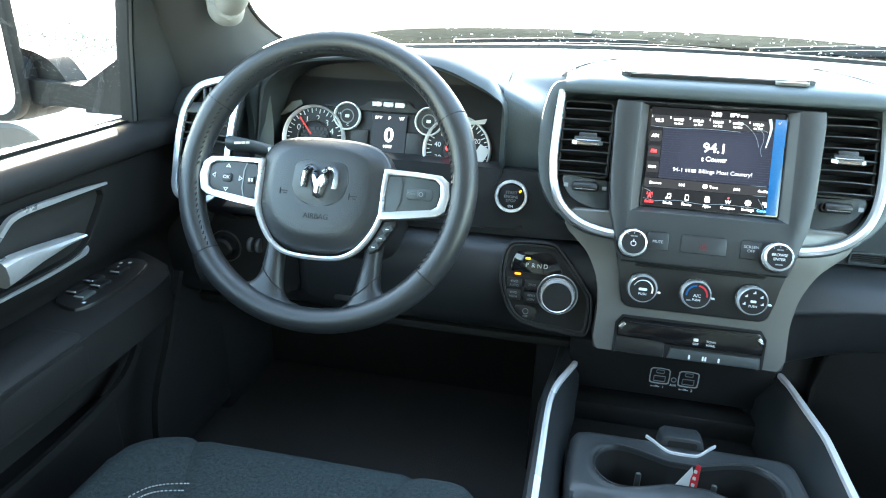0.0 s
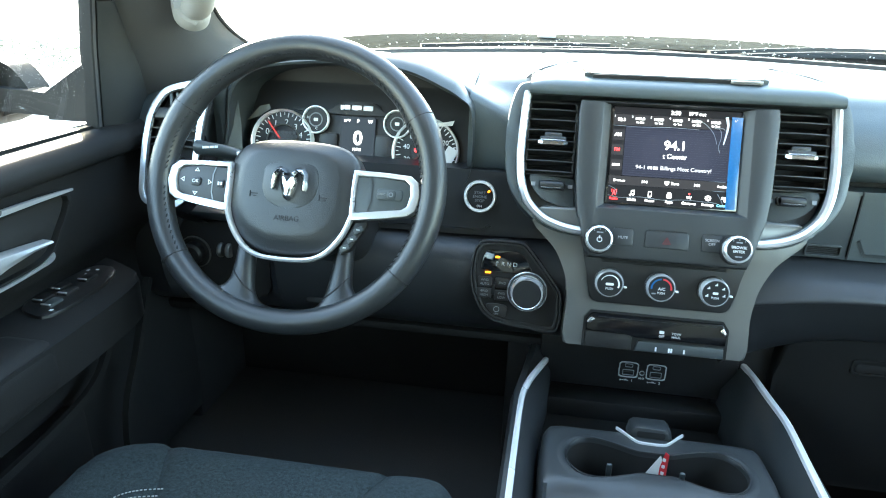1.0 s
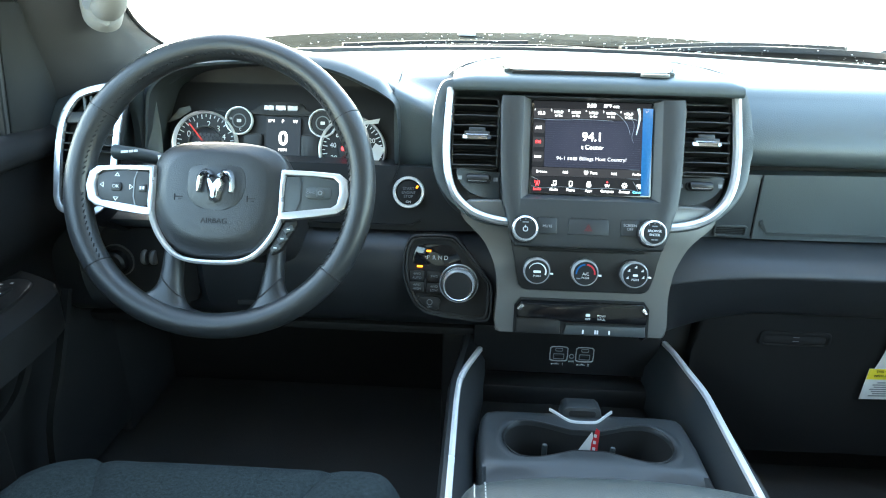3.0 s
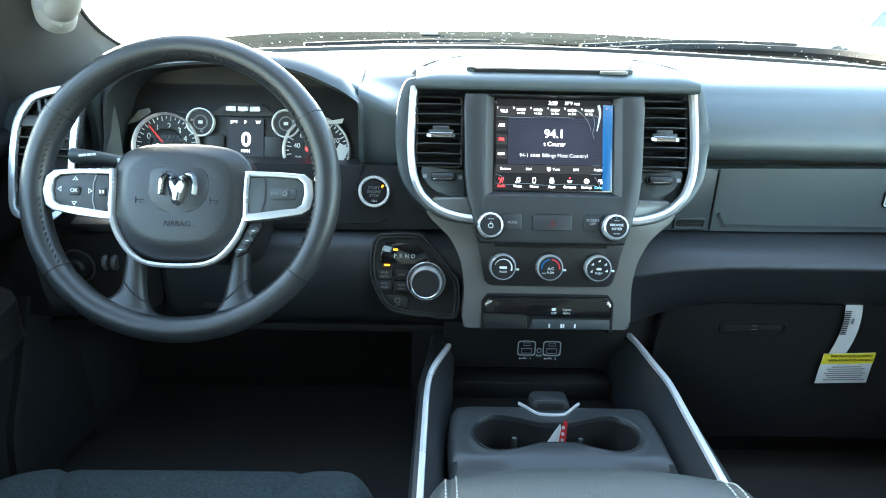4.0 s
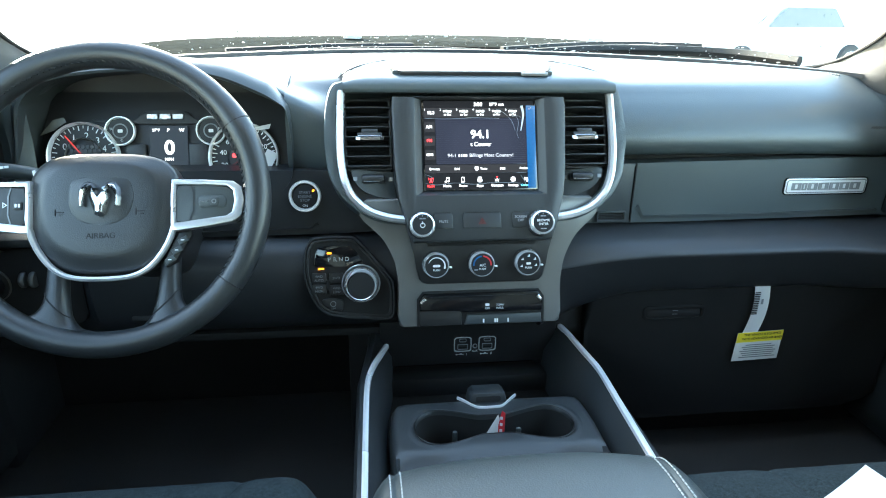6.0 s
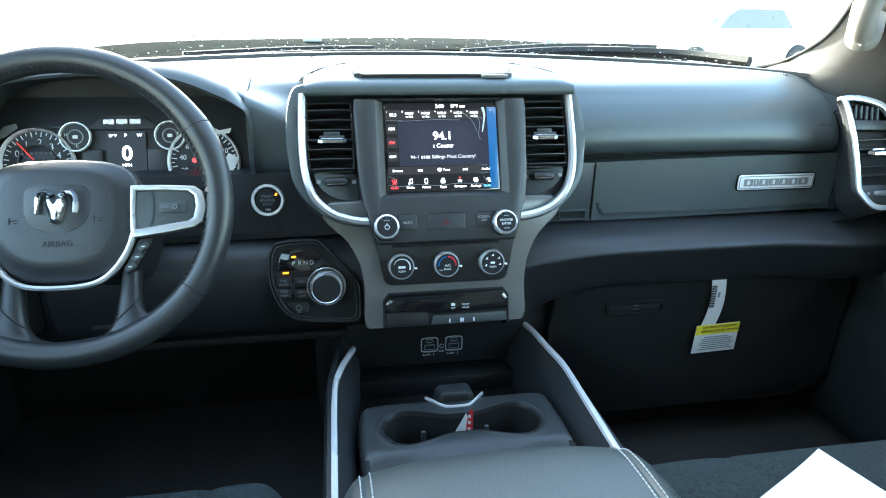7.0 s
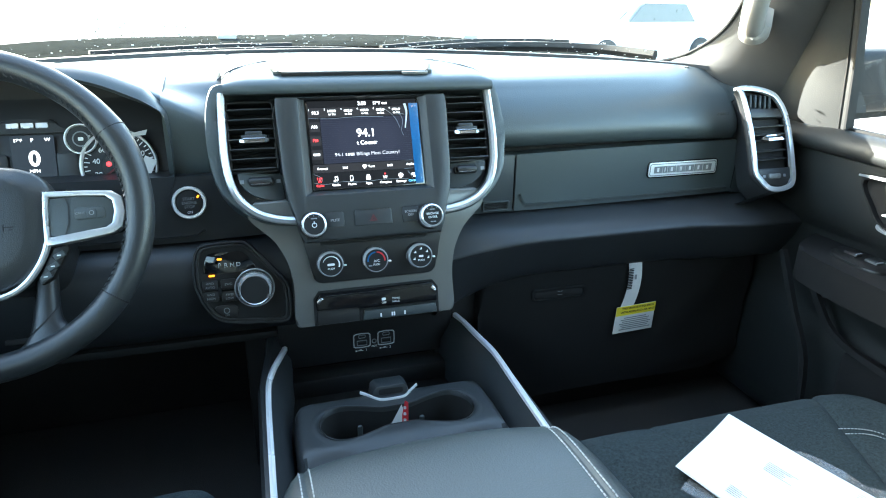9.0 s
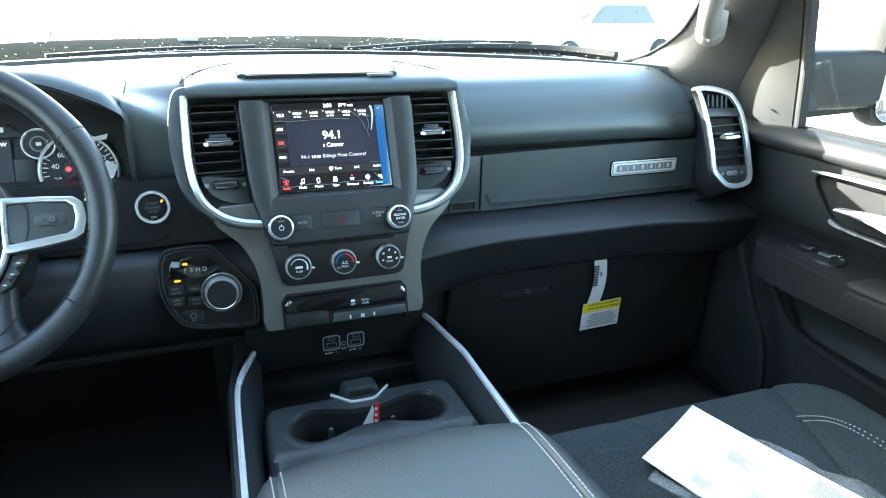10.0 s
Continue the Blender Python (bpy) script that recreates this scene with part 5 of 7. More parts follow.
def steering_wheel():
    n = 120
    path, sc = [], []
    for k in range(n):
        a = 2 * math.pi * k / n
        rr = 0.1803 - 0.0065 * max(0.0, -math.sin(a)) ** 4
        path.append((rr * math.cos(a), 0.0, rr * math.sin(a)))
        grip = math.exp(-((math.degrees(a) - 28) / 9) ** 2) + math.exp(-((math.degrees(a) - 152) / 9) ** 2)
        low = max(0.0, -math.sin(a)) ** 3
        sc.append(1.0 + 0.10 * grip - 0.06 * low)
    prof = [(0.0168 * math.cos(b), 0.0174 * math.sin(b)) for b in [2 * math.pi * k / 20 for k in range(20)]]
    r = part("rim", sweep(path, prof, up=(0, 1, 0), closed=True, scales=sc), LEATHER, wheel, "leather-wrapped rim")
    for deg in (30.7, 149.3, 215.5, 324.5):
        a = radians(deg)
        w = 0.0012 if deg < 180 else 0.0002
        ring = lathe([(0.0169 + w, -0.0009), (0.0177 + w, -0.0006), (0.0177 + w, 0.0006), (0.0169 + w, 0.0009)], 28)
        m = Matrix.Translation((0.1803 * math.cos(a), 0, 0.1803 * math.sin(a))) @ Matrix.Rotation(-a, 4, "Y") @ pose(0, 0, 0, 90)
        part("seam", ring, DARK, r, at=m)
    bms = []
    for k in range(46):
        a = radians(34 + 112 * k / 45)
        c, s = math.cos(a), math.sin(a)
        bms.append(moved(box(-0.0006, 0.0006, -0.0005, 0.0005, -0.0022, 0.0022), Matrix.Translation((0.1665 * c, -0.0140, 0.1665 * s)) @ Matrix.Rotation(-a + 0.5, 4, "Y")))
    for lo, hi in ((3, 29), (151, 177), (186, 214), (326, 354)):
        for k in range(12):
            a = radians(lo + (hi - lo) * k / 11)
            c, s = math.cos(a), math.sin(a)
            bms.append(moved(box(-0.0007, 0.0007, -0.0005, 0.0005, -0.0022, 0.0022), Matrix.Translation((0.1665 * c, -0.0140, 0.1665 * s)) @ Matrix.Rotation(-a + 0.5, 4, "Y")))
    tagged(part("stitching", merged(*bms), RUBBER, r, "fine dark stitching"), kind="stuff")
    # lower spokes, flaring into the rim and into each other along its foot
    outer = smooth([(0.0765, -0.066), (0.0775, -0.092), (0.0785, -0.110), (0.0815, -0.124), (0.0890, -0.1335), (0.103, -0.1385), (0.117, -0.142), (0.112, -0.150)], 4)
    inner = smooth([(0.0545, -0.066), (0.0530, -0.092), (0.0512, -0.110), (0.0490, -0.126), (0.0450, -0.141), (0.0350, -0.153), (0.0180, -0.1592), (-0.004, -0.172)], 4)
    for s in (-1, 1):
        def across(k, q, lift=0.0):
            (u0, w0), (u1, w1) = outer[k], inner[k]
            e = 2 * q - 1
            y = 0.031 + 0.135 * (w0 + w1) / 2 - 0.0125 * max(0.0, 1 - abs(e) ** 2.6) ** 0.5
            return (s * (u0 + (u1 - u0) * q) + 0.006, y - lift, w0 + (w1 - w0) * q)
        rows = []
        for k in range(len(outer)):
            front = [across(k, (1 - math.cos(math.pi * j / 12)) / 2) for j in range(13)]
            rows.append(front + [(x, 0.062 + 0.27 * w - y, w) for x, y, w in front[-2:0:-1]])
        sp = part("lower_spoke", loft(rows, closed=True), LEATHER, wheel, "leather lower spoke")
        line = [across(8 + j, 0.03 + 0.94 * j / 8, 0.0002) for j in range(9)]
        part("spoke_seam", sweep(line, [(-0.0007, -0.0006), (0.0007, -0.0006), (0.0007, 0.0006), (-0.0007, 0.0006)], up=(0, 1, 0)), DARK, sp)
    part("spoke_core", prism(smooth([(-0.165, 0.012), (-0.08, 0.022), (0.08, 0.022), (0.165, 0.012), (0.165, -0.025), (0.085, -0.036), (0.06, -0.075), (0.0, -0.090), (-0.06, -0.075), (-0.085, -0.036), (-0.165, -0.025)], 3, True), 0.02, 0.004, 0.004), HARD, wheel)
    # airbag cover
    half = [(0.0, 0.058), (0.045, 0.0555), (0.070, 0.047), (0.084, 0.030), (0.0885, 0.004), (0.0875, -0.025), (0.0812, -0.053), (0.066, -0.0745), (0.041, -0.0875), (0.018, -0.0915), (0.0, -0.092)]
    o = smooth(half + [(-u, w) for u, w in half[::-1]][1:-1], 3, True)
    secs = []
    for k, y in ((1.0, 0.012), (1.0, -0.008), (0.988, -0.0145), (0.965, -0.0175), (0.92, -0.0200), (0.80, -0.0250), (0.74, -0.0272), (0.69, -0.0280), (0.5, -0.0286), (0.25, -0.0288)):
        secs.append([(u * k, y, w * k) for u, w in o])
    cover = part("airbag_cover", loft(secs, closed=True), LEATHER, wheel, "black airbag cover with a silver emblem", at=pose(0, 0.018, 0))
    writing("lettering", "AIRBAG", 0.0095, DARK, cover, 0.0, -0.0450, -0.0288)
    for s in (-1, 1):
        part("horn_symbol", merged(box(s * 0.0455 - 0.006, s * 0.0455 + 0.004, -0.0292, -0.0260, -0.0165, -0.0155), box(s * 0.0455 - 0.006, s * 0.0455 - 0.0052, -0.0292, -0.0260, -0.0205, -0.0125), box(s * 0.0455 - 0.001, s * 0.0455 + 0.003, -0.0292, -0.0260, -0.0195, -0.0187)), DARK, cover)
    # emblem: a plain faceted shield with two side lobes on a sunken field
    part("emblem_field", prism(smooth([(-0.036, 0.012), (-0.024, 0.025), (0.024, 0.025), (0.036, 0.012), (0.034, -0.015), (0.016, -0.030), (-0.016, -0.030), (-0.034, -0.015)], 4, True), 0.004, 0.0012, -0.0292), LEATHER, cover)
    # a ridged shield between two ridged lobes
    rim = [(-0.0100, 0.0115), (-0.0045, 0.0105), (0.0, 0.0035), (0.0045, 0.0105), (0.0100, 0.0115), (0.0122, 0.0020), (0.0085, -0.0110), (0.0060, -0.0195), (0.0, -0.0225), (-0.0060, -0.0195), (-0.0085, -0.0110), (-0.0122, 0.0020)]
    crest = [(-0.0070, 0.0060), (-0.0045, 0.0055), (0.0, -0.0010), (0.0045, 0.0055), (0.0070, 0.0060), (0.0060, 0.0000), (0.0022, -0.0100), (0.0020, -0.0160), (0.0, -0.0175), (-0.0020, -0.0160), (-0.0022, -0.0100), (-0.0060, 0.0000)]
    em = part("emblem", loft([[(u, -0.0290, w) for u, w in rim], [(u, -0.0320, w) for u, w in rim], [(u, -0.0395, w) for u, w in crest]], closed=True), CHROME, cover, "plain chrome emblem")
    for s in (-1, 1):
        outer = [(0.0030, 0.0120), (0.0065, 0.0180), (0.0125, 0.0200), (0.0190, 0.0180), (0.0235, 0.0110), (0.0245, 0.0000), (0.0232, -0.0095)]
        inner = [(0.0060, 0.0090), (0.0085, 0.0105), (0.0120, 0.0110), (0.0145, 0.0090), (0.0160, 0.0050), (0.0165, -0.0020), (0.0168, -0.0100)]
        mid = [((a + c) / 2, (b + d) / 2) for (a, b), (c, d) in zip(outer, inner)]
        rows = [[(s * u, y, w) for u, w in line] for line, y in ((outer, -0.0290), (outer, -0.0320), (mid, -0.0385), (inner, -0.0325), (inner, -0.0290))]
        part("emblem_lobe", loft(rows), CHROME, em)
    # silver bezels and the strip round the cover's foot
    for s in (-1, 1):
        out = [(0.080, 0.0225), (0.120, 0.0215), (0.1525, 0.0195), (0.1625, 0.012), (0.1660, -0.006), (0.1615, -0.024), (0.1520, -0.0305), (0.120, -0.0355), (0.088, -0.0395), (0.0795, -0.0405), (0.079, -0.030), (0.079, 0.0)]
        inn = [(0.086, 0.0155), (0.120, 0.0150), (0.1450, 0.0135), (0.1520, 0.008), (0.1535, -0.005), (0.1505, -0.0185), (0.1440, -0.0230), (0.120, -0.0265), (0.092, -0.0300), (0.085, -0.0305), (0.085, -0.022), (0.085, 0.0)]
        part("bezel", frame_ring([(s * u, w) for u, w in out], [(s * u, w) for u, w in inn], 0.018, 0.0022, -0.010), SILVER, wheel, "satin silver spoke bezel")
        pad = part("button_pad", prism([(s * u, w) for u, w in inn], 0.012, 0.002, -0.0075), HARD if s < 0 else SOFT, wheel, "spoke button pad")
        if s < 0:
            b = part("button", prism(rrect(0.014, 0.011, 0.003, 3, -0.127, -0.006), 0.004, 0.001, -0.0095), HARD, pad)
            writing("lettering", "OK", 0.0062, WHITE, b, -0.127, -0.006, -0.0100)
            for u, w, rot in ((-0.127, 0.009, 0), (-0.127, -0.021, 180), (-0.1455, -0.004, -90), (-0.1085, -0.006, 90)):
                part("arrow", moved(frame_ring([(-0.0035, -0.002), (0.0035, -0.002), (0, 0.003)], [(-0.0021, -0.0013), (0.0021, -0.0013), (0, 0.0016)], 0.0006, 0, -0.0081), pose(u, 0, w, 0, rot, 0)), WHITE, pad)
            part("divider", sweep([(-0.1015, -0.0078, 0.0145), (-0.1045, -0.0078, 0.004), (-0.1045, -0.0078, -0.018), (-0.1015, -0.0078, -0.0285)], [(-0.0008, -0.0005), (0.0008, -0.0005), (0.0, 0.0006)], up=(0, 1, 0)), GREYPRINT, pad)
            b = part("button", prism(rrect(0.010, 0.010, 0.002, 3, -0.0935, -0.007), 0.004, 0.001, -0.0092), HARD, pad)
            bars([0.0022, 0.0022], 0.004, WHITE, b, "voice_symbol", -0.0935, -0.007, -0.0096)
        else:
            part("divider", sweep([(0.1030, -0.0078, 0.0150), (0.1060, -0.0078, 0.005), (0.1055, -0.0078, -0.016), (0.1010, -0.0078, -0.0295)], [(-0.0008, -0.0005), (0.0008, -0.0005), (0.0, 0.0006)], up=(0, 1, 0)), HARD, pad)
            b = part("button", prism(rrect(0.0325, 0.014, 0.004, 3, 0.1280, -0.0055), 0.004, 0.001, -0.0090), SOFT, pad)
            part("button_cap", prism(rrect(0.0105, 0.0105, 0.003, 3, 0.1300, -0.0055), 0.004, 0.001, -0.0102), SOFT, b)
            part("cruise_symbol", frame_ring(circle(0.0028, 14, 0.1300, -0.0055), circle(0.0020, 14, 0.1300, -0.0055), 0.0006, 0, -0.0107), GREYPRINT, b)
            writing("lettering", "CANC", 0.0036, GREYPRINT, b, 0.1180, -0.0055, -0.0095)
    strip = smooth([(-0.0815, -0.036), (-0.0780, -0.048), (-0.0700, -0.064), (-0.0565, -0.081), (-0.040, -0.0915), (-0.018, -0.0955), (0.018, -0.0955), (0.040, -0.0915), (0.0565, -0.081), (0.0700, -0.064), (0.0780, -0.048), (0.0815, -0.036)], 4)
    part("bezel_strip", sweep([(u, -0.008, w) for u, w in strip], [(-0.0030, 0.006), (-0.0026, -0.001), (0.0, -0.0022), (0.0026, -0.001), (0.0030, 0.006)], up=(0, 1, 0)), SILVER, wheel, "thin silver strip under the cover")
    keys = part("cruise_switch", prism([(0.0865, -0.0425), (0.1015, -0.0405), (0.1020, -0.0460), (0.0830, -0.0775), (0.0720, -0.0835), (0.0690, -0.0775)], 0.012, 0.0015, -0.003), HARD, wheel, "slanted three-key switch")
    for u, w in ((0.0925, -0.0505), (0.0855, -0.0625), (0.0775, -0.0740)):
        part("key", prism([(u - 0.0075, w - 0.001), (u + 0.0035, w + 0.005), (u + 0.0070, w - 0.001), (u - 0.0040, w - 0.007)], 0.004, 0.001, -0.0050), SOFT, keys)
        bars([0.004], 0.001, WHITE, keys, "key_mark", u - 0.0005, w - 0.001, -0.0056)
    # column, from the wheel into the dashboard
    part("column_shroud", moved(prism(smooth([(-0.055, 0.03), (0.0, 0.04), (0.055, 0.03), (0.06, -0.03), (0.045, -0.075), (0.0, -0.085), (-0.045, -0.075), (-0.06, -0.03)], 4, True), 0.20, 0.01, 0.035), pose(0, 0, 0)), HARD, wheel)
    part("column_bracket", moved(box(-0.010, 0.075, 0.120, 0.135, -0.150, -0.142, 0.002), pose(0, 0, 0)), DARK, wheel)
    st = part("stalk", sweep(smooth([(-0.05, 0.102, 0.020), (-0.10, 0.096, 0.044), (-0.135, 0.092, 0.053), (-0.186, 0.089, 0.058)], 4), [(0.0140 * math.cos(b), 0.0098 * math.sin(b)) for b in [2 * math.pi * j / 16 for j in range(16)]], scales=[0.72 + 0.03 * k for k in range(13)]), SOFT, wheel, "multifunction stalk with printed symbols")
    bars([0.010, 0.006, 0.005], 0.0032, WHITE, st, "symbol_bars", 0, 0, 0, at=pose(-0.158, 0.0725, 0.0560, 0, -6, 0))
    bars([0.004], 0.007, WHITE, st, "symbol_bar", 0, 0, 0, at=pose(-0.118, 0.0790, 0.050, 0, -14, 0))


steering_wheel()


# ---- side vents ----
def side_vent(s):
    v = thing("side_air_vent", "side air vent in a satin silver surround", "air vent", pose(s * 0.735, -0.035, 0.61, -24), group="side air vents")
    out = [(-0.0735, 0.0870), (-0.0685, 0.0735), (-0.0645, 0.058), (-0.0605, 0.029), (-0.0590, 0.0), (-0.0585, -0.035), (-0.0590, -0.066), (-0.0500, -0.0815), (-0.0330, -0.0985), (-0.0080, -0.1025), (0.0180, -0.097), (0.0285, -0.082), (0.0310, -0.055), (0.0325, -0.015), (0.0305, 0.025), (0.0255, 0.046), (0.0180, 0.061), (0.0060, 0.0755), (-0.0185, 0.085), (-0.0490, 0.0898)]
    o = smooth(out, 3, True)
    i = grown(o, -0.0085)
    i = [(max(u, -0.064), min(w, 0.0825)) for u, w in i]
    side = lambda pts: [(s * u, w) for u, w in pts]
    part("surround", frame_ring(side(o), side(i), 0.007, 0.0018, -0.006), SILVER, v, "satin silver surround")
    back = [(u + (0.055 if u < -0.03 else 0.0) - 0.004, w - 0.012) for u, w in o]
    part("body", loft([[(s * u, y, w) for u, w in ring] for ring, y in ((grown(o, -0.001), -0.003), (grown(o, 0.0005), -0.002), (grown(o, 0.0015), 0.003), ([(u + (0.040 if u < -0.03 else 0.0), w - 0.002) for u, w in o], 0.022), (back, 0.100))], closed=True, caps=False), LOWER, v)
    part("cavity", prism(side(grown(i, 0.002)), 0.004, 0, 0.012), DARK, v)
    part("bridge", prism([(s * u, w) for u, w in ((-0.0500, 0.0500), (0.0150, 0.0478), (0.0225, 0.0306), (-0.0505, 0.0320))], 0.014, 0.004, -0.0035), HARD, v)
    for k in range(5):
        part("defroster_rib", moved(box(-0.0022, 0.0022, -0.001, 0.010, -0.013, 0.011, 0.001, 1), pose(s * (-0.0440 + 0.0102 * k), 0, 0.0640 - 0.0010 * k, 0, s * 10, 0)), SOFT, v)
    for w in (0.0161, 0.0014, -0.0085, -0.0280, -0.0434):
        part("slat", moved(box(-0.036, 0.034, -0.003, 0.012, -0.0012, 0.0012, 0.0006, 1), pose(s * -0.0140, 0, w, 14, s * -1.5, 0)), HARD, v)
    t = part("slider", box(s * -0.0145 - 0.017, s * -0.0145 + 0.017, -0.012, 0.0, -0.0115, -0.004, 0.0015), HARD, v)
    part("slider_edge", sweep([(s * -0.0145 - 0.0205, -0.008, -0.0070), (s * -0.0145 - 0.015, -0.0145, -0.0105), (s * -0.0145 + 0.015, -0.0145, -0.0095), (s * -0.0145 + 0.0205, -0.008, -0.0065)], [(-0.002, -0.0022), (0.002, -0.0022), (0.002, 0.0022), (-0.002, 0.0022)]), CHROME, t, "chrome slider edge")
    part("slider_edge", sweep([(s * -0.0145 - 0.0205, -0.008, -0.0062), (s * -0.0145 - 0.014, -0.0125, -0.0030), (s * -0.0145 + 0.014, -0.0125, -0.0025), (s * -0.0145 + 0.0205, -0.008, -0.0058)], [(-0.001, -0.001), (0.001, -0.001), (0.001, 0.001), (-0.001, 0.001)]), CHROME, t)
    part("lower_bar", prism([(s * u, w) for u, w in ((-0.0500, -0.0600), (0.0215, -0.0600), (0.0200, -0.0790), (0.0130, -0.0890), (-0.0070, -0.0930), (-0.0290, -0.0890), (-0.0440, -0.0740))], 0.010, 0.002, -0.003), HARD, v)
    part("thumbwheel", merged(prism(rrect(0.026, 0.0090, 0.003, 3, s * -0.0157, -0.0743), 0.006, 0.002, -0.0065), box(s * -0.0157 - 0.011, s * -0.0157 + 0.011, -0.0072, -0.006, -0.0782, -0.0768)), GREY, v)
    for q in (-1, 1):
        bars([0.005], 0.005, GREYPRINT, v, "symbol", s * -0.0157 + q * 0.022, -0.0740, -0.0040)


for s in (-1, 1):
    side_vent(s)


# ---- console ----
console = thing("centre_console", "black centre console with silver edge rails and twin cup holders", "centre console", pose(0, 0, 0))


def build_console():
    for s in (-1, 1):
        # flank: the inner face slopes from the rail down to the cup holder tray
        secs = []
        for y, x in ((0.09, 0.166), (0.03, 0.170), (-0.085, 0.186), (-0.25, 0.189), (-0.40, 0.191), (-0.60, 0.193)):
            secs.append([(s * (x + 0.012), y, 0.0), (s * (x + 0.010), y, 0.262), (s * (x + 0.005), y, 0.277), (s * (x - 0.004), y, 0.279), (s * (x - 0.012), y, 0.270), (s * (x - 0.032), y, 0.235), (s * (x - 0.040), y, 0.0)])
        part("side_wall", loft(secs, closed=True), TRAY, console, "grained flank of the console")
        line = [(-0.147, 0.010, 0.282), (-0.157, -0.018, 0.283), (-0.1700, -0.055, 0.2835), (-0.1780, -0.090, 0.2832), (-0.1812, -0.13, 0.2825), (-0.1830, -0.20, 0.2815), (-0.1870, -0.42, 0.279)] if s < 0 else [(0.164, 0.062, 0.282), (0.1715, 0.020, 0.283), (0.1785, -0.040, 0.2835), (0.1846, -0.085, 0.2832), (0.1858, -0.12, 0.2825), (0.1845, -0.20, 0.2815), (0.1815, -0.42, 0.279)]
        path = smooth(line, 4)
        part("rail", sweep(path, [(-0.0042, -0.005), (-0.0038, 0.0012), (0.0, 0.0026), (0.0038, 0.0012), (0.0042, -0.005)]), RING, console, "satin silver edge rail")
    # tray with the figure-of-eight opening
    cy, r, c = -0.190, 0.0435, 0.0725
    inner, outer = [], []
    n = 96
    for k in range(n):
        a = 2 * math.pi * k / n
        ca, sa = abs(math.cos(a)), abs(math.sin(a))
        if c * sa < r * 0.995 and ca > 0:
            d = c * ca + math.sqrt(max(0, r * r - (c * sa) ** 2))
        else:
            d = 0.021 / sa
        inner.append((d * math.cos(a), cy + d * math.sin(a)))
        hx = 0.1435
        q = ((ca / hx) ** 14 + (sa / (0.062 if math.sin(a) > 0 else 0.155)) ** 14) ** (-1 / 14)
        px, py = q * math.cos(a), cy + q * math.sin(a)
        if py > cy:
            px *= 1 - 0.03 * (py - cy) / 0.06
        outer.append((px, py))
    for _ in range(4):
        inner = [tuple(sum(inner[(k + j) % n][c] for j in (-1, 0, 1)) / 3 for c in (0, 1)) for k in range(n)]
    bm = bmesh.new()

    def loop(pts, z, k=1.0):
        return [bm.verts.new((x * k, cy + (y - cy) * k, z)) for x, y in pts]

    def tz(pts, base):
        return [bm.verts.new((x, y, base - 0.016 * max(0.0, min(1.0, (cy - 0.052 - y) / 0.022)) - 0.006 * max(0, cy - 0.055 - y) / 0.1)) for x, y in pts]

    rows = [loop(outer, 0.10, 1.05), loop(outer, 0.232, 1.05), loop(outer, 0.244, 1.045), loop(outer, 0.252, 1.03), loop(outer, 0.2570, 1.005), tz([(x * 0.97, cy + (y - cy) * 0.96) for x, y in outer], 0.2590), *[tz([(x * 0.97 * (1 - q) + i * q * 1.09, cy + (y - cy) * 0.96 * (1 - q) + (j - cy) * q * 1.09) for (x, y), (i, j) in zip(outer, inner)], 0.2590) for q in (0.25, 0.45, 0.6, 0.75, 0.88)], loop(inner, 0.2600, 1.09), loop(inner, 0.2595, 1.04), loop(inner, 0.2570, 1.010), loop(inner, 0.252)]
    for a, b in zip(rows, rows[1:]):
        for k in range(n):
            bm.faces.new((a[k], a[(k + 1) % n], b[(k + 1) % n], b[k]))
    tray = part("tray", bm, TRAY, console, "soft black tray around the cup holders")
    bm = bmesh.new()
    rows = [loop(inner, 0.252), loop(inner, 0.20, 0.97), loop(inner, 0.155, 0.93)]
    for a, b in zip(rows, rows[1:]):
        for k in range(n):
            bm.faces.new((a[k], a[(k + 1) % n], b[(k + 1) % n], b[k]))
    bm.faces.new(rows[-1])
    part("cup_holder", bm, DARK, tray, "black twin cup holder well")
    lip = [(x * 1.012, cy + (y - cy) * 1.02, 0.2598) for x, y in inner]
    part("cup_rim", sweep(lip, [(0.0010 * math.cos(a), 0.0009 * math.sin(a)) for a in [math.pi * j / 3 for j in range(6)]], closed=True), HARD, tray, "thin raised rim round the cup holders")
    for tx in (-0.055, 0.040):
        part("grip_tab", box(tx - 0.004, tx + 0.004, -0.176, -0.170, 0.205, 0.238, 0.003), VINYL, tray, "small rubber gripping tab")
    lat = part("lid_handle", moved(prism([(-0.030, 0.0), (0.030, 0.0), (0.027, 0.014), (0.021, 0.019), (-0.021, 0.019), (-0.027, 0.014)], 0.030, 0.005, -0.020), pose(0, -0.118, 0.253, -8)), TRAY, tray, "raised pull handle")
    part("handle_recess", moved(prism(rrect(0.038, 0.009, 0.003, 3, 0, 0.0095), 0.004, 0, -0.0205), pose(0, -0.118, 0.253, -8)), DARK, lat)
    part("handle_trim", sweep(smooth([(-0.045, -0.122, 0.2615), (-0.036, -0.131, 0.2615), (-0.022, -0.1460, 0.2612), (-0.012, -0.1500, 0.2612), (0.012, -0.1500, 0.2612), (0.022, -0.1460, 0.2612), (0.036, -0.131, 0.2615), (0.045, -0.122, 0.2615)], 3), [(-0.0014, -0.003), (-0.0010, 0.0010), (0.0010, 0.0010), (0.0014, -0.003)]), RING, lat, "chrome V-shaped handle trim")
    # bin ahead of the tray and the socket panel behind it
    part("bin_floor", box(-0.150, 0.150, -0.128, 0.10, 0.14, 0.17, 0.006), DARK, console)
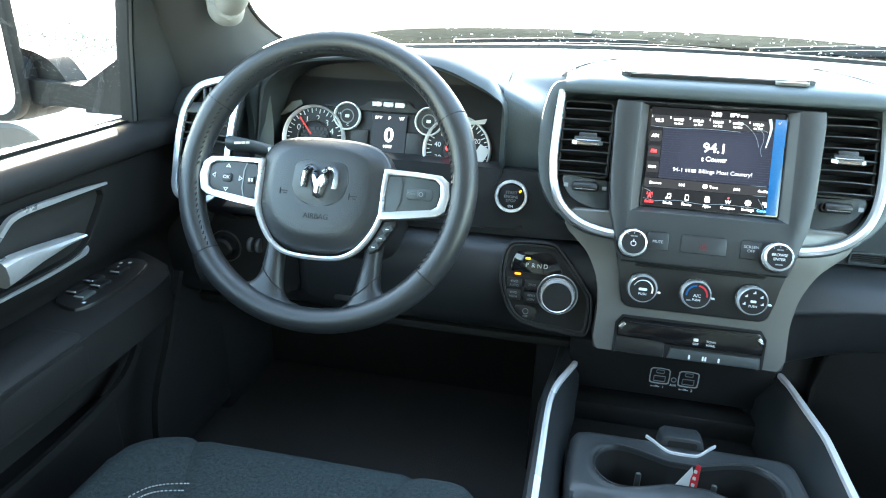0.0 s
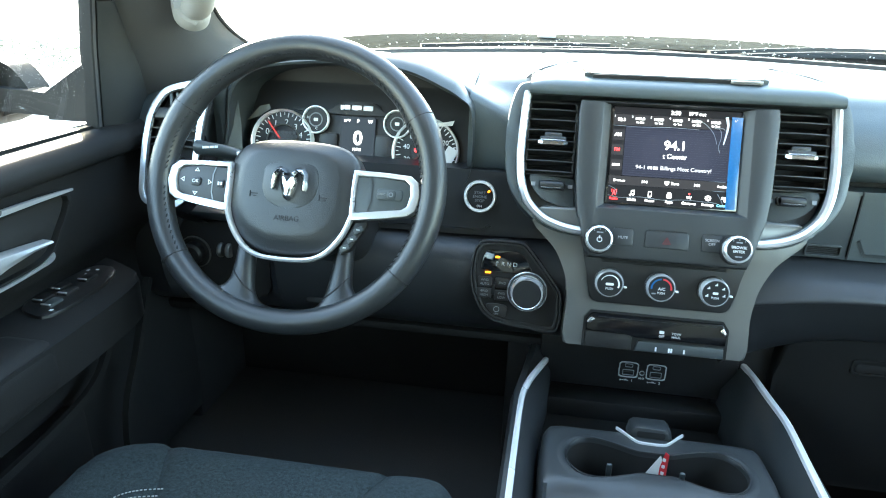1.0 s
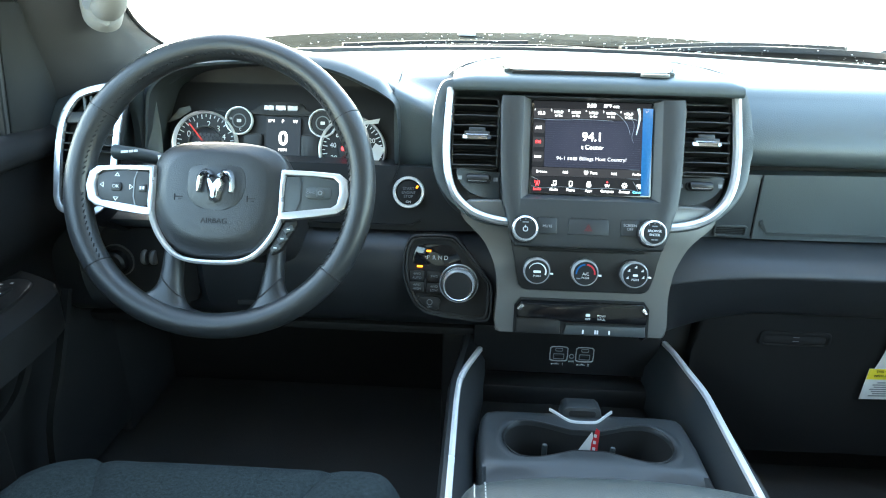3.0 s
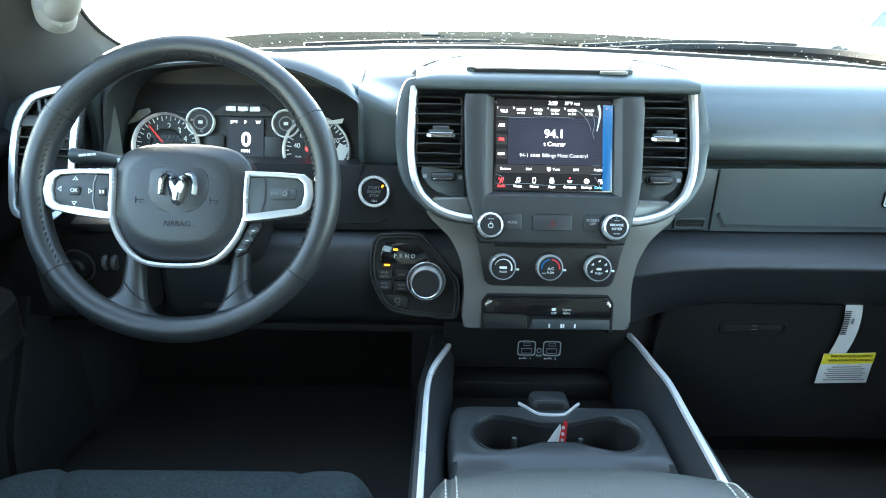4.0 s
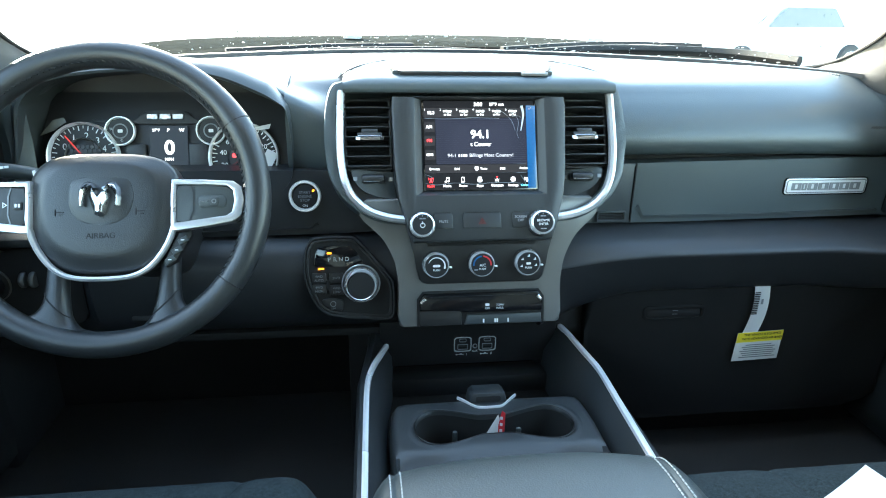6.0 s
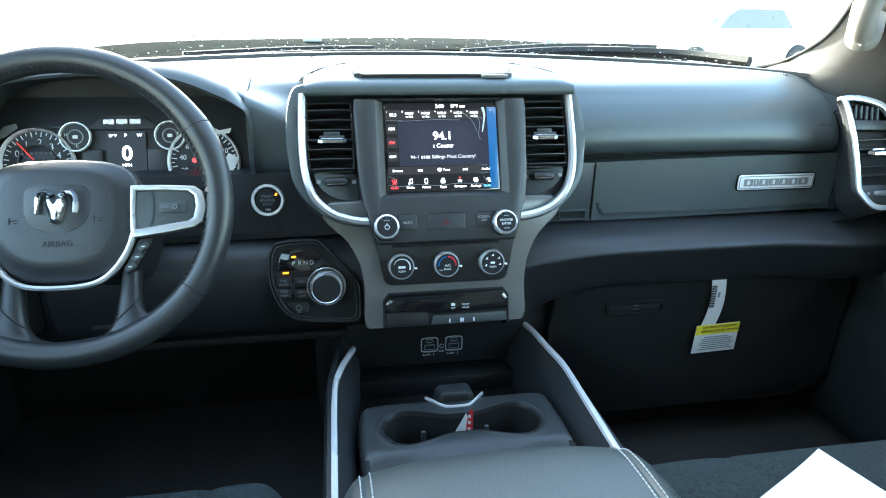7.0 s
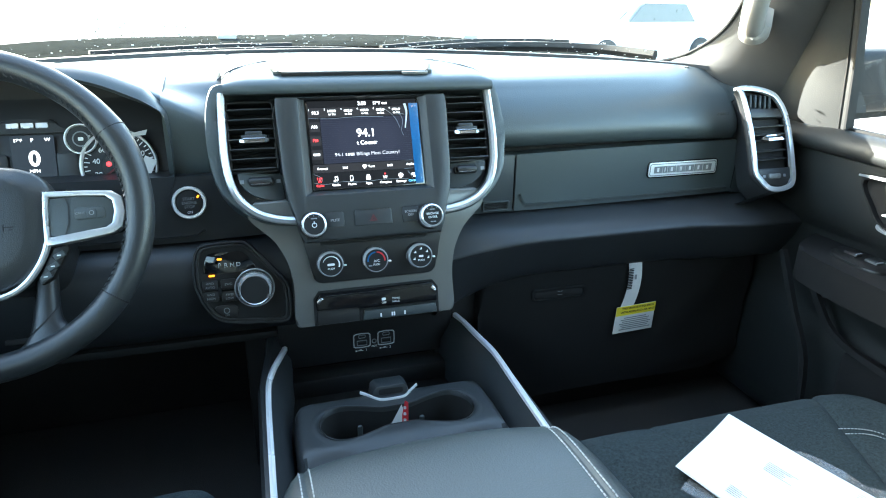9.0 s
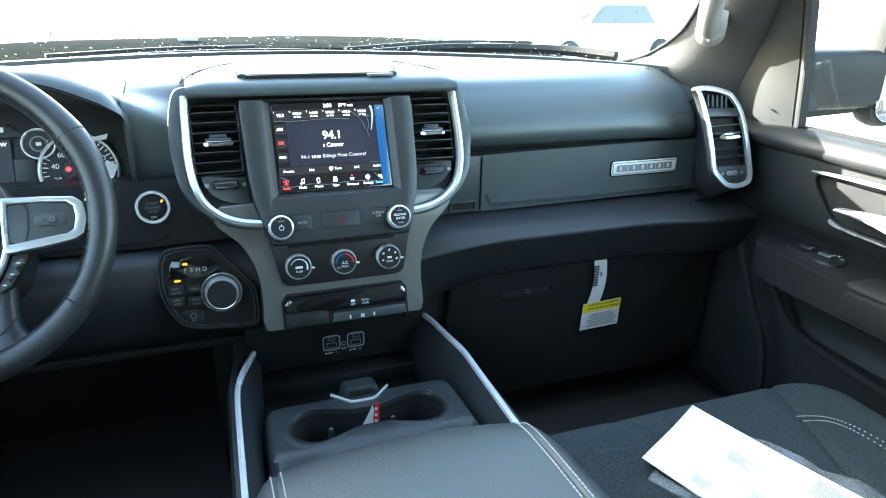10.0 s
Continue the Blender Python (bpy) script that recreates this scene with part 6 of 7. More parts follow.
    part("bin_step", box(-0.150, 0.150, 0.02, 0.07, 0.165, 0.205, 0.008), HARD, console)
    sp = part("socket_panel", prism([(-0.158, 0.345), (0.158, 0.345), (0.156, 0.222), (0.148, 0.214), (-0.148, 0.214), (-0.156, 0.222)], 0.03, 0.003, 0.050), HARD, console, "socket panel with two charging ports")
    for u, num in ((-0.011, "1"), (0.033, "2")):
        so = part("port_surround", frame_ring(smooth([(u - 0.012, 0.2400), (u - 0.0155, 0.2455), (u - 0.0155, 0.2600), (u - 0.0125, 0.2680), (u + 0.0125, 0.2680), (u + 0.0155, 0.2600), (u + 0.0155, 0.2455), (u + 0.012, 0.2400)], 2, True), smooth([(u - 0.0105, 0.2415), (u - 0.0138, 0.2460), (u - 0.0138, 0.2595), (u - 0.0113, 0.2667), (u + 0.0113, 0.2667), (u + 0.0138, 0.2595), (u + 0.0138, 0.2460), (u + 0.0105, 0.2415)], 2, True), 0.002, 0, 0.0488), PALEPRINT, sp, "pale outlined charging port")
        part("port", frame_ring(rrect(0.0185, 0.0105, 0.001, 2, u, 0.2490), rrect(0.0165, 0.0085, 0.001, 2, u, 0.2490), 0.002, 0, 0.0488), GREYPRINT, so)
        part("port", frame_ring(rrect(0.0130, 0.0065, 0.002, 3, u, 0.2620), rrect(0.0112, 0.0048, 0.002, 3, u, 0.2620), 0.002, 0, 0.0488), GREYPRINT, so)
        part("port_tongue", box(u - 0.007, u + 0.007, 0.0485, 0.0496, 0.2470, 0.2500), DARK, so)
        writing("number", num, 0.0062, WHITE, so, u + 0.0075, 0.2340, 0.0494)
        part("usb_mark", merged(box(u - 0.011, u + 0.002, 0.0490, 0.0496, 0.2336, 0.2342), box(u - 0.005, u - 0.001, 0.0490, 0.0496, 0.2352, 0.2358), prism(circle(0.0013, 10, u - 0.011, 0.2339), 0.0006, 0, 0.0490)), WHITE, so)
    part("aux_jack", lathe([(0.0028, 0.0), (0.0044, -0.001), (0.0044, 0.001)], 20), GREYPRINT, sp, at=pose(0.0110, 0.0495, 0.2500))
    writing("lettering", "AUX", 0.0048, WHITE, sp, 0.0110, 0.2400, 0.0494)


build_console()

# ---- armrest ----
armrest = thing("console_armrest", "grey vinyl console armrest with white double stitching", "armrest", pose(-0.009, 0, 0))


def arm_front(x):
    a = abs(x)
    return -0.362 - 0.020 * (a / 0.15) ** 2.5 - 0.045 * max(0.0, (a - 0.145) / 0.035) ** 2


def build_armrest():
    def sec(x):
        yf = arm_front(x)
        drop = 0.055 * max(0.0, (abs(x) - 0.148) / 0.050) ** 2.2
        groove = 0.0022 * math.exp(-((abs(x) - 0.1435) / 0.0028) ** 2)
        line = [(yf - 0.02, 0.27), (yf - 0.004, 0.280), (yf, 0.300), (yf - 0.001, 0.325), (yf - 0.005, 0.342), (yf - 0.014, 0.355), (yf - 0.034, 0.365), (yf - 0.075, 0.371), (yf - 0.16, 0.3745), (-0.66, 0.375), (-0.84, 0.372), (-0.86, 0.35)]
        return [(x, y, max(0.272, z - groove - drop * min(1, (z - 0.26) / 0.09))) for y, z in smooth(line, 4)]
    xs = sorted(set([-0.196 + 0.392 * k / 60 for k in range(61)] + [s * (0.1435 + d) for s in (-1, 1) for d in (-0.006, -0.003, -0.0015, 0, 0.0015, 0.003, 0.006)]))
    part("lid", loft([sec(x) for x in xs]), VINYL, armrest, "padded grey vinyl lid")
    part("base", box(-0.185, 0.185, -0.86, -0.40, 0.0, 0.275, 0.01), HARD, armrest)
    for s in (-1, 1):
        for off in (-0.0055, 0.0055):
            x = s * 0.1435 + off
            line = sec(x)
            bms = []
            pts = [Vector(p) for p in line]
            step, left = 0.0062, 0.0
            for a, b in zip(pts, pts[1:]):
                d = (b - a).length
                t = left
                while t < d:
                    p = a + (b - a) * (t / d)
                    dirn = (b - a).normalized()
                    m = Matrix.Translation(p + Vector((0, 0, 0.0006)) + Vector((0, 0.0004, 0))) @ dirn.to_track_quat("Y", "Z").to_matrix().to_4x4()
                    if -0.80 < p.y and p.z > 0.285:
                        bms.append(moved(box(-0.0007, 0.0007, -0.0021, 0.0021, -0.0005, 0.0005), m))
                    t += step
                left = t - d
            tagged(part("stitching", merged(*bms), THREAD, armrest, "white thread stitching"), kind="stuff")


build_armrest()


# ---- seats ----
def front_seat(name, cx, y0):
    seat = thing(name, "charcoal cloth seat cushion with stitched side bolsters", "seat", pose(cx, y0 - 0.008, -0.010))

    side = 1 if cx > 0 else -1

    def seam_x(y):
        return 0.150 - 0.085 * min(1.0, max(0.0, -y) / 0.22)

    def patch(x0f, x1f, material, nm, label):
        rows = []
        ys = [0.0, -0.004, -0.012, -0.026, -0.05, -0.085, -0.12, -0.16, -0.21, -0.27, -0.36, -0.46, -0.55]
        for j in range(19):
            t = j / 18
            col = []
            for y in ys:
                x = x0f(y) + (x1f(y) - x0f(y)) * t
                a = max(0.0, x * side) / 0.245
                bow = 0.008 * a ** 2 + 0.085 * max(0, a - 0.60) ** 2 / 0.16
                z = 0.296 + (0.008 if x * side > 0 else 0.002) * math.exp(-((abs(x) - 0.20) / 0.045) ** 2) - 0.070 * max(0, (a - 0.84) / 0.16) ** 2
                z -= 0.0055 * math.exp(-((abs(x) - seam_x(y)) / 0.005) ** 2)
                d = min(1.0, -y / 0.05)
                z -= 0.045 * (1 - math.sqrt(max(0, 1 - (1 - d) ** 2)))
                ai = max(0.0, x if side < 0 else 0.0) / 0.255
                bow += 0.05 * max(0, ai - 0.72) ** 2 / 0.0784
                z -= 0.060 * max(0, (ai - 0.80) / 0.20) ** 2
                col.append((x, y - bow, z))
            x = x0f(0) + (x1f(0) - x0f(0)) * t
            a = max(0.0, x * side) / 0.245
            bow = 0.008 * a ** 2 + 0.085 * max(0, a - 0.60) ** 2 / 0.16
            bow += 0.05 * max(0, max(0.0, x if side < 0 else 0.0) / 0.255 - 0.72) ** 2 / 0.0784
            rows.append([(x, -0.03 - bow, 0.10), (x, 0.0 - bow, 0.17), (x, 0.003 - bow, 0.22)] + col)
        return part(nm, loft(rows), material, seat, label)

    patch(lambda y: -seam_x(y), seam_x, CLOTH, "cushion", "charcoal cloth centre")
    for s in (-1, 1):
        b = patch((lambda y: seam_x(y)) if s > 0 else (lambda y: -0.255), (lambda y: 0.255) if s > 0 else (lambda y: -seam_x(y)), CLOTH, "bolster", "cloth side bolster")
        if s * cx < 0:
            continue
        bms = []
        for off in (0.0, 0.0115):
            pts = smooth([(s * 0.100, -0.078 - off), (s * 0.125, -0.086 - off), (s * 0.143 - s * off * 0.3, -0.100 - off), (s * 0.155 - s * off * 0.6, -0.128 - off), (s * 0.161 - s * off * 0.8, -0.171 - off)], 6)
            for k in range(0, len(pts) - 1):
                (xa, ya), (xb, yb) = pts[k], pts[k + 1]
                p = Vector(((xa + xb) / 2, (ya + yb) / 2, 0))
                a = abs(p.x) / 0.245
                z = 0.296 + 0.008 * math.exp(-((abs(p.x) - 0.20) / 0.045) ** 2) - 0.070 * max(0, (a - 0.84) / 0.16) ** 2
                ang = math.degrees(math.atan2(yb - ya, xb - xa))
                bms.append(moved(box(-0.0013, 0.0013, -0.0004, 0.0004, -0.0005, 0.0006), pose(p.x, p.y - 0.026, z + 0.0012, 0, 0, ang)))
        tagged(part("stitching", merged(*bms), THREAD, b, "white double stitching"), kind="stuff")
    secs = []
    for z, y, d, w in ((0.30, -0.545, 0.10, 0.22), (0.40, -0.58, 0.12, 0.235), (0.60, -0.625, 0.12, 0.24), (0.80, -0.675, 0.11, 0.225), (0.92, -0.70, 0.09, 0.19)):
        secs.append([(u, y - d / 2 + v, z) for u, v in rrect(2 * w, d, 0.045, 5)])
    part("backrest", moved(loft(secs, closed=True), Matrix.Translation((0, -0.05, 0))), CLOTH, seat, "cloth backrest")
    part("seat_base", box(-0.22, 0.22, -0.53, -0.06, 0.010, 0.20, 0.02), DARK, seat)
    return seat


front_seat("driver_seat", -0.475, -0.268)
front_seat("passenger_seat", 0.465, -0.312)

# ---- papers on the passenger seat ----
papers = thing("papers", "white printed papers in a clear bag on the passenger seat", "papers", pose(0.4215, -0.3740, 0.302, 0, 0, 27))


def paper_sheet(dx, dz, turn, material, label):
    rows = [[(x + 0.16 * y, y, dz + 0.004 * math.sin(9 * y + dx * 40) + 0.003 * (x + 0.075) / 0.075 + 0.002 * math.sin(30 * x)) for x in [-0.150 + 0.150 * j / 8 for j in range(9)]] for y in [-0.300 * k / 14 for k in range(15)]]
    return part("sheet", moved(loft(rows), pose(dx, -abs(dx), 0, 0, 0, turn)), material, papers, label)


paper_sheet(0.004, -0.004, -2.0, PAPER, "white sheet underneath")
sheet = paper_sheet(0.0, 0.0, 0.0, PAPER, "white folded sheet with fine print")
prng = random.Random(9)
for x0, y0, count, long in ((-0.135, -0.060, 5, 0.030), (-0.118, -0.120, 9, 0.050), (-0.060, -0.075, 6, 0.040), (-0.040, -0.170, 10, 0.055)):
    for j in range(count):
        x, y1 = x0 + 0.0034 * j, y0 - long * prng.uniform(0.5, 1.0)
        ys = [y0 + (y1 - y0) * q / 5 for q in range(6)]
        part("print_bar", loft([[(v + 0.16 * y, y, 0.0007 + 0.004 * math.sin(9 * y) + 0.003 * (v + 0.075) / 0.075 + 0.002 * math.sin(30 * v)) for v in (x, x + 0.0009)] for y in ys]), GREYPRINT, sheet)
rows = [[(-0.172 + x, -0.020 - y, -0.010 + 0.008 * noise.noise(Vector((x * 26, y * 26, 0))) + 0.004 * noise.noise(Vector((x * 70, y * 70, 3)))) for x in [0.175 * j / 20 for j in range(21)]] for y in [0.30 * j / 24 for j in range(25)]]
part("clear_bag", loft(rows), BAG, papers, "crumpled clear plastic bag")

# ---- tag hanging from the glovebox ----
tag = thing("airbag_tag", "white and yellow airbag warning tag hanging from the glovebox", "tag", pose(0.5165, 0.0285, 0.365))
strip = [[(x + 0.004 * math.sin(3.0 * k / 10) - 0.008 * (k / 10) ** 2 + 0.006, -0.004 * math.sin(2.5 * k / 10), -0.100 * k / 10) for x in (-0.0145, 0.0145)] for k in range(11)]
st = part("strap", loft(strip), PAPER, tag, "white paper strap with a barcode")
part("barcode", merged(*[box(-0.008, 0.002, -0.0062, -0.0052, -0.060 + 0.0035 * k, -0.0583 + 0.0035 * k) for k in range(13)]), HARD, st)
bars([0.004], 0.010, GREYPRINT, st, "print_bar", 0.008, -0.035, -0.0060)
card = part("card", prism([(-0.0255, -0.0975), (0.0620, -0.0940), (0.0605, -0.1530), (-0.0285, -0.1560)], 0.001, 0.0003, -0.0060), PAPER, tag, "white card with a yellow head")
part("yellow_band", prism([(-0.0255, -0.0975), (0.0620, -0.0940), (0.0615, -0.1140), (-0.0265, -0.1170)], 0.0008, 0, -0.0068), YELLOW, card)
writing("lettering", "THIS VEHICLE IS EQUIPPED", 0.0060, HARD, card, 0.018, -0.1010, -0.0074, at=pose(0, 0, 0, 0, -2.0, 0))
writing("lettering", "WITH ADVANCED AIR BAGS", 0.0060, HARD, card, 0.018, -0.1090, -0.0074, at=pose(0, 0, 0, 0, -2.0, 0))
for k in range(7):
    bars([0.070 - 0.02 * (k == 0) - 0.006 * (k % 3)], 0.0016, GREYPRINT, card, "print_bar", 0.014, -0.1225 - 0.0042 * k, -0.0066, at=pose(0, 0, 0, 0, -2.0, 0))

# ---- slip in the cup holder ----
slip = thing("paper_slip", "small red and white paper slip in the cup holder", "paper slip", pose(-0.002, -0.200, 0.246))
part("white_face", prism([(-0.014, 0.0), (0.008, 0.0), (0.006, 0.030), (0.004, 0.036)], 0.0006, 0, 0), PAPER, slip)
part("red_face", moved(prism([(0.0, 0.0), (0.012, 0.0), (0.012, 0.040), (0.007, 0.043)], 0.0006, 0, 0), pose(0.002, 0.001, 0, 0, 0, -20)), RED, slip)
for k in range(3):
    part("white_spot", moved(prism(rrect(0.004, 0.005, 0.001, 2, 0.007, 0.010 + 0.0105 * k), 0.0004, 0, -0.0006), pose(0.002, 0.001, 0, 0, 0, -20)), PAPER, slip)


# ---- doors ----
def front_door(s, name, label):
    door = thing(name, label, "door", pose(0, 0, 0))

    def put(nm, bm, material, parent=door, label=""):
        return part(nm, bm if s > 0 else mirror_x(bm), material, parent, label)

    ys = [0.10, 0.02, -0.1, -0.25, -0.45, -0.7, -0.95, -1.16]
    belt = smooth([(0.805, 0.585), (0.797, 0.587), (0.787, 0.594), (0.786, 0.608), (0.795, 0.621), (0.808, 0.6275), (0.824, 0.628), (0.833, 0.622)], 3)
    # the sunlit trim copy goes on the passenger side only
    put("belt_pad", loft([[(x, y, z) for x, z in belt] for y in ys]), DOORMAT if s < 0 else DOORSUN, door, "padded belt line under the window")
    low = smooth([(0.830, 0.602), (0.815, 0.592), (0.805, 0.587), (0.8035, 0.57), (0.804, 0.50), (0.812, 0.465), (0.828, 0.44), (0.834, 0.40), (0.834, 0.30), (0.820, 0.255), (0.816, 0.20), (0.816, 0.04), (0.86, 0.03)], 3)
    put("panel", loft([[(x, y, z) for x, z in low] for y in ys]), DOORMAT if s < 0 else DOORSUN, door, "moulded door panel")
    put("outer_skin", box(0.872, 0.90, -1.165, 0.64, -0.10, 0.618, 0.01), BODY, door)
    # window frame, sail panel and seal
    f = 0.0 if s > 0 else 0.033
    put("sail_panel", loft([[(0.820, 0.075, 0.624), (0.803, -0.03 + f / 2, 0.627), (0.818, -0.092 + f, 0.628)], [(0.803, 0.034, 0.70), (0.798, -0.03 + f / 2, 0.70), (0.812, -0.088 + f, 0.70)], [(0.793, -0.020, 0.80), (0.790, -0.05 + f / 2, 0.80), (0.803, -0.082 + f, 0.80)], [(0.780, -0.075, 0.90), (0.780, -0.078 + f / 2, 0.90), (0.790, -0.082 + f, 0.90)]]), SAIL, door, "triangular trim ahead of the window")
    # passenger frame coloured darker than the driver's to offset the sun on it
    put("window_frame", sweep([(0.826, -0.093 + f, 0.622), (0.818, -0.088 + f, 0.74), (0.806, -0.084 + f, 0.84), (0.785, -0.13, 0.95), (0.765, -0.26, 1.06), (0.750, -0.42, 1.12), (0.745, -0.75, 1.135), (0.745, -1.15, 1.12)], [(-0.010, -0.008), (0.010, -0.008), (0.010, 0.008), (-0.010, 0.008)], up=(1, 0, 0)), TRIM if s < 0 else SAIL, door, "grey window frame")
    put("glass_run", sweep([(0.824, -0.1045 + f, 0.624), (0.816, -0.0995 + f, 0.74), (0.804, -0.0955 + f, 0.84)], [(-0.002, -0.010), (0.002, -0.010), (0.002, 0.008), (-0.002, 0.008)], up=(1, 0, 0)), RUBBER, door)
    put("frame_groove", sweep([(0.8172, -0.0890 + f, 0.626), (0.8092, -0.0840 + f, 0.74), (0.7972, -0.0800 + f, 0.84)], [(-0.0012, -0.0012), (0.0012, -0.0012), (0.0012, 0.0012), (-0.0012, 0.0012)], up=(1, 0, 0)), RUBBER, door)
    put("window_seal", sweep([(0.828, 0.02, 0.628), (0.828, -0.5, 0.6295), (0.828, -1.15, 0.629)], [(-0.006, -0.004), (0.006, -0.004), (0.006, 0.004), (-0.006, 0.004)]), RUBBER, door)
    p = put("window_pane", loft([[(0.834, -0.095 + f, 0.612), (0.834, -1.15, 0.612)], [(0.802, -0.092 + f, 0.85), (0.802, -1.15, 0.85)], [(0.757, -0.40, 1.12), (0.757, -1.15, 1.12)]]), PANE, door, "dusty clear pane")
    p.visible_shadow = False
    # armrest and switches
    plan = smooth([(0.845, -0.075), (0.790, -0.100), (0.745, -0.130), (0.728, -0.175), (0.722, -0.26), (0.722, -0.40), (0.728, -0.80), (0.845, -0.85)], 4)
    bm = prism([(x, y) for x, y in plan], 0.055, 0.022, 0, 5)
    arm = put("armrest", moved(bm, Matrix(((1, 0, 0, 0), (0, 0, 1, 0), (0, -1, 0, 0.430), (0, 0, 0, 1)))), DOORMAT, door, "door armrest with the window switches")
    put("arm_pad", box(0.720, 0.800, -0.85, -0.320, 0.365, 0.437, 0.020, 4), DOORMAT, arm, "padded arm support")
    plate = smooth([(0.768, -0.175), (0.810, -0.155), (0.822, -0.19), (0.822, -0.245), (0.790, -0.272), (0.765, -0.268), (0.757, -0.23)], 3, True) if s > 0 else smooth([(0.782, -0.128), (0.820, -0.120), (0.828, -0.16), (0.828, -0.250), (0.800, -0.275), (0.772, -0.272), (0.765, -0.20)], 3, True)
    m4 = Matrix(((1, 0, 0, 0), (0, 0, 1, 0), (0, -1, 0, 0.4345), (0, 0, 0, 1)))
    sw = put("switch_plate", moved(prism(plate, 0.008, 0.002, 0), m4), HARD, arm)
    keys = [(0.795, -0.235), (0.795, -0.195)] if s > 0 else [(0.792, -0.245), (0.812, -0.235), (0.796, -0.210), (0.814, -0.200), (0.800, -0.165)]
    for n, (x, y) in enumerate(keys):
        k = put("window_switch", box(x - 0.008, x + 0.008, y - 0.013, y + 0.013, 0.432, 0.4385, 0.003), HARD if n else SOFT, sw)
        put("switch_mark", box(x - 0.007, x + 0.007, y - 0.0125, y - 0.0095, 0.4378, 0.4392, 0.0005, 1), SILVER, k)
    for x, y in ([(0.803, -0.258), (0.812, -0.245)] if s > 0 else [(0.812, -0.152), (0.818, -0.140), (0.806, -0.135), (0.780, -0.262)]):
        put("small_mark", box(x - 0.002, x + 0.002, y - 0.002, y + 0.002, 0.4342, 0.4350), WHITE, sw)
    # handle: dark recess, chrome strips and the pull lever
    m2 = Matrix(((0, 1, 0, 0), (1, 0, 0, 0), (0, 0, 1, 0), (0, 0, 0, 1)))
    rec = smooth([(-0.180, 0.568), (-0.27, 0.572), (-0.36, 0.570), (-0.42, 0.545), (-0.43, 0.51), (-0.40, 0.492), (-0.30, 0.487), (-0.235, 0.492), (-0.205, 0.520)], 4, True)
    hd = put("handle_recess", moved(prism(rec, 0.008, 0.002, 0.7995), m2), DARK, door, "recess behind the pull handle")
    put("recess_wall", moved(frame_ring([(u * 1.0 - 0.0, w) for u, w in rec], [(u * 0.96 - 0.0125, 0.53 + (w - 0.53) * 0.86) for u, w in rec], 0.012, 0.002, 0.790), m2), DOORMAT, hd)
    put("upper_strip", sweep(smooth([(0.790, -0.174, 0.5690), (0.787, -0.21, 0.5720), (0.786, -0.27, 0.5745), (0.786, -0.325, 0.5740), (0.785, -0.350, 0.563), (0.783, -0.385, 0.535)], 4), [(-0.003, -0.0030), (0.003, -0.0030), (0.003, 0.0030), (-0.003, 0.0030)], scales=[0.5 + min(0.5, 0.06 * k) for k in range(21)]), SILVER, hd, "satin silver upper strip")
    put("lower_strip", sweep(smooth([(0.792, -0.226, 0.4975), (0.789, -0.245, 0.4910), (0.788, -0.30, 0.4880), (0.788, -0.40, 0.4880)], 4), [(-0.002, -0.0022), (0.002, -0.0022), (0.002, 0.0022), (-0.002, 0.0022)], scales=[1.0, 1.5, 1.6, 1.4, 1.1] + [0.8] * 8), SILVER, hd, "thin silver lower strip")
    put("pull_lever", loft([[(0.780 + e, y, z0 + (z1 - z0) * q) for e, q in ((0, 0), (-0.006, 0.15), (-0.008, 0.5), (-0.006, 0.85), (0, 1), (0.008, 1), (0.008, 0))] for y, z0, z1 in ((-0.243, 0.519, 0.5235), (-0.275, 0.518, 0.5275), (-0.315, 0.512, 0.532), (-0.345, 0.505, 0.534), (-0.365, 0.502, 0.533))], closed=True), SILVER, hd, "satin silver inside door handle")
    # rims of the map pocket and the sill
    put("pocket_rim", sweep(smooth([(0.800, -0.095, 0.395), (0.795, -0.15, 0.33), (0.792, -0.205, 0.283), (0.790, -0.30, 0.268), (0.790, -0.45, 0.262), (0.790, -0.80, 0.262)], 4), [(-0.006, -0.005), (0.006, -0.005), (0.004, 0.005), (-0.004, 0.005)]), DOORMAT, door)
    put("map_pocket", box(0.794, 0.835, -0.82, -0.22, 0.05, 0.262, 0.012), DOORMAT, door)
    put("sill_seal", sweep(smooth([(0.770, -0.075, 0.40), (0.768, -0.13, 0.30), (0.768, -0.175, 0.22), (0.768, -0.19, 0.10)], 4), [(-0.005, -0.005), (0.005, -0.005), (0.005, 0.005), (-0.005, 0.005)]), RUBBER, door)
    return door


front_door(-1, "driver_door", "black moulded driver door with a chrome handle")
front_door(1, "passenger_door", "dark moulded passenger door, its belt line in the sun")


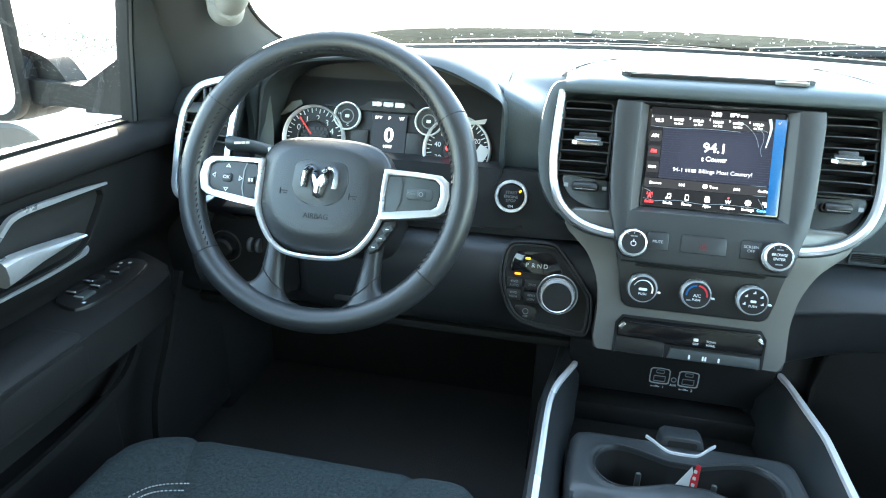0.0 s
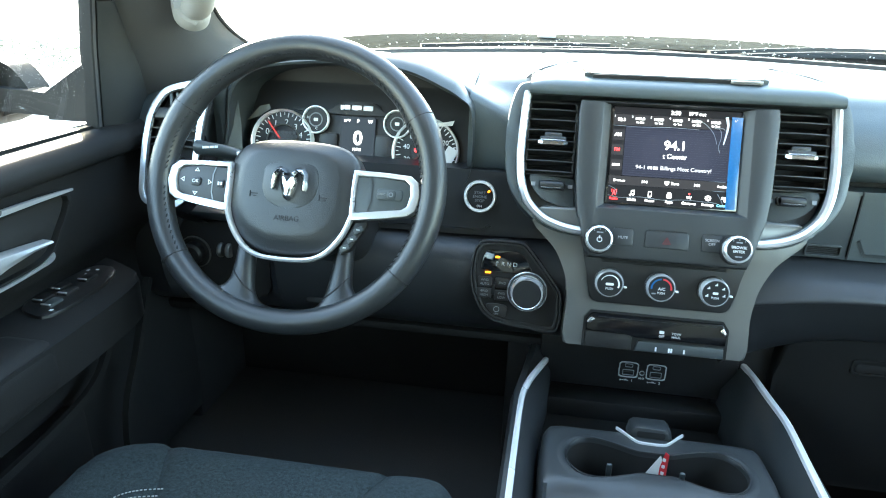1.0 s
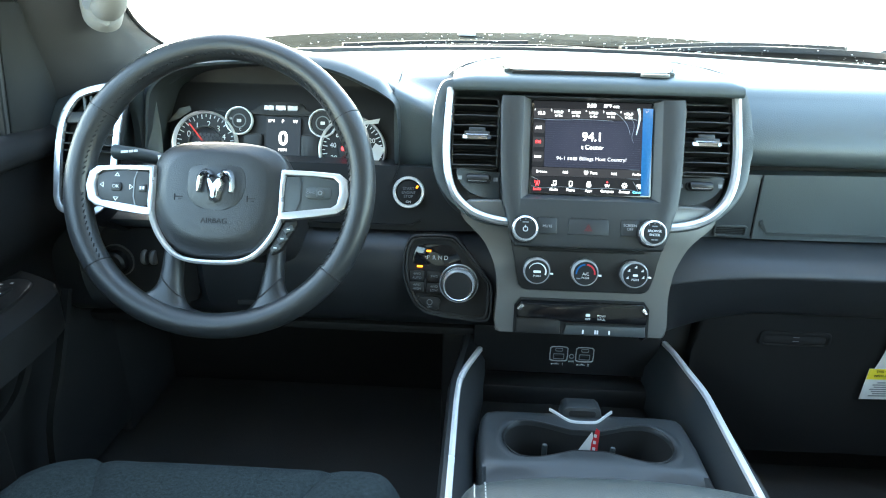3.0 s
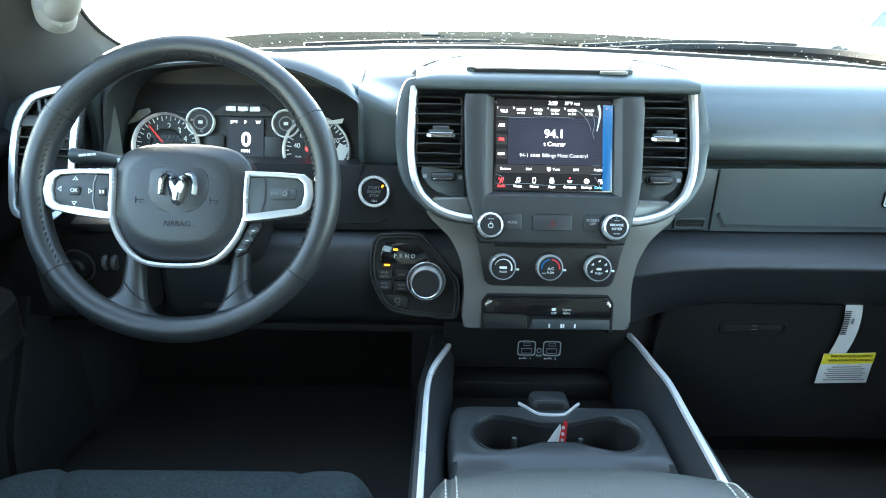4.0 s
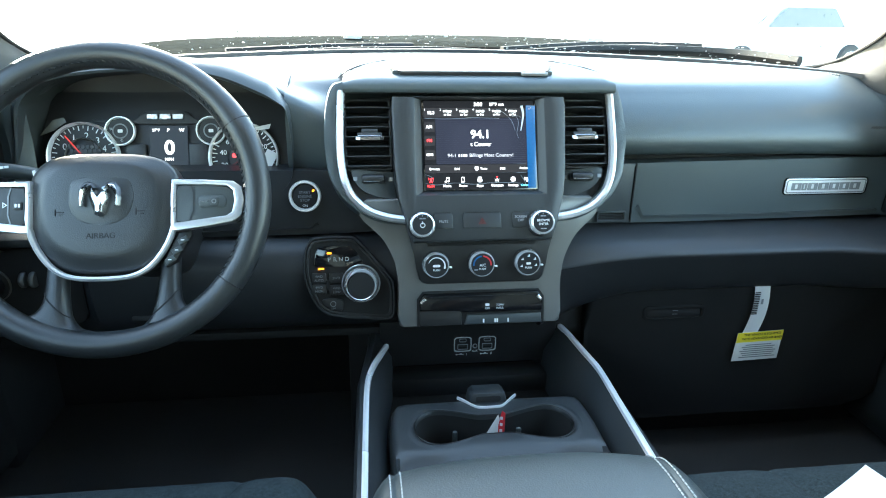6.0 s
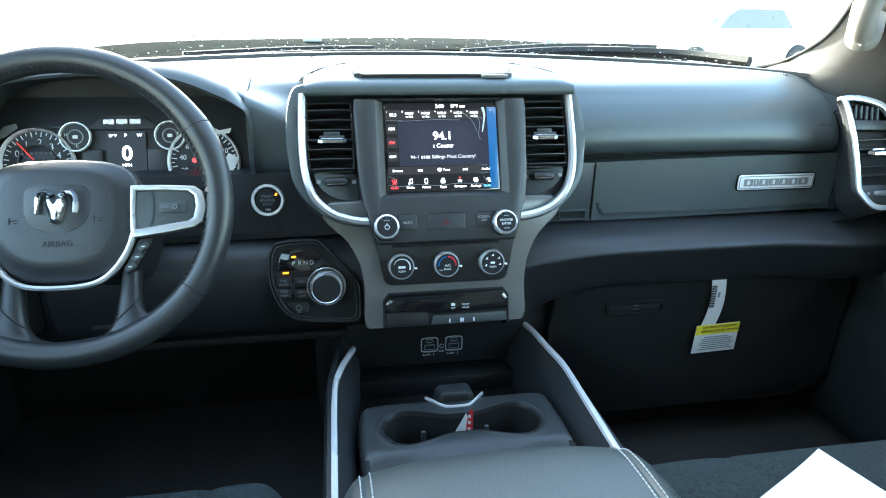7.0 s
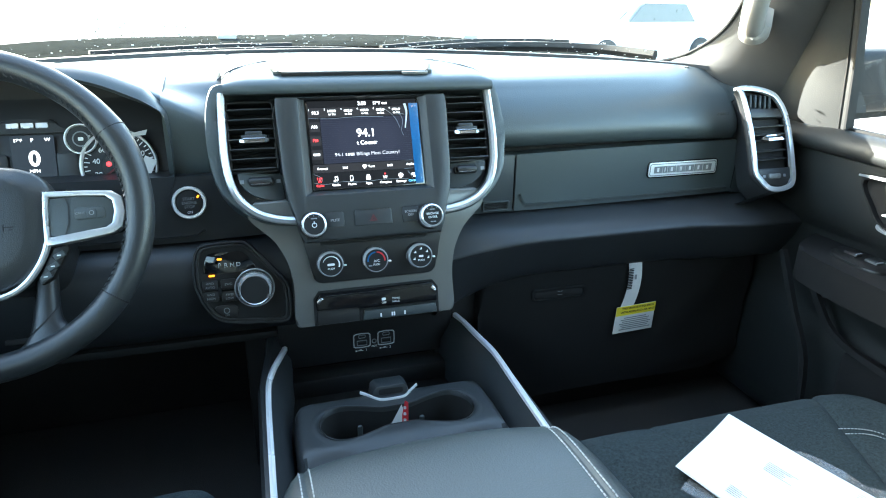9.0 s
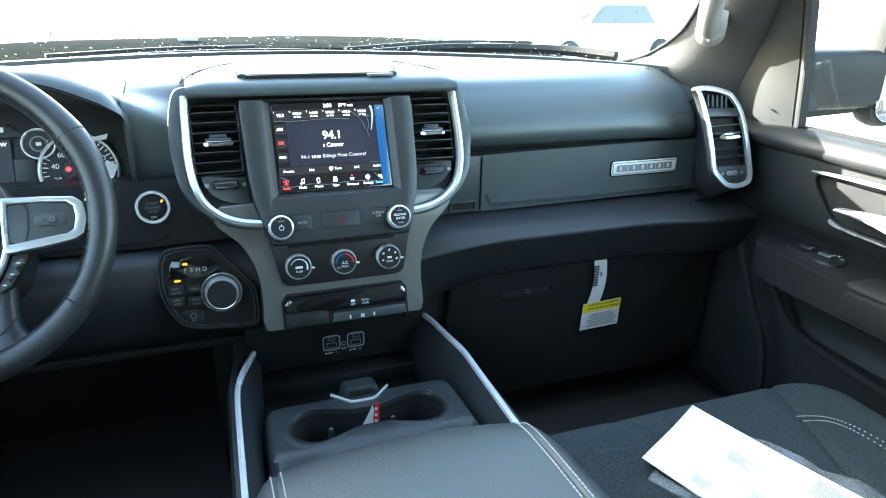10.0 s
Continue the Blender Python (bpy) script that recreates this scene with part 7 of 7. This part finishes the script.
# ---- door mirrors ----
def door_mirror(s):
    m = thing("door_mirror", "black door mirror on a folding arm outside the window", "door mirror", pose(1.285 if s > 0 else -1.210, 0.07, 0.69), group="door mirrors")
    o = rrect(0.19, 0.27, 0.05, 6, 0, 0.03)
    secs = [[(u * k, y, 0.03 + (w - 0.03) * k) for u, w in o] for k, y in (((1.0, -0.02), (1.03, 0.0), (1.0, 0.025), (0.90, 0.04), (0.6, 0.05)) if s > 0 else ((1.0, -0.022), (1.02, -0.014), (1.01, -0.004), (0.92, 0.004), (0.6, 0.010)))]
    part("shell", loft(secs, closed=True), RUBBER, m)
    part("mirror_glass", prism(rrect(0.172, 0.25, 0.045, 6, 0, 0.03), 0.004, 0.001, -0.0245), MIRROR, m, "reflecting mirror glass")
    secs = [[(u * k + s * 0.006, y, (-0.008 if s > 0 else -0.052) + w * k) for u, w in rrect(0.185, 0.116, 0.035, 5)] for k, y in ((0.97, -0.004), (1.0, 0.02), (1.0, 0.09), (0.93, 0.13), (0.75, 0.155), (0.4, 0.165))]
    part("skirt", loft(secs, closed=True), RUBBER, m)
    if s < 0:
        back = smooth([(0.02, 0.010), (0.075, 0.012), (0.115, -0.004), (0.138, -0.030), (0.146, -0.050), (0.140, -0.075), (0.10, -0.085), (0.02, -0.098)], 4, True)
        part("shell_back", prism(back, 0.05, 0.018, 0.030, 3), RUBBER, m)
    part("mount", loft([[(s * x, y, z) for y, z in (((-0.03, -0.062), (0.06, -0.062), (0.06, z1), (-0.02, z1)) if s > 0 else ((-0.02, -0.080), (0.06, -0.080), (0.05, z1), (-0.02, z1)))] for x, z1 in (((-0.335, 0.045), (-0.30, 0.02), (-0.26, -0.03)) if s > 0 else ((-0.345, 0.034), (-0.29, 0.010), (-0.215, -0.036)))], closed=True), RUBBER, m)
    part("arm", sweep(smooth([(s * -0.06, 0.03, -0.055), (s * -0.20, 0.035, -0.062), (s * -0.40, 0.02, -0.066)], 4), [(0.022, -0.02), (0.022, 0.02), (-0.022, 0.02), (-0.022, -0.02)]), RUBBER, m)
    if s > 0:
        secs = [[(x, 0.02 + v, 0.0 + w) for v, w in rrect(0.09, 0.122, 0.02, 4, 0, -0.004)] for x in (-0.37, -0.30, -0.20, -0.08)]
        part("arm_cover", loft(secs, closed=True), RUBBER, m)
        part("cover_seam", box(-0.37, -0.08, -0.0262, -0.0248, -0.0285, -0.0268), DARK, m)
    return m


for s in (-1, 1):
    door_mirror(s)


# ---- outside ----
GRAVEL = mat("pale_gravel", (0.42, 0.41, 0.39), 0.95, grain=0.5, scale=60, vary=0.25, wear=0.4)
PALEBODY = mat("white_car_paint", (0.50, 0.53, 0.54), 0.35, coat=0.3, vary=0.04)
TYRE = mat("tyre_rubber", (0.02, 0.02, 0.02), 0.8)
ALLOY = mat("alloy_wheel", (0.6, 0.6, 0.62), 0.3, metal=0.9)
# car glass with haze and sky reflection put into its paler base colour
HAZEGLASS = mat("haze_paled_car_glass", (0.075, 0.080, 0.082), 0.3, spec=0.35)
SCRUB = mat("dry_grey_scrub", (0.100, 0.110, 0.096), 0.9, vary=0.35, wear=3.0, spec=0.1)

tagged(part("ground", box(-400, 400, -300, 700, -0.80, -0.65), GRAVEL), "pale sunlit gravel lot", "ground", kind="structure")


def own_bonnet():
    b = thing("bonnet", "dusty dark bonnet of the truck beyond the windscreen", "bonnet", pose(0, 0, 0))
    secs = []
    for k in range(25):
        x = -0.96 + 1.92 * k / 24
        a = abs(x) / 0.86
        swell = 0.004 * math.sin(5.2 * x + 0.8)
        secs.append([(x, y, z + swell - 0.035 * a ** 4) for y, z in smooth([(0.56, 0.655), (0.66, 0.684), (0.80, 0.703), (1.00, 0.716), (1.25, 0.711), (1.60, 0.680), (1.85, 0.63), (1.95, 0.50)], 4)])
    part("panel", loft(secs), MURKY, b, "dusty bonnet skin")
    secs = [[(x, windscreen_y(x) + 0.022 + d, z - 0.010 * max(0.0, -x - 0.40) / 0.2) for d, z in ((0.0, 0.688), (0.03, 0.703), (0.09, 0.7105), (0.16, 0.7120), (0.20, 0.700))] for x in [-0.66 + 1.06 * k / 24 for k in range(25)]]
    part("cowl", loft(secs), COWL, b, "black plastic cowl")
    for x0 in (-0.20, 0.50):
        part("washer_nozzle", moved(prism(rrect(0.05, 0.012, 0.004, 3), 0.03, 0.003, 0), pose(x0, 0.96, 0.722)), PALEPRINT, b)
    return b


own_bonnet()


def wiper(pts, label):
    w = thing("wiper", label, "wiper", pose(0, 0, 0), group="wipers")
    path = smooth(pts, 6)
    part("blade", sweep(path, [(-0.010, -0.004), (-0.006, 0.008), (0.006, 0.008), (0.010, -0.004), (0.003, -0.016), (-0.003, -0.016)]), RUBBER, w)
    n = len(path)
    part("arm", sweep([(p[0], p[1] + 0.02 + 0.03 * (1 - k / n), p[2] + 0.010) for k, p in enumerate(path[: n * 2 // 3])], [(-0.008, -0.003), (0.008, -0.003), (0.006, 0.004), (-0.006, 0.004)]), RUBBER, w)
    return w


wiper([(0.16, 0.605, 0.706), (0.42, 0.715, 0.714), (0.61, 0.690, 0.716), (0.73, 0.580, 0.716), (0.79, 0.440, 0.712)], "black wiper resting at the foot of the windscreen")
wiper([(-0.46, 0.470, 0.706), (-0.27, 0.560, 0.711), (-0.13, 0.606, 0.712), (0.02, 0.620, 0.712), (0.15, 0.605, 0.706)], "black wiper resting at the foot of the windscreen")


def parked_car(name, label, paint):
    """A parked pickup or car, nose to +y, at the origin on the ground."""
    car = thing(name, label, "car", pose(0, 0, -0.65), group="parked cars")
    prof = [(-2.45, 0.45), (-2.48, 0.80), (-2.40, 0.98), (-1.90, 1.04), (-1.25, 1.50), (-0.30, 1.56), (0.45, 1.50), (1.15, 1.06), (2.05, 0.98), (2.40, 0.82), (2.48, 0.55), (2.40, 0.32), (-2.38, 0.30)]
    secs = []
    for x, k in ((-0.92, 0.90), (-0.95, 0.97), (-0.93, 1.0), (-0.70, 1.0), (0.70, 1.0), (0.93, 1.0), (0.95, 0.97), (0.92, 0.90)):
        row = []
        for y, z in smooth(prof, 3, True):
            tuck = 0.16 * max(0, z - 1.0) / 0.5
            xx = x * (1 - tuck) if abs(x) > 0.5 else x
            row.append((xx, y * (0.99 if k < 1 else 1), 0.6 + (z - 0.6) * k))
        secs.append(row)
    part("body", loft(secs, closed=True), paint, car)
    for s in (-1, 1):
        for y in (-1.45, 1.50):
            m = pose(s * 0.86, y, 0.36, 0, 0, s * 90)
            t = part("wheel", lathe([(0.235, -0.11), (0.34, -0.11), (0.365, -0.08), (0.365, 0.09), (0.34, 0.11), (0.2, 0.11)], 40), TYRE, car, at=m)
            part("rim", lathe([(0, -0.07), (0.05, -0.085), (0.07, -0.06), (0.21, -0.07), (0.237, -0.10), (0.237, 0.05), (0, 0.05)], 40), ALLOY, t)
            for j in range(5):
                part("spoke", moved(box(-0.022, 0.022, -0.088, -0.060, 0.04, 0.225, 0.008, 1), Matrix.Rotation(2 * math.pi * j / 5, 4, "Y")), ALLOY, t)
        part("side_window", loft([[(s * 0.935, -1.15, 1.06), (s * 0.935, 0.95, 1.06)], [(s * 0.868, -0.85, 1.42), (s * 0.868, 0.45, 1.42)]]), HAZEGLASS, car)
        part("head_lamp", box(s * 0.55 - 0.22, s * 0.55 + 0.22, 2.36, 2.47, 0.72, 0.86, 0.03), CHROME, car)
    part("windscreen", loft([[(-0.80, 1.13, 1.085), (0.80, 1.13, 1.085)], [(-0.68, 0.50, 1.475), (0.68, 0.50, 1.475)]]), HAZEGLASS, car)
    part("grille", box(-0.32, 0.32, 2.40, 2.49, 0.55, 0.82, 0.02), ALLOY, car)
    return car


first = parked_car("parked_car", "white parked car on the gravel lot", PALEBODY)
first.matrix_basis = pose(8.3, 12.6, -0.65, 0, 0, 105)
second = parked_car("parked_car", "dark parked car on the gravel lot", BODY)
second.matrix_basis = pose(3.3, -3.6, -0.65, 0, 0, 4)
copy_thing(first, pose(-4.16, 0.45, -0.65, 0, 0, 0))


def scrub(name, label, x, y, wide, deep, tall, count, seed):
    """A patch of dry scrub: many small leaf blades on thin stems."""
    r = random.Random(seed)
    verts, faces = [], []
    for _ in range(count):
        a, q = r.uniform(0, 2 * math.pi), math.sqrt(r.random())
        px, py = x + wide * q * math.cos(a), y + deep * q * math.sin(a)
        h = tall * (0.35 + 0.65 * r.random()) * (1.05 - 0.5 * q * q) * (0.75 + 0.4 * noise.noise(Vector((px * 0.9, py * 0.9, seed))))
        z = -0.65 + h * r.random() ** 0.7
        n = len(verts)
        k, t, u = r.uniform(0.016, 0.042), r.uniform(0, math.pi), r.uniform(-0.5, 0.9)
        dx, dy, dz = k * math.cos(t), k * math.sin(t), k * u
        verts += [(px - dx, py - dy, z - dz), (px + dy * 0.4, py - dx * 0.4, z + k * 0.2), (px + dx, py + dy, z + dz), (px - dy * 0.4, py + dx * 0.4, z - k * 0.1)]
        faces.append((n, n + 1, n + 2, n + 3))
    me = bpy.data.meshes.new(name)
    me.from_pydata(verts, [], faces)
    me.materials.append(SCRUB)
    return tagged(new(name, me), label, "scrub", kind="stuff")


scrub("dry_scrub", "patch of pale dry scrub across the lot", -1.55, 11.2, 1.15, 0.9, 1.75, 12000, 3)
scrub("dry_scrub", "strip of dry scrub beside the lot", -10.2, 10.4, 2.6, 2.6, 1.15, 18000, 4)
